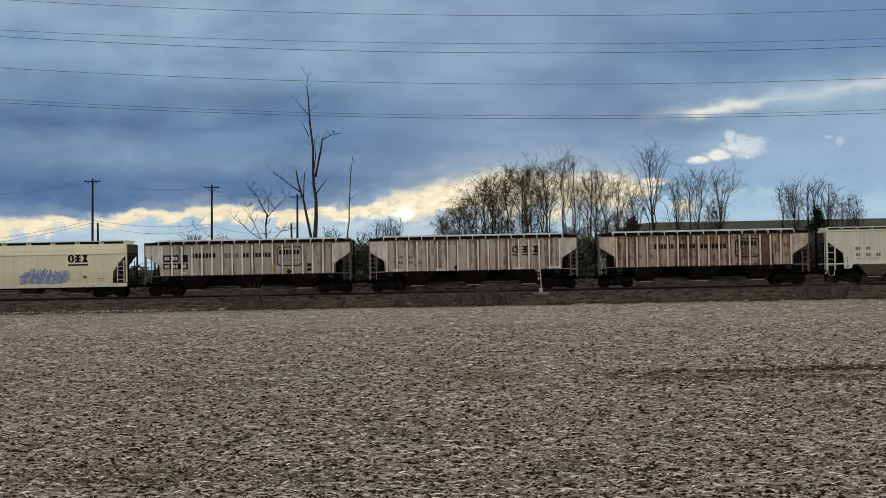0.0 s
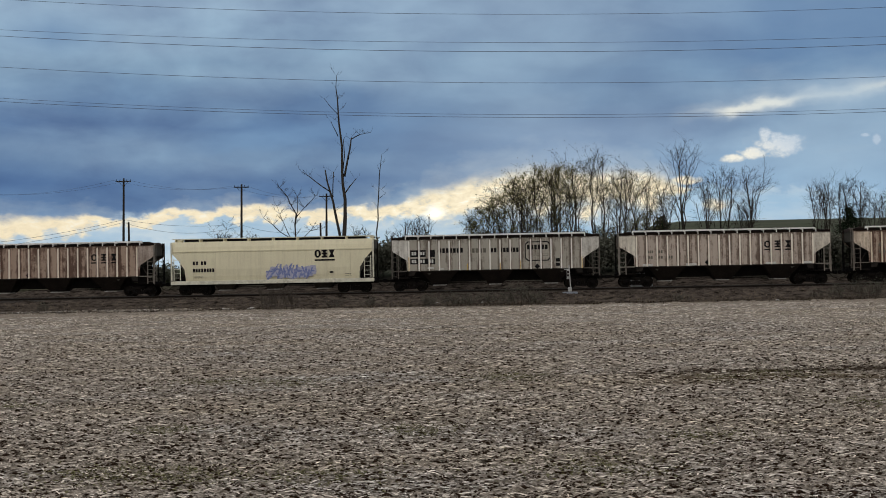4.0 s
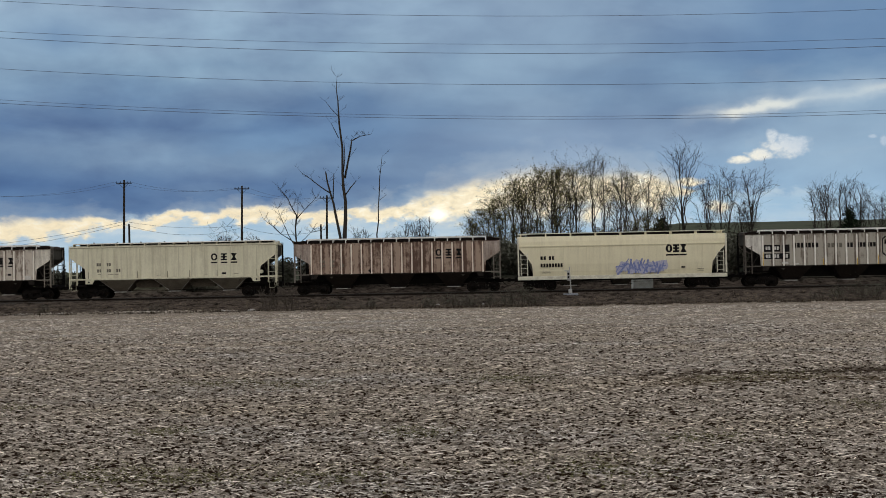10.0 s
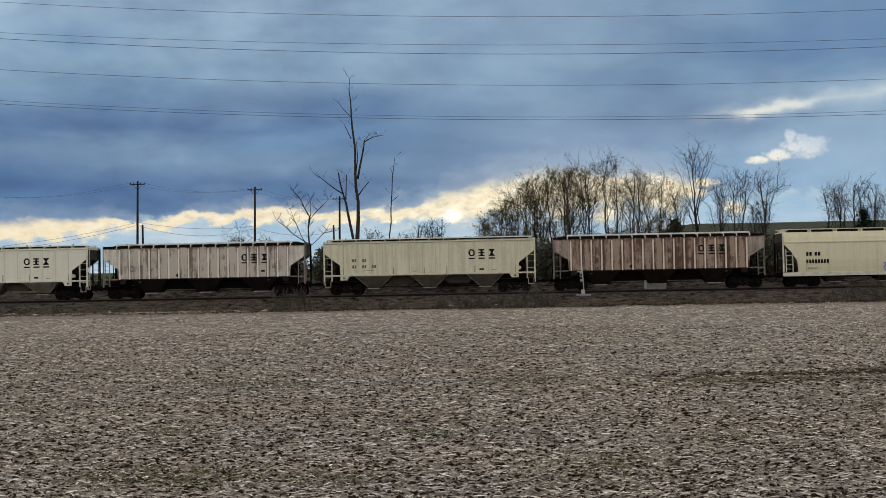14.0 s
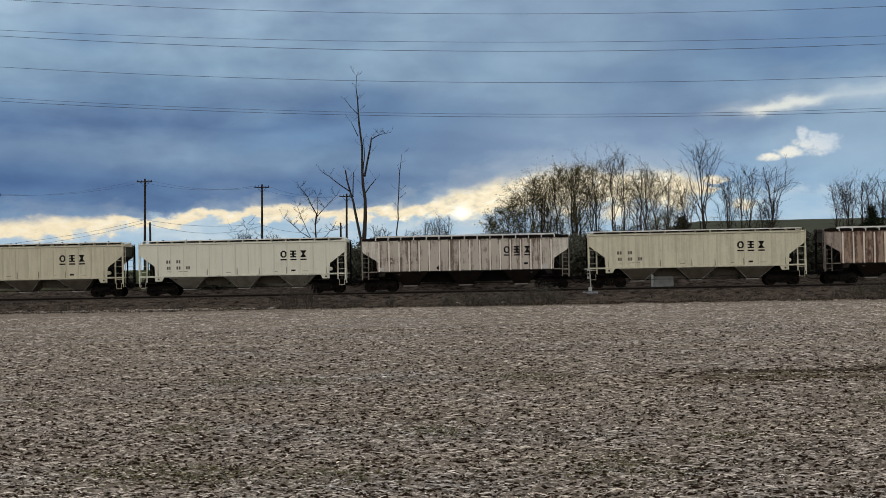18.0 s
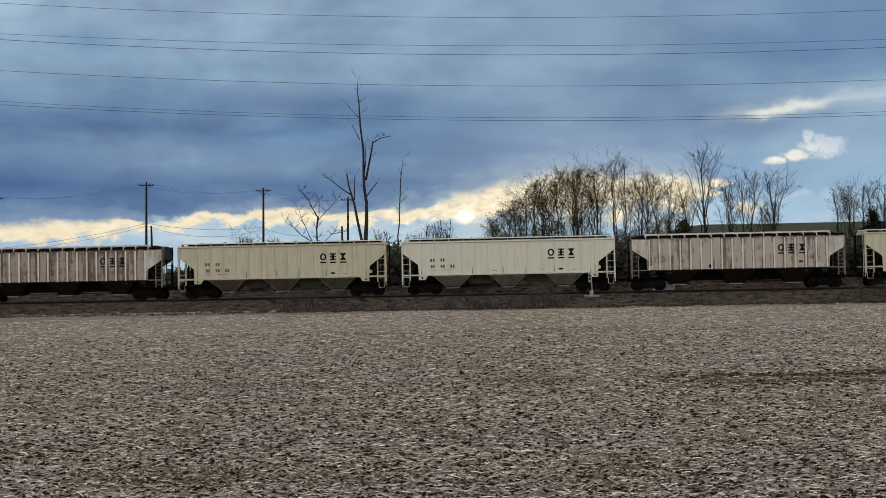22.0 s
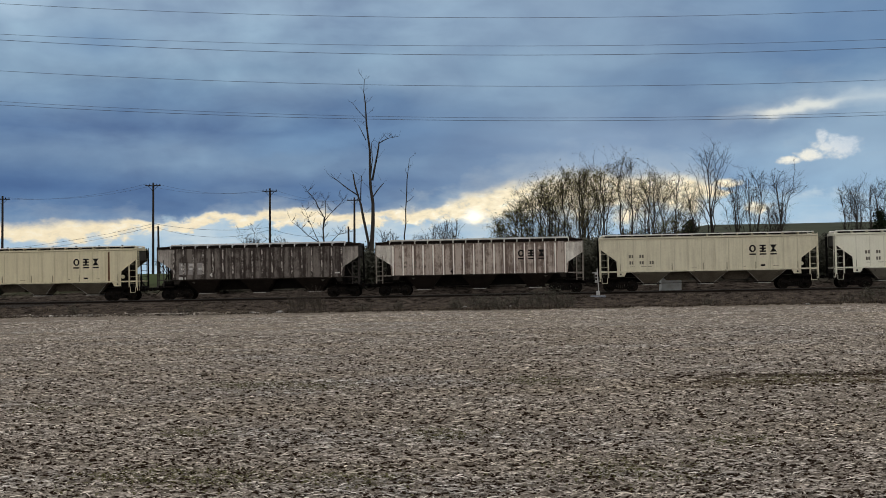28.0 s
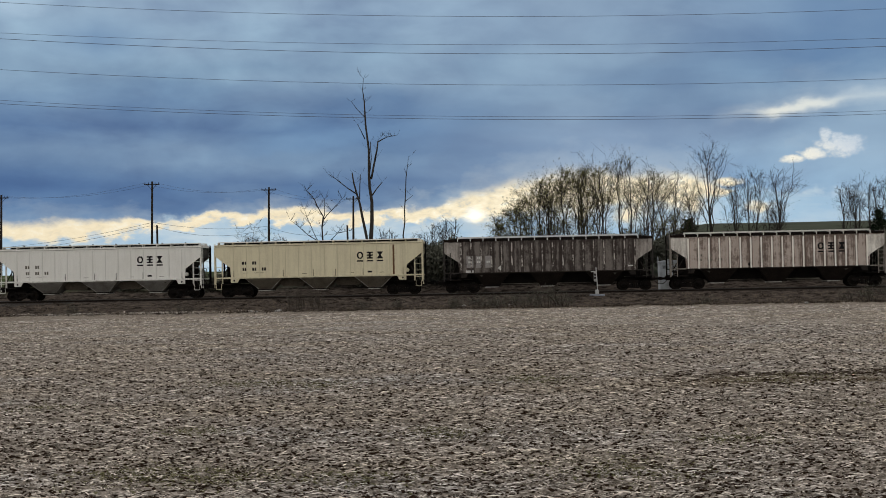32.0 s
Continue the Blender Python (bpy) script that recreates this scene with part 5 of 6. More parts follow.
def mark_spray(x, z):
    """Sprayed paint on the side: a pale cloudy ground with slanting blue strokes, no letters."""
    def fn(car, L, y):
        rng = random.Random(4)
        bm = bmesh.new()
        for i in range(20):
            cx, cz = x + 0.15 + 3.5 * i / 19 + rng.uniform(-0.1, 0.1), z + rng.uniform(-0.2, 0.2)
            o = []
            for j in range(14):
                g = -2 * math.pi * j / 14
                r = rng.uniform(0.65, 1.1)
                o.append((cx + 0.34 * r * math.cos(g), cz + 0.42 * r * math.sin(g)))
            prism(bm, o, y - 0.010 - i * 0.0003, y + 0.006)
        tagged(part("sprayed_paint", bm, PALESPRAY, car, "pale cloudy sprayed paint"), kind="stuff")
        bm = bmesh.new()
        for i in range(34):
            f = i / 33
            cx, cz = x + 3.6 * f, z + rng.uniform(-0.28, 0.28)
            w, l, k = rng.uniform(0.035, 0.085), rng.uniform(0.18, 0.42) * (1.25 - 0.5 * f), rng.uniform(-0.45, 0.45) + (0.5 if f < 0.2 else 0)
            if rng.random() < 0.3:
                w, l = l * 0.6, w
            prism(bm, [(cx - w - k * l, cz - l), (cx + w - k * l, cz - l), (cx + w + k * l, cz + l), (cx - w + k * l, cz + l)], y - 0.019 - i * 0.0002, y + 0.006)
        tagged(part("sprayed_strokes", bm, BLUESPRAY, car, "blue sprayed strokes"), kind="stuff")
    return fn


def mark_diamond(x, z, r, mat):
    return lambda car, L, y: part("placard", made(prism, [(x - r, z), (x, z + r), (x + r, z), (x, z - r)], y - 0.006, y + 0.002), mat, car, "small diamond placard")


def paints(tag, panel, post=None, under=None, frame_c=None, seed=0.0, amount=0.5, streak=0.6, cell=0.0, lo=0.35, lean=0.0, rust=(0.09, 0.05, 0.035), walk_c=(0.82, 0.81, 0.78), post_amount=0.22, bay=None, end_c=None):
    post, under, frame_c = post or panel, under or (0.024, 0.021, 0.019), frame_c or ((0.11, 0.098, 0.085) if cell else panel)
    return dict(panel=wagon_paint("side_paint_" + tag, panel, rust, amount, seed, streak, cell, 0.2, lo, 4.2, lean),
                # pale, cleaner post paint, lightened further for the skylight the posts catch
                post=wagon_paint("post_lit_paint_" + tag, post, rust, post_amount, seed + 0.4, 0.4, 0, 0.3, 0.46 if post_amount < 0.9 else 0.47, apart=True, edge=0.27 if post_amount < 0.9 else 0.05),
                seam=wagon_paint("seam_paint_" + tag, tuple(q * 0.86 for q in panel), rust, amount * 0.6, seed, 0.5, 0, 0.1, 0.4),
                stiff=plain("stiffener_paint_" + tag, tuple(q * 0.4 for q in panel), 0.8),
                # paint darkened by the shade below the body, with some dirt
                under=plain("under_shade_paint_" + tag, under, 0.85, 0, 0.4, 1.2, (0.09, 0.075, 0.06), 0.5),
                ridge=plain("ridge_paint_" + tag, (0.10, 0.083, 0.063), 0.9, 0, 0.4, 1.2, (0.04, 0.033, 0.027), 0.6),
                # ribbed wagons' hoppers: underbody shade is set into this near-black
                hop=plain("hopper_shade_paint_" + tag, (0.020, 0.0155, 0.013), 0.88, 0, 0.45, 1.2, (0.008, 0.007, 0.006), 0.8),
                bay=plain("bay_paint_" + tag, bay or (0.15, 0.13, 0.10), 0.85, 0, 0.35, 1.1, (0.06, 0.048, 0.038), 0.7),
                end=wagon_paint("end_paint_" + tag, end_c or tuple(q * 0.9 for q in post), rust, amount * 0.85, seed + 1.1, 0.5, 0, 0.3, 0.40),
                frame=plain("frame_paint_" + tag, frame_c, 0.75, 0, 0.3, 2.5, rust, 0.45),
                # ribbed roofs: panel colour cut to 0.05 for the shade under the walkway
                roof=wagon_paint("roof_paint_" + tag, tuple(q * (0.05 if cell else 0.8) for q in panel), tuple(q * (0.4 if cell else 1) for q in rust), amount, seed + 2, 0.3, 0, 0.2, 0.36),
                walk=plain("walk_paint_" + tag, walk_c, 0.7, 0.0, 0.2, 1.5, (0.2, 0.16, 0.13), 0.3), marks=[])


NUM = ((0.0, 0.46), (0.84, 0.38))
NUM2 = ((0.05, 0.38), (0.84, 0.38), (1.62, 0.38))


def with_marks(P, *marks):
    P["marks"] = list(marks)
    return P


CREAM, PALE, SAND = (0.69, 0.66, 0.50), (0.74, 0.74, 0.61), (0.66, 0.60, 0.42)
RIB, FLAT = 16.5, 16.85      # lengths over the end panels
rust_marks = lambda: (mark_emblem(3.11, 2.92, 0.54, 0.81), mark_bars(-6.2, 2.55, 0.17, NUM, FADED, NUM2), mark_diamond(-2.1, 1.85, 0.2, INK))
cream_marks = lambda m=FADED: (mark_emblem(3.17, 2.91, 0.56, 0.80), mark_bars(-6.2, 2.62, 0.25, NUM, m, NUM2), mark_plates([(4.02, 4.38, 1.80, 1.94)], INK, "stencil_mark"), mark_plates([(-6.1 + 0.85 * i, -5.75 + 0.85 * i, 1.93, 1.96) for i in range(2)] + [(-4.9, -4.4, 1.93, 1.96), (2.6, 2.9, 1.80, 1.83), (5.0, 5.4, 1.80, 1.83), (-1.3, -0.9, 1.80, 1.83)], m, "stencil_line"))

smooth_wagon(41.15, FLAT, with_marks(paints("a", PALE, seed=0.1, amount=0.25, bay=(0.22, 0.205, 0.165), walk_c=(0.62, 0.62, 0.56)), *cream_marks()),
             "pale cream covered hopper wagon with flat welded sides")
rib_wagon(23.03, RIB, with_marks(paints("b", (0.40, 0.31, 0.24), (0.78, 0.66, 0.52), seed=1.3, amount=0.95, streak=0.6, cell=0.8082, lo=0.36, lean=0.3, rust=(0.075, 0.034, 0.023), post_amount=0.35, frame_c=(0.16, 0.14, 0.12)),
          mark_bars(-6.3, 2.85, 0.26, ((0.0, 0.3), (0.9, 0.3), (1.8, 0.3), (2.7, 0.3)), FADED, ((0.0, 0.55), (0.95, 0.5), (1.8, 0.5))), mark_frame(2.48, 4.4, 2.2, 3.72, 0.08, INK),
          mark_bars(-3.9, 3.0, 0.37, ((0.0, 1.6), (2.0, 1.3)), plain("rusted_lettering", (0.035, 0.016, 0.011), 0.85)), mark_bars(-0.25, 2.97, 0.36, ((0.0, 2.1),), INK), mark_bars(2.65, 3.15, 0.36, ((0.0, 1.6),), INK), mark_plates([(5.15, 5.5, 1.9, 2.1), (5.15, 5.5, 2.2, 2.4)], INK)),
          "heavily rusted brown ribbed covered hopper wagon")
rib_wagon(4.77, RIB, with_marks(paints("c", (0.45, 0.378, 0.322), (0.84, 0.77, 0.66), seed=2.2, amount=0.85, streak=0.6, cell=0.8082, lo=0.42, rust=(0.075, 0.044, 0.031), frame_c=(0.24, 0.215, 0.185)),
          mark_emblem(3.11, 2.92, 0.54, 0.81), mark_bars(-6.0, 2.65, 0.22, NUM, FADED, NUM2), mark_diamond(-1.35, 1.85, 0.2, INK), mark_plates([(-6.4, -5.6, 1.62, 1.8), (-3.0, -2.2, 1.62, 1.8), (3.2, 4.0, 1.62, 1.8), (6.0, 6.8, 1.62, 1.8)], WHITEPAINT)),
          "grey ribbed covered hopper wagon with brown rust stains")
rib_wagon(-13.28, RIB, with_marks(paints("d", (0.37, 0.342, 0.293), (0.84, 0.81, 0.74), seed=3.1, amount=0.85, streak=0.65, cell=0.8082, lo=0.47, lean=1.0, rust=(0.095, 0.068, 0.052)),
          mark_plates([(-6.77, -5.52, 2.71, 3.26), (-6.77, -4.79, 2.14, 2.58), (-5.34, -4.79, 2.69, 3.26)], INK),
          mark_bars(-6.65, 2.86, 0.27, ((0.0, 0.42), (0.68, 0.4)), WHITEPAINT), mark_bars(-6.65, 2.23, 0.27, ((0.0, 0.42), (0.68, 0.4), (1.38, 0.4)), WHITEPAINT),
          mark_bars(-4.48, 3.0, 0.37, ((0.0, 2.0),), INK), mark_bars(-2.14, 2.97, 0.35, ((0.0, 1.5),), FADED), mark_bars(-0.36, 2.97, 0.35, ((0.0, 0.55), (0.75, 1.55)), INK),
          mark_frame(2.36, 4.43, 2.23, 3.78, 0.08, INK), mark_bars(2.55, 3.15, 0.36, ((0.0, 1.7),), INK), mark_plates([(2.6, 4.2, 2.75, 2.79), (2.6, 4.2, 2.62, 2.65)], FADED, "stencil_line"),
          mark_diamond(3.33, 1.80, 0.22, INK), mark_plates([(4.81, 5.13, 1.80, 2.06), (4.81, 5.13, 2.14, 2.41)], INK), mark_plates([(-5.4, -4.9, 1.75, 1.9), (-4.5, -4.1, 1.68, 1.78)], WHITEPAINT),
          lambda car, L, y: [lettering(car, [(x - 0.03, x + 0.03, 1.6, 2.0 + h)], y - 0.105, YELLOWTAPE, "reflector_strip") for x, h in ((-6.87, 0.7), (-2.2, 0.1), (0.4, 0.1), (2.02, 0.3), (6.87, 0.5))]),
          "off-white ribbed covered hopper wagon with black lettering panels")
round_wagon(-31.18, 16.45, with_marks(paints("e", (0.72, 0.665, 0.48), seed=4.4, amount=0.2, lo=0.5, frame_c=(0.70, 0.68, 0.56), walk_c=(0.66, 0.64, 0.52), under=(0.05, 0.045, 0.038)),
            mark_emblem(3.46, 2.83, 0.64, 0.565, True), mark_bars(-6.42, 2.42, 0.29, ((0.0, 0.5), (0.66, 0.5)), INK, ((0.0, 1.8),)), mark_spray(-0.3, 1.72), mark_plates([(4.65, 4.95, 1.60, 1.72)], INK), mark_plates([(-6.3, -5.6, 1.46, 1.49), (-6.3, -5.6, 1.38, 1.41), (5.9, 6.4, 1.50, 1.53), (5.9, 6.4, 1.36, 1.39)], FADED, "stencil_line")),
            "cream centre-flow covered hopper wagon with blue spray paint")
rib_wagon(-49.04, RIB, with_marks(paints("f", (0.36, 0.265, 0.205), (0.80, 0.70, 0.59), seed=5.2, amount=0.9, streak=0.6, cell=0.8082, lo=0.40, rust=(0.072, 0.036, 0.026), frame_c=(0.20, 0.18, 0.155), end_c=(0.46, 0.39, 0.34)), *rust_marks()),
          "brown rust-stained ribbed covered hopper wagon with pale posts")
smooth_wagon(-67.2, FLAT, with_marks(paints("g", CREAM, seed=6.1, amount=0.35, lo=0.47), *cream_marks()), "cream covered hopper wagon with flat welded sides")
rib_wagon(-85.45, RIB, with_marks(paints("h", (0.54, 0.485, 0.42), (0.86, 0.81, 0.71), seed=7.7, amount=0.85, streak=0.65, cell=0.8082, lo=0.475, rust=(0.09, 0.056, 0.042), frame_c=(0.25, 0.225, 0.19)), mark_emblem(3.11, 2.92, 0.54, 0.81), mark_bars(-6.2, 2.55, 0.17, NUM, FADED, NUM2), mark_diamond(-2.1, 1.85, 0.2, INK), mark_plates([(-6.95, -6.5, 1.66, 1.95), (6.0, 6.6, 1.66, 1.95)], WHITEPAINT), mark_plates([(4.7, 5.0, 2.0, 2.15)], INK, "stencil_mark")),
          "whitish ribbed covered hopper wagon with rust streaks")
smooth_wagon(-103.47, FLAT, with_marks(paints("i", (0.78, 0.77, 0.64), seed=8.3, amount=0.18, lo=0.5, bay=(0.24, 0.225, 0.185)), *cream_marks()), "off-white covered hopper wagon with flat welded sides")
smooth_wagon(-121.7, FLAT, with_marks(paints("j", (0.65, 0.61, 0.46), seed=9.6, amount=0.3, lo=0.46), *cream_marks()), "sand-yellow covered hopper wagon with flat welded sides")
rib_wagon(-139.73, RIB, with_marks(paints("k", (0.44, 0.372, 0.325), (0.86, 0.82, 0.74), seed=10.4, amount=0.85, streak=0.6, cell=0.8082, lo=0.43, rust=(0.085, 0.055, 0.043), frame_c=(0.25, 0.225, 0.195), walk_c=(0.66, 0.65, 0.6)), *rust_marks()),
          "whitish ribbed covered hopper wagon with brown stained panels")
rib_wagon(-157.62, RIB, with_marks(paints("l", (0.16, 0.14, 0.125), (0.46, 0.42, 0.38), seed=11.9, amount=0.95, streak=0.6, cell=0.8082, lo=0.38, rust=(0.030, 0.021, 0.018), post_amount=0.95, frame_c=(0.05, 0.045, 0.042), walk_c=(0.68, 0.68, 0.68)),
          mark_plates([(-6.45, -5.9, 2.0, 2.95), (-5.7, -5.2, 2.0, 2.95), (-4.95, -4.4, 2.0, 2.95)], plain("patch_paint", (0.3, 0.28, 0.27))), mark_bars(-6.3, 2.7, 0.16, ((0.0, 0.3), (0.7, 0.3)), WHITEPAINT, ((0.0, 0.3), (0.7, 0.3), (1.45, 0.3))),
          mark_diamond(-3.75, 1.95, 0.2, WHITEPAINT), mark_plates([(-6.5, -5.9, 1.55, 1.8), (6.3, 6.7, 1.9, 2.0)], WHITEPAINT)),
          "dark brown weathered ribbed covered hopper wagon")
smooth_wagon(-176.03, FLAT, with_marks(paints("m", SAND, seed=12.2, amount=0.25, lo=0.47), mark_plates([(6.05, 6.2, 1.44, 4.0)], plain("rust_stripe", (0.13, 0.062, 0.028))), *cream_marks(INK)),
             "sand-yellow flat-sided covered hopper wagon with a rust stripe")
smooth_wagon(-194.05, FLAT, with_marks(paints("n", (0.74, 0.73, 0.68), seed=13.5, amount=0.15, lo=0.5, walk_c=(0.66, 0.66, 0.62), bay=(0.22, 0.21, 0.19)), *cream_marks()), "chalk-white covered hopper wagon with flat welded sides")
# ---- trees and bushes ----
def grow(rng, p, d, length, r, level, last, out, wild=0.25, up=0.10, kids=(3, 5), first=0.3):
    """Adds a limb and, along it, its smaller limbs."""
    n = 5 if level == 0 else (4 if level < last else 3)
    path, q, v = [(p.copy(), r)], p.copy(), d.normalized()
    for i in range(n):
        v = (v + Vector((rng.uniform(-1, 1), rng.uniform(-1, 1), rng.uniform(-0.6, 0.8))) * wild * (0.5 if level == 0 else 1) + Vector((0, 0, up))).normalized()
        q = q + v * (length / n)
        path.append((q.copy(), max(0.006, r * (1 - 0.8 * (i + 1) / n))))
    out.setdefault(level, []).append(path)
    if level == last:
        return
    k = rng.randint(*kids) + (3 if level == 0 else 0)
    for i in range(k):
        f = first + (1 - first) * (i + rng.random()) / k
        j = min(n - 1, int(f * n))
        a, ra = path[j]
        b = path[j + 1][0]
        at = a.lerp(b, f * n - j)
        ax = (b - a).normalized()
        side = Vector((rng.uniform(-1, 1), rng.uniform(-1, 1), rng.uniform(-0.2, 0.5))).normalized()
        nd = (ax * rng.uniform(0.75, 1.1) + side * rng.uniform(0.4, 0.75)).normalized()
        grow(rng, at, nd, length * rng.uniform(0.34, 0.55) * (1.25 - 0.55 * f), max(0.010, ra * 0.55), level + 1, last, out, wild, up * 0.8, kids, 0.2)


def leaves_on(paths, rng, per, size, material, name, parent, spread=0.25):
    V, F = [], []
    for path in paths:
        for _ in range(per):
            p = path[rng.randint(1, len(path) - 1)][0] + Vector((rng.gauss(0, spread), rng.gauss(0, spread), rng.gauss(0, spread)))
            a = Vector((rng.uniform(-1, 1), rng.uniform(-1, 1), rng.uniform(-1, 1))).normalized() * size * rng.uniform(0.5, 1.3)
            b = a.cross(Vector((rng.uniform(-1, 1), rng.uniform(-1, 1), rng.uniform(-1, 1)))).normalized() * size * rng.uniform(0.3, 0.8)
            k = len(V)
            V += [p - a, p - b, p + a, p + b]
            F.append((k, k + 1, k + 2, k + 3))
    ob = new(name, mesh_of(name, V, F, material))
    ob.parent = parent
    return ob


def curve(rng, a, b, r0, r1, n, wild, lift):
    """A limb from a to b that first rises and then bends over to its end."""
    d = (b - a).length
    c = a.lerp(b, 0.45) + Vector((0, 0, lift * d)) - Vector((b.x - a.x, b.y - a.y, 0)) * lift
    path = []
    for i in range(n + 1):
        f = i / n
        p = a * (1 - f) ** 2 + c * (2 * f * (1 - f)) + b * f * f
        if 0 < i:
            p = p + Vector((rng.gauss(0, 1), rng.gauss(0, 1), rng.gauss(0, 1))) * wild * d
        path.append((p, r0 + (r1 - r0) * f))
    return path


def along(path, f):
    k = f * (len(path) - 1)
    j = min(len(path) - 2, int(k))
    return path[j][0].lerp(path[j + 1][0], k - j), path[j][1] + (path[j + 1][1] - path[j][1]) * (k - j), (path[j + 1][0] - path[j][0]).normalized()


def bare_tree(x, y, h, seed, label, buds=0, w=5.0, z=2.3, group="", stems=1, low=0.30, dense=1.0, bark=None):
    """A leafless tree: forking trunk, limbs that fill a rounded crown w wide, and a haze of fine twigs."""
    rng = random.Random(seed)
    bark = bark or BARK
    tree = empty("tree", Matrix.Translation((x, y, z)), label, "tree", group)
    H = h - z
    cz, rz, rx = H * (0.5 + low / 2), H * (1 - low) / 2, w / 2
    trunks, limbs, small, twigs = [], [], [], []
    for s in range(stems):
        side = s - (stems - 1) / 2
        base = Vector((side * 0.28 * w / stems, 0, -0.2))
        tip = Vector((side * 0.75 * w / stems + rng.uniform(-0.1, 0.1) * w, rng.uniform(-0.1, 0.1) * w, H * rng.uniform(0.80, 0.92)))
        r = (0.0075 * h + 0.03) * (0.8 if stems > 1 else 1)
        trunk = curve(rng, base, tip, r, 0.025, 9, 0.008, 0.05)
        trunks.append(trunk)
        m = max(7, int(13 / stems ** 0.5))
        turn = rng.uniform(0, 6.28)
        for i in range(m):
            f = 0.20 + 0.72 * (i + rng.random() * 0.7) / m
            a, ra, ax = along(trunk, f)
            turn += 2.4 + rng.uniform(-0.5, 0.5)
            th = rng.uniform(0.35, 1.75) * (1 - 0.42 * f) if i < m - 2 else rng.uniform(0.1, 0.7)
            k = rng.uniform(0.74, 0.92)
            cx = tip.x if stems > 1 else 0
            q = Vector((cx * 0.5 + rx * (0.8 if stems > 1 else 1) * k * math.sin(th) * math.cos(turn), rx * k * math.sin(th) * math.sin(turn), max(a.z + 0.12 * H, cz + rz * k * (math.cos(th) if f > 0.3 else math.cos(th) - 0.45))))
            limb = curve(rng, a, q, max(0.040, ra * 0.58), 0.016, 7, 0.017, 0.08)
            limbs.append(limb)
            ll = (q - a).length
            for g in range(int(8 * dense)):
                fa, r1, ax1 = along(limb, 0.22 + 0.78 * (g + rng.random()) / (8 * dense))
                sd = Vector((rng.gauss(0, 1), rng.gauss(0, 1), rng.gauss(0.15, 0.6))).normalized()
                d = (ax1 * 0.75 + sd * 0.95 + Vector((0, 0, 0.06))).normalized()
                l1 = ll * rng.uniform(0.20, 0.42)
                sub = curve(rng, fa, fa + d * l1, max(0.014, r1 * 0.5), 0.008, 3, 0.03, 0.04)
                small.append(sub)
                for e in range(int(7 * dense)):
                    b, r2, ax2 = along(sub, 0.12 + 0.88 * (e + rng.random()) / (7 * dense))
                    sd = Vector((rng.gauss(0, 1), rng.gauss(0, 1), rng.gauss(0.2, 0.8))).normalized()
                    d2 = (ax2 * 0.8 + sd * 0.9 + Vector((0, 0, 0.03))).normalized()
                    l2 = l1 * rng.uniform(0.3, 0.6)
                    twigs.append((b, b + d2 * l2, 0.0095))
                    sd = Vector((rng.gauss(0, 1), rng.gauss(0, 1), rng.gauss(0.2, 0.8))).normalized()
                    o = b + d2 * l2 * rng.uniform(0.2, 0.6)
                    twigs.append((o, o + (d2 * 0.7 + sd * 0.7) * l2 * rng.uniform(0.35, 0.6), 0.0065))
    top = max(max(p[-1][0].z for p in limbs), max(p[1].z for p in twigs))
    k = H / top
    rise = lambda ps: [[(Vector((q.x, q.y, q.z * k)), r) for q, r in pa] for pa in ps]
    for pa in rise(trunks):
        V, F = tubes([pa], 7)
        ob = new("trunk", mesh_of("trunk", V, F, bark, True))
        ob.parent = tree
    for limb in rise(limbs):
        V, F = tubes([limb], 5)
        ob = new("limb", mesh_of("limb", V, F, bark))
        ob.parent = tree
    twigs = [(Vector((a.x, a.y, a.z * k)), Vector((b.x, b.y, b.z * k)), r) for a, b, r in twigs]
    V, F = with_more(tubes(rise(small), 3), spikes(twigs))
    ob = tagged(new("twig_mass", mesh_of("twig_mass", V, F, TWIG)), kind="stuff")
    ob.parent = tree
    if buds:
        tagged(leaves_on([[(a, 0), (b, 0)] for a, b, _ in twigs[::2]], rng, buds, 0.075, BUDS, "bud_mass", tree, 0.05), kind="stuff")
    return tree


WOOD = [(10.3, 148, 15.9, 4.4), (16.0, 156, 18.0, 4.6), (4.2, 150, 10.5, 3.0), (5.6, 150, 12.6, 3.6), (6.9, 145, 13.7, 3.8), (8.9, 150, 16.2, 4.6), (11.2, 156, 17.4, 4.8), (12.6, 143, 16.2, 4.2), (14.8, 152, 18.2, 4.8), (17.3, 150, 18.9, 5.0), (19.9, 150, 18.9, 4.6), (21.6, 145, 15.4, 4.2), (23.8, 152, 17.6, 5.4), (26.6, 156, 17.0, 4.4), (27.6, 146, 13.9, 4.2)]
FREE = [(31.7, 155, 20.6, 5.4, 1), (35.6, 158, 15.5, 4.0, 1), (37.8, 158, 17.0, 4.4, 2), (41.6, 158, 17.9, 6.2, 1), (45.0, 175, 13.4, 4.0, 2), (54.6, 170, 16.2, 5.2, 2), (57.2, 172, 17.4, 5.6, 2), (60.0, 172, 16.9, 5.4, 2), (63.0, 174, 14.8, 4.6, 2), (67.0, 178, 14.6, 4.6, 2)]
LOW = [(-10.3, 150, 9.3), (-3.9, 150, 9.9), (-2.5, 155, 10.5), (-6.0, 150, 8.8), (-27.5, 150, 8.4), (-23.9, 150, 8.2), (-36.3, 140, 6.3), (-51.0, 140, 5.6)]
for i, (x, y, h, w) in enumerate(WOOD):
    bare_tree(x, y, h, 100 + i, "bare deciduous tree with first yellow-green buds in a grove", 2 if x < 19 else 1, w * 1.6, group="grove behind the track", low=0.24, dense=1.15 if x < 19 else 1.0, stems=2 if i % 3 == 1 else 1)
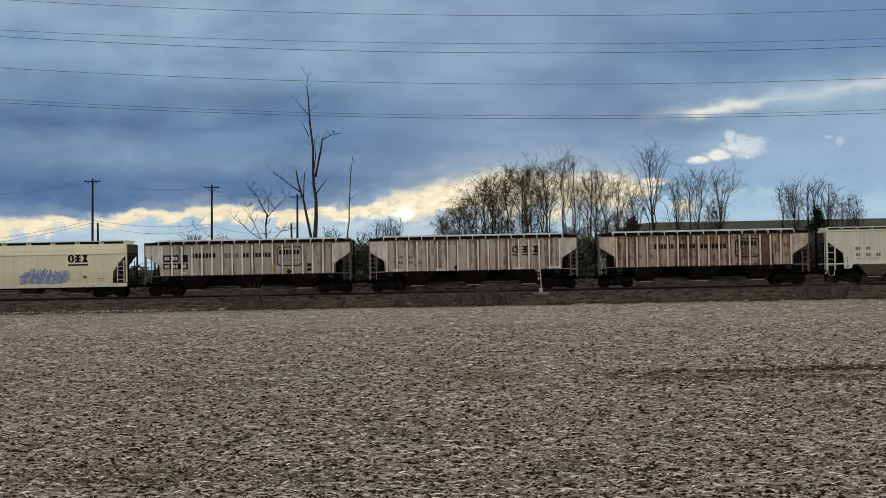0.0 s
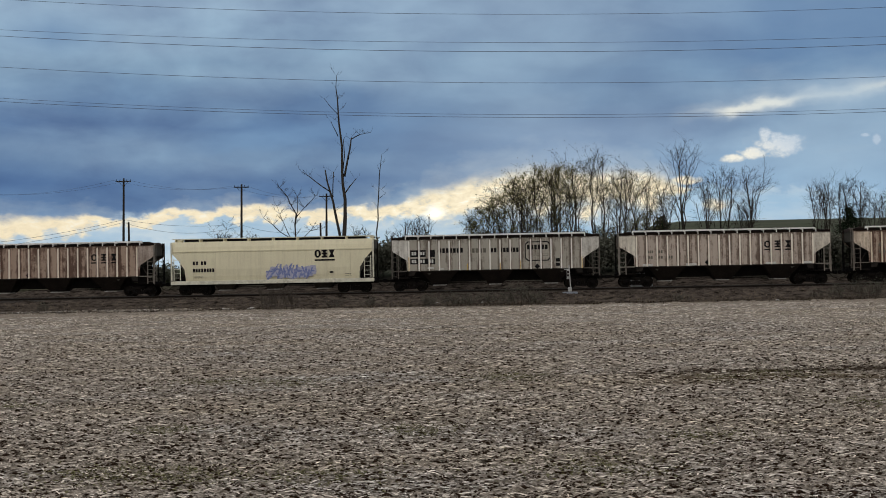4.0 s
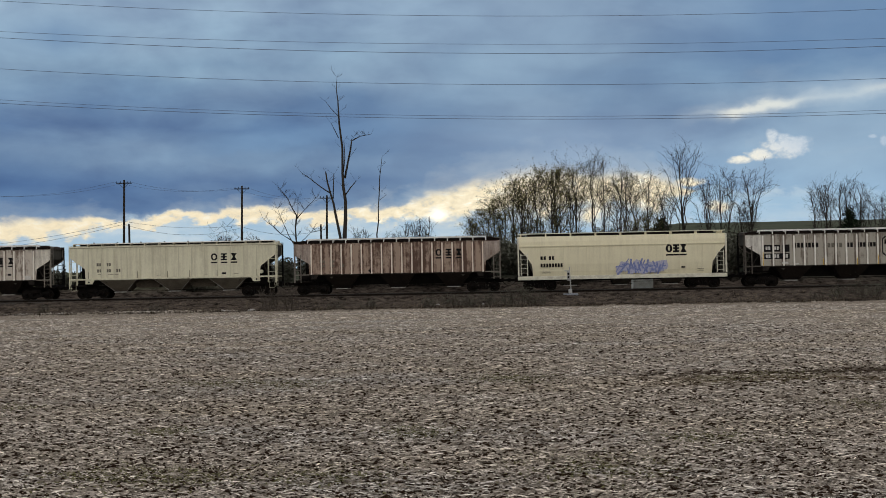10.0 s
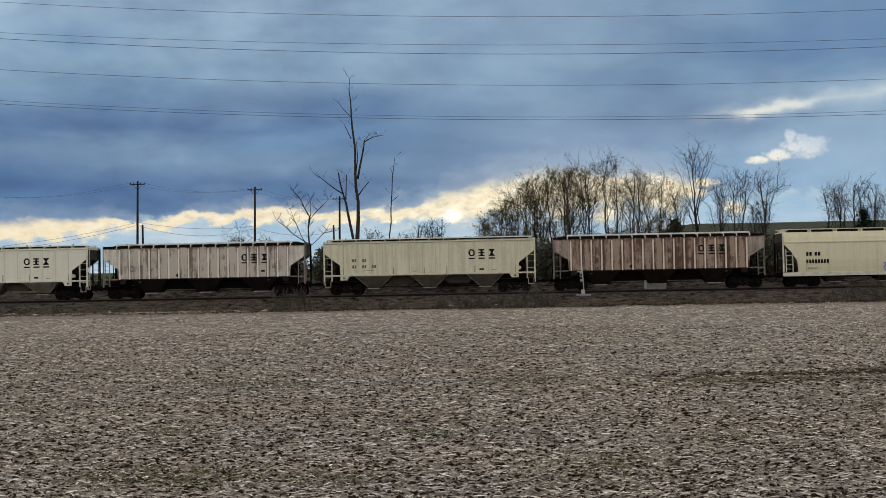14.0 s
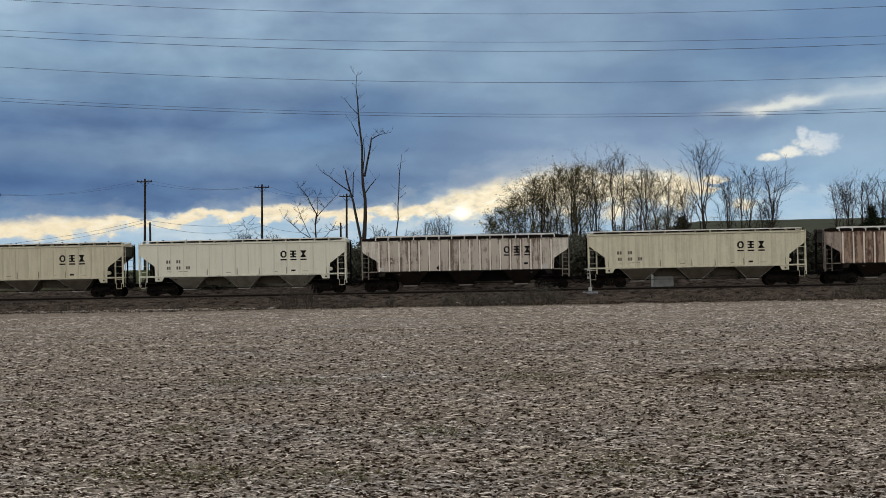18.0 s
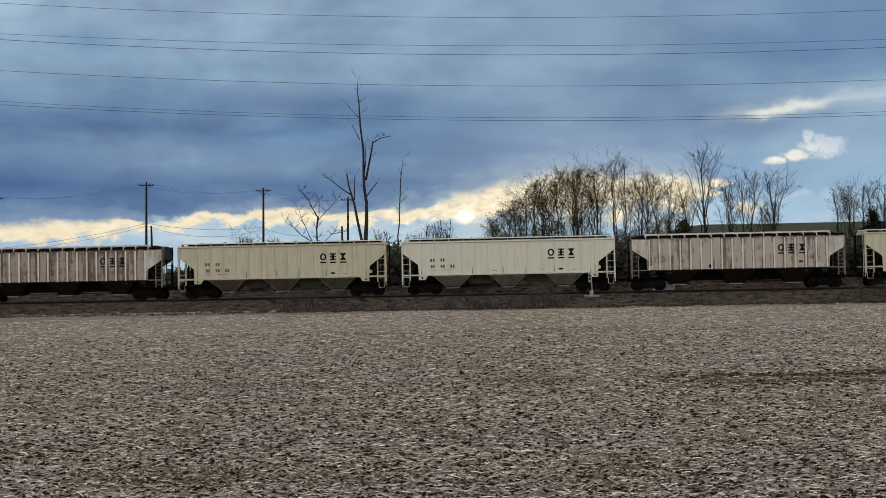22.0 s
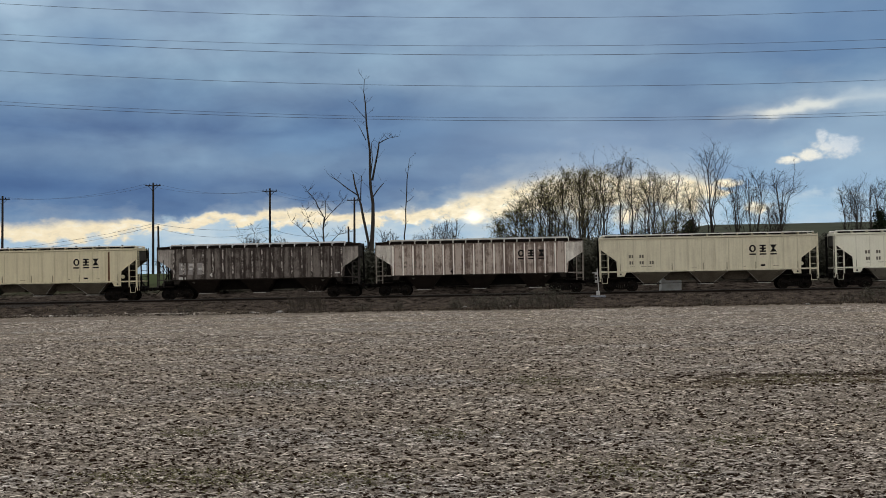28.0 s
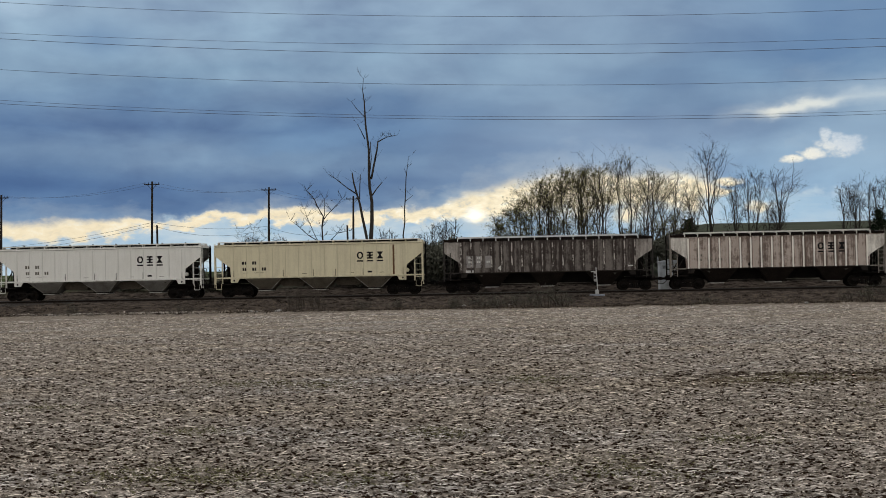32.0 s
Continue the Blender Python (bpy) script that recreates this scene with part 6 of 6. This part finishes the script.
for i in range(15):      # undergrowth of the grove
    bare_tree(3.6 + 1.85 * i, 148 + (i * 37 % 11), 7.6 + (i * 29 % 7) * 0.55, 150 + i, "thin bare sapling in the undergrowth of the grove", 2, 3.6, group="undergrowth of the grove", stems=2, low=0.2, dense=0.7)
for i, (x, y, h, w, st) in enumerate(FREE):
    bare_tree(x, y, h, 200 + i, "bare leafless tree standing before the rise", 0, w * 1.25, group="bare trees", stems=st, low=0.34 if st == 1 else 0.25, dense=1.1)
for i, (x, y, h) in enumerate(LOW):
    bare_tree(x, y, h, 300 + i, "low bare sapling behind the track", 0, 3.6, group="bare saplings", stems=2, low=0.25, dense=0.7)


def dead_tree(x, y, limbs, label, seed, twig=2, thick=0.68):
    """A dead tree from its few main limbs, each a line of (x, z, radius) in metres; broken twigs are added."""
    rng = random.Random(seed)
    tree = empty("dead_tree", Matrix.Translation((x, y, 0.3)), label, "dead tree")
    small = []
    for i, limb in enumerate(limbs):
        dy = rng.uniform(-0.6, 0.6) if i else 0
        path = [(Vector((a, dy * k / len(limb), b)), r * thick) for k, (a, b, r) in enumerate(limb)]
        fine = [path[0]]
        for (p, r), (q, r2) in zip(path, path[1:]):
            m = p.lerp(q, 0.5) + Vector((rng.uniform(-1, 1), rng.uniform(-1, 1), 0)) * 0.05 * (q - p).length
            fine += [(m, (r + r2) / 2), (q, r2)]
        V, F = tubes([fine], 7)
        ob = new("trunk" if i == 0 else "limb", mesh_of("limb", V, F, DEADWOOD, True))
        ob.parent = tree
        for _ in range(twig * (len(fine) - 2)):
            p, r = fine[rng.randint(2, len(fine) - 1)]
            g = {}
            grow(rng, p, Vector((rng.choice((-1, 1)) * rng.uniform(0.5, 1), rng.uniform(-0.4, 0.4), rng.uniform(0.2, 0.9))), rng.uniform(0.35, 1.1), 0.012, 0, 1, g, 0.10, 0.08, (0, 1))
            small += [q for ps in g.values() for q in ps]
    V, F = tubes(small, 3)
    ob = tagged(new("twig_mass", mesh_of("twig_mass", V, F, DEADWOOD)), kind="stuff")
    ob.parent = tree


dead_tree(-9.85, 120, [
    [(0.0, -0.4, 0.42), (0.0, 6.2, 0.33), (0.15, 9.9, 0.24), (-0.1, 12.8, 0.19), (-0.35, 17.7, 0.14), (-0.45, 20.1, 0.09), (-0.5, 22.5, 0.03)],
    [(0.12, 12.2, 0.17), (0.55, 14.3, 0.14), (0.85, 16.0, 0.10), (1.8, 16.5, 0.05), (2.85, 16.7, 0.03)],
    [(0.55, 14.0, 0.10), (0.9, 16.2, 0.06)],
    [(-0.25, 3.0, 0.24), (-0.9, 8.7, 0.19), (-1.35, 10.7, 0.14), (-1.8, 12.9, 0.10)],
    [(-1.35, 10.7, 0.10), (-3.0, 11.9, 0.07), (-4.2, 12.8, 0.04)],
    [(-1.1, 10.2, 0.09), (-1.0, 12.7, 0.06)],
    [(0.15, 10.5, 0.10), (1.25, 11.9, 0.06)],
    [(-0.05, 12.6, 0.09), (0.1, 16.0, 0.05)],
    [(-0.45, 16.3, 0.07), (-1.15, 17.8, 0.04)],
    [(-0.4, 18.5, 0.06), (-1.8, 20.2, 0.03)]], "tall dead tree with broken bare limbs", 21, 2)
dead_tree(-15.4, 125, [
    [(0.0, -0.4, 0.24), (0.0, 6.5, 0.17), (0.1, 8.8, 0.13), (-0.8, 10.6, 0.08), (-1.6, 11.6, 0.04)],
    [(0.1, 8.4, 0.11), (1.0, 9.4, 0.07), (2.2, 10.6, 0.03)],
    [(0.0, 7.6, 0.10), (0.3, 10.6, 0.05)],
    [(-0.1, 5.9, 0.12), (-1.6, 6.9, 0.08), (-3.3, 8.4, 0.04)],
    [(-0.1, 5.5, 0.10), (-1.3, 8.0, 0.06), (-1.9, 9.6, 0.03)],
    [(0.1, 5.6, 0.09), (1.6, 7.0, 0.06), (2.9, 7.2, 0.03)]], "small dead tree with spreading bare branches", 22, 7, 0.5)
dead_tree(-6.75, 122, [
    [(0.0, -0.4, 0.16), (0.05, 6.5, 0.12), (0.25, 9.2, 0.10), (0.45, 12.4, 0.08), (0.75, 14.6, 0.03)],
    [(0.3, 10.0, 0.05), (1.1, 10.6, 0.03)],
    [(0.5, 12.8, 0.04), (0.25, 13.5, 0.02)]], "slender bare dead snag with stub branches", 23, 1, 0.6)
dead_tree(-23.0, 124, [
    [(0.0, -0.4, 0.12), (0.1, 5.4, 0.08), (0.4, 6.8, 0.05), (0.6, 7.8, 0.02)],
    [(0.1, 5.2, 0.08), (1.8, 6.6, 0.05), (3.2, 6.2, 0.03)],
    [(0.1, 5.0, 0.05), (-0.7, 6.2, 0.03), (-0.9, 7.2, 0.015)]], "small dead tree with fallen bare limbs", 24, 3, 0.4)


def conifer(x, y, z, h, w, seed):
    rng = random.Random(seed)
    tree = empty("conifer", Matrix.Translation((x, y, z)), "dark pointed evergreen conifer", "tree", "conifers")
    V, F = tubes([[(Vector((0, 0, -0.2)), 0.03 * h), (Vector((0, 0, h * 0.5)), 0.016 * h), (Vector((0, 0, h)), 0.01)]], 7)
    tr = new("trunk", mesh_of("trunk", V, F, BARK))
    tr.parent = tree
    paths = []
    for i in range(90):
        f = (i + rng.random()) / 90
        g = rng.uniform(0, 2 * math.pi)
        r = w * 0.5 * (1 - f) ** 0.8 * rng.uniform(0.6, 1.1)
        a = Vector((0, 0, h * (0.06 + 0.92 * f)))
        e = a + Vector((r * math.cos(g), r * math.sin(g), -0.12 * r))
        paths.append([(a, 0.02), (a.lerp(e, 0.5), 0.015), (a.lerp(e, 0.8), 0.012), (e, 0.008)])
    tagged(leaves_on(paths, rng, 40, 0.045 * h ** 0.6, NEEDLE, "needle_mass", tree, 0.04 * w), kind="stuff")


conifer(59.2, 172, 1.0, 10.0, 9.0, 1)
conifer(30.6, 165, 0.6, 9.3, 8.5, 2)


def shrub(x, y, z, h, w, seed, leaf, label, per=16, stems=16, group="", twig=TWIG, size=0.14):
    rng = random.Random(seed)
    bush = empty("shrub", Matrix.Translation((x, y, z)), label, "shrub", group)
    out = {}
    for i in range(stems):
        d = Vector((rng.gauss(0, 0.35) * w / h, rng.gauss(0, 0.3), 1))
        grow(rng, Vector((rng.uniform(-0.3, 0.3) * w, rng.uniform(-0.25, 0.25) * w, -0.1)), d, h * rng.uniform(0.65, 1.0), 0.012 + 0.004 * h, 0, 2, out, 0.25, 0.06, (2, 4), 0.2)
    top = max(q[0].z for ps in out.values() for pa in ps for q in pa)
    out = {lv: [[(q * (h / top), r) for q, r in pa] for pa in ps] for lv, ps in out.items()}
    V, F = with_more(tubes([p for lv, ps in out.items() if lv < 2 for p in ps], 3), spikes([(p[0][0], p[-1][0], 0.014) for p in out[2]]))
    st = tagged(new("brushwood", mesh_of("brushwood", V, F, twig)), kind="stuff")
    st.parent = bush
    if per:
        tagged(leaves_on(out[2] + out[1], rng, per, size, leaf, "foliage", bush, 0.2), kind="stuff")
    return bush


# the thicket right behind the track
rng = random.Random(31)
for i in range(29):
    s = -10 + 2.05 * i + rng.uniform(-0.6, 0.6)
    x, y, z = on_track(s, rng.uniform(7.5, 11), 0)
    z = ground_z(x, y) - 0.1
    shrub(x, y, z, rng.uniform(5.2, 5.9) - z, rng.uniform(3.4, 4.6), 400 + i, SCRUB, "dense dark green-brown thicket bush behind the track", 18, 20, "thicket behind the track", BRUSH, 0.15)
for i, (s, h) in enumerate(((-35, 2.6), (-31, 2.2), (-26, 3.0), (-22.5, 2.4), (-18.5, 3.3), (-15, 3.4), (-12, 4.0))):
    x, y, z = on_track(s, rng.uniform(7, 10), 0)
    z = ground_z(x, y) - 0.1
    shrub(x, y, z, max(0.9, h * 0.95 + 0.9 - z), 3.0, 450 + i, SCRUB, "low scrubby bush behind the track", 8, 14, "low scrub behind the track", BRUSH, 0.13)
# brush on the near bank
for i, (x, y, h, w) in enumerate(((-13.0, 87.2, 1.9, 1.1), (-12.3, 87.0, 1.8, 1.0), (-11.5, 87.2, 2.1, 1.2), (-10.9, 86.8, 1.7, 1.0))):
    shrub(x, y, 0.1, h, w, 470 + i, SCRUB, "leafless brown brush on the near railway bank", 0, 9, "brush on the near bank", PALEBRUSH)
for i, (x, y, h, w) in enumerate(((-1.0, 87.6, 0.9, 1.5), (0.4, 87.7, 1.1, 1.6), (1.8, 87.5, 1.0, 1.6), (3.2, 87.6, 1.2, 1.7), (4.6, 87.5, 1.2, 1.6), (5.4, 87.4, 2.0, 1.9), (6.3, 87.6, 1.8, 1.8), (7.1, 87.5, 1.1, 1.5), (28.9, 86.2, 1.5, 1.8), (30.2, 86.0, 2.0, 2.0), (31.4, 86.0, 1.5, 1.8))):
    shrub(x, y, 0.1, h * 0.85, w, 480 + i, SCRUB, "low brushy bush with few small olive leaves", 2, 9, "bushes on the near bank", PALEBRUSH, 0.045)
for i, (x, y, h, w) in enumerate(((-5.5, 88.2, 0.7, 1.2), (1.5, 88.0, 0.6, 1.3), (-21.5, 88.6, 0.7, 1.4), (17.5, 87.0, 0.6, 1.2), (27.2, 86.4, 0.9, 2.2), (-30.0, 89.0, 0.8, 1.6), (-8.0, 88.0, 0.8, 1.4))):
    shrub(x, y, ground_z(x, y) - 0.05, h, w, 490 + i, SCRUB, "low dead weed bush on the bank", 1, 9, "dead weeds on the near bank", PALEBRUSH, 0.04)


# ---- poles and wires ----
def sag(a, b, drop, r, n=14):
    a, b = Vector(a), Vector(b)
    return [(a.lerp(b, i / n) - Vector((0, 0, drop * 4 * (i / n) * (1 - i / n))), r) for i in range(n + 1)]


def pole(x, y, h, arm, label, lean=0.0):
    p = empty("utility_pole", pose(x, y, 0.3, 0, lean, 0), label, "utility pole", "old pole line")
    V, F = tubes([[(Vector((0, 0, -0.3)), 0.155), (Vector((0, 0, h * 0.5)), 0.135), (Vector((0, 0, h)), 0.105)]], 10)
    ob = new("pole", mesh_of("pole", V, F, POLEWOOD, True))
    ob.parent = p
    if arm:
        part("crossarm", boxes((-arm / 2, arm / 2, -0.18, -0.10, h - 0.40, h - 0.29, 0.01)), POLEWOOD, p)
        part("arm_brace", rods(((-arm * 0.3, -0.12, h - 0.40), (0, -0.12, h - 0.95), 0.02, 5), ((arm * 0.3, -0.12, h - 0.40), (0, -0.12, h - 0.95), 0.02, 5)), POLEWOOD, p)
        for k in (-0.45, -0.22, 0.22, 0.45):
            part("insulator", rods(((arm * k, -0.15, h - 0.29), (arm * k, -0.15, h - 0.12), 0.035, 8, 0.025)), GRAPHITE, p)
    return p


POLES = [(-51.0, 128, 12.0), (-35.0, 130, 13.3), (-22.9, 135, 12.8), (-13.7, 140, 11.9)]
for x, y, h in POLES:
    pole(x, y, h, 1.7, "weathered dark wooden utility pole with one crossarm", 0.9)
SHORT = [(-34.4, 130.6, 8.5), (-14.3, 140.8, 8.5)]
for x, y, h in SHORT:
    pole(x, y, h, 0, "short sawn-off old wooden pole beside a taller one", -0.5)
for i in range(3):
    a, b = POLES[i], POLES[i + 1]
    for k in (-0.42, 0.42):
        V, F = tubes([sag((a[0] + k * 1.9, a[1] - 0.15, a[2] + 0.1), (b[0] + k * 1.9, b[1] - 0.15, b[2] + 0.1), 0.7, 0.009)], 4)
        tagged(new("overhead_wire", mesh_of("overhead_wire", V, F, WIRE)), "thin sagging wire between utility poles", "wire", "pole line wires")
for a, b, d in (((-62, 127, 6.3), (-35, 129.8, 9.0), 0.9), ((-62, 127, 5.9), (-35, 129.8, 8.7), 1.0), ((-35, 129.8, 9.1), (-22.9, 134.8, 8.6), 0.5), ((-35, 129.8, 8.8), (-22.9, 134.8, 8.3), 1.0), ((-22.9, 134.8, 8.5), (-13.7, 139.8, 8.2), 0.8)):
    V, F = tubes([sag(a, b, d, 0.015)], 4)
    tagged(new("overhead_wire", mesh_of("overhead_wire", V, F, WIRE)), "thin sagging cable low between old poles", "wire", "low cables")

# six conductors of a power line that crosses over the field
for c0, c1, c2, r in ((15.695, -0.0288, 0.00108, 0.016), (14.251, -0.0273, 0.00091, 0.014), (13.790, -0.0293, 0.00111, 0.019), (12.204, -0.0305, 0.00105, 0.016), (10.592, -0.0311, 0.00108, 0.013), (10.448, -0.0310, 0.00103, 0.017)):
    path = [(Vector((x, 60.0, c0 + c1 * x + c2 * x * x)), r * 0.62) for x in range(-90, 91, 3)]
    V, F = tubes([path], 5)
    tagged(new("power_line", mesh_of("power_line", V, F, WIRE)), "thin dark power line conductor high over the field", "power line", "power line conductors", "structure")


# ---- trackside ----
def relay_cabinet(s, off):
    c = empty("relay_cabinet", at_track(s, off, 0.45), "silver-painted steel signal relay cabinet beside the track", "signal cabinet")
    part("body", boxes((-0.82, 0.82, -0.6, 0.6, 0.08, 2.85, 0.03)), SILVER, c)
    part("roof", made(prism, [(-0.9, 2.86), (0.9, 2.86), (0.9, 2.92), (0.0, 3.10), (-0.9, 2.92)], -0.7, 0.7), SILVER, c)
    part("base", boxes((-0.85, 0.85, -0.62, 0.62, -0.3, 0.08)), CONCRETE, c)
    for x in (-0.40, 0.40):
        d = part("door", boxes((x - 0.37, x + 0.37, -0.64, -0.60, 0.2, 2.7, 0.012)), SILVER, c)
        part("handle", boxes((x - 0.04, x + 0.04, -0.68, -0.64, 1.55, 1.75)), BLACK, d)
        part("vent", boxes(*[(x - 0.2, x + 0.2, -0.655, -0.64, 2.3 + 0.06 * i, 2.33 + 0.06 * i) for i in range(5)]), GRAPHITE, d)
    part("mast", made(rod, (-0.88, 0.2, 0.0), (-0.88, 0.2, 3.35), 0.03, 8), SILVER, c)


def switch_signal(s, off):
    c = empty("trackside_signal", at_track(s, off, 0.62), "small white trackside signal post with an equipment box", "signal post")
    part("foundation", boxes((-0.58, 0.58, -0.4, 0.4, -0.25, 0.26, 0.05)), CONCRETE, c, "blue-grey concrete block")
    part("base_casting", boxes((-0.14, 0.14, -0.13, 0.13, 0.28, 0.62, 0.03)), SIGNALGREY, c)
    part("post", made(rod, (0.05, 0, 0.6), (-0.04, 0, 2.35), 0.04, 10), SIGNALGREY, c)
    part("equipment_box", boxes((-0.22, -0.02, -0.14, 0.12, 1.25, 2.0, 0.02)), SIGNALGREY, c)
    part("target_arm", boxes((-0.42, -0.02, -0.02, 0.02, 1.98, 2.06)), SIGNALGREY, c)
    part("lamp_visor", boxes((-0.20, -0.06, -0.19, -0.13, 1.45, 1.62), (-0.20, -0.06, -0.19, -0.13, 1.70, 1.87)), BLACK, c)


relay_cabinet(16.35, 3.4)
switch_signal(10.0, -3.3)


def stone(x, y, z, r, seed):
    rng = random.Random(seed)
    bm = bmesh.new()
    bmesh.ops.create_icosphere(bm, subdivisions=2, radius=r, matrix=Matrix.Translation((0, 0, 0)) @ Matrix.Diagonal((1.5, 0.9, 0.7, 1)))
    for v in bm.verts:
        v.co *= 1 + 0.25 * noise.noise(v.co * 3 / r + Vector((seed, 0, 0)))
    ob = part("stone", bm, STONE)
    ob.matrix_basis = Matrix.Translation((x, y, z))
    tagged(ob, "pale whitish fieldstone lying on the bank", "stone", "pale stones")


STONE = plain("pale_stone", (0.40, 0.385, 0.365), 0.9, 0, 0.3, 3.0)
for i, (x, y, r) in enumerate(((-16.2, 87.4, 0.20), (-14.1, 87.2, 0.27), (-15.8, 87.5, 0.12), (-28.6, 88.4, 0.24), (-29.6, 88.6, 0.2), (-0.4, 88.8, 0.14), (3.0, 88.6, 0.12), (24.0, 85.0, 0.15))):
    stone(x, y, ground_z(x, y) + 0.15 * r, r * 0.75, i)


# ---- plants on field and bank ----
field_cover()
verge_cover()


def weed_patch(x, y, n, rx, ry, seed):
    g = np.random.default_rng(seed)
    px, py = x + g.normal(0, rx * 1.2, n), y + g.normal(0, ry * 1.5, n)
    p = np.stack([px, py, np.array([relief(a, b) for a, b in zip(px, py)]) + g.uniform(0.01, 0.05, n)], 1)
    L = g.uniform(0.025, 0.07, n)
    scatter("weeds", p, L, L * 0.4, 0.6, WEED, "patch of small green weeds sprouting in the field", "weeds", g)


for i, (x, y, n, rx, ry) in enumerate(((1.5, 28.2, 520, 0.45, 0.45), (-5.3, 28.1, 420, 0.6, 0.4), (-3.5, 27.6, 300, 0.4, 0.4), (-4.6, 19.4, 200, 0.25, 0.25), (-4.2, 15.1, 330, 0.5, 0.35), (-3.2, 14.9, 260, 0.4, 0.3),
                                       (-0.45, 19.0, 240, 0.3, 0.25), (1.9, 14.9, 380, 0.5, 0.4), (-1.5, 14.8, 240, 0.4, 0.25), (-8.6, 23.5, 160, 0.3, 0.25), (8.0, 27.6, 320, 0.7, 0.5), (6.4, 26.8, 240, 0.5, 0.4), (7.7, 21.2, 200, 0.35, 0.3), (3.9, 17.6, 240, 0.35, 0.3))):
    weed_patch(x, y, int(n * 2.4), rx, ry, 900 + i)


# ---- what moves ----
def train_s(t):
    """How far the train has come at t seconds; smooth between whole seconds."""
    i = min(max(int(t), 1), 30)
    p = TRACK_S[i - 1:i + 2]
    f = t - i
    return p[1] + f * (p[2] - p[0]) / 2 + f * f * (p[2] - 2 * p[1] + p[0]) / 2


def motions():
    for car, s0 in moving_wagons:
        walk(car, [(t, at_track(s0 + train_s(t), 0, RAIL_Z)) for t in range(0, 33)])
    steps = [0.1 * i for i in range(321)]
    turn = [math.degrees(train_s(t) / WHEEL_R) for t in steps]
    for w, x in moving_wheels:
        walk(w, [(t, pose(x, 0, WHEEL_R, 0, a, 0)) for t, a in zip(steps, turn)])
    walk(sky_wall, [(t, pose(0, 0, 0, 0, 0, -0.023 * (t - 9))) for t in (0, 16, 32)])
    for_cloud = [(t, pose(0, 0, 0, 0, 0, -15.75 - 0.05 * (t - 9)) ) for t in (0, 8, 16, 24, 32)]
    walk(puff_cloud, for_cloud)


motions()
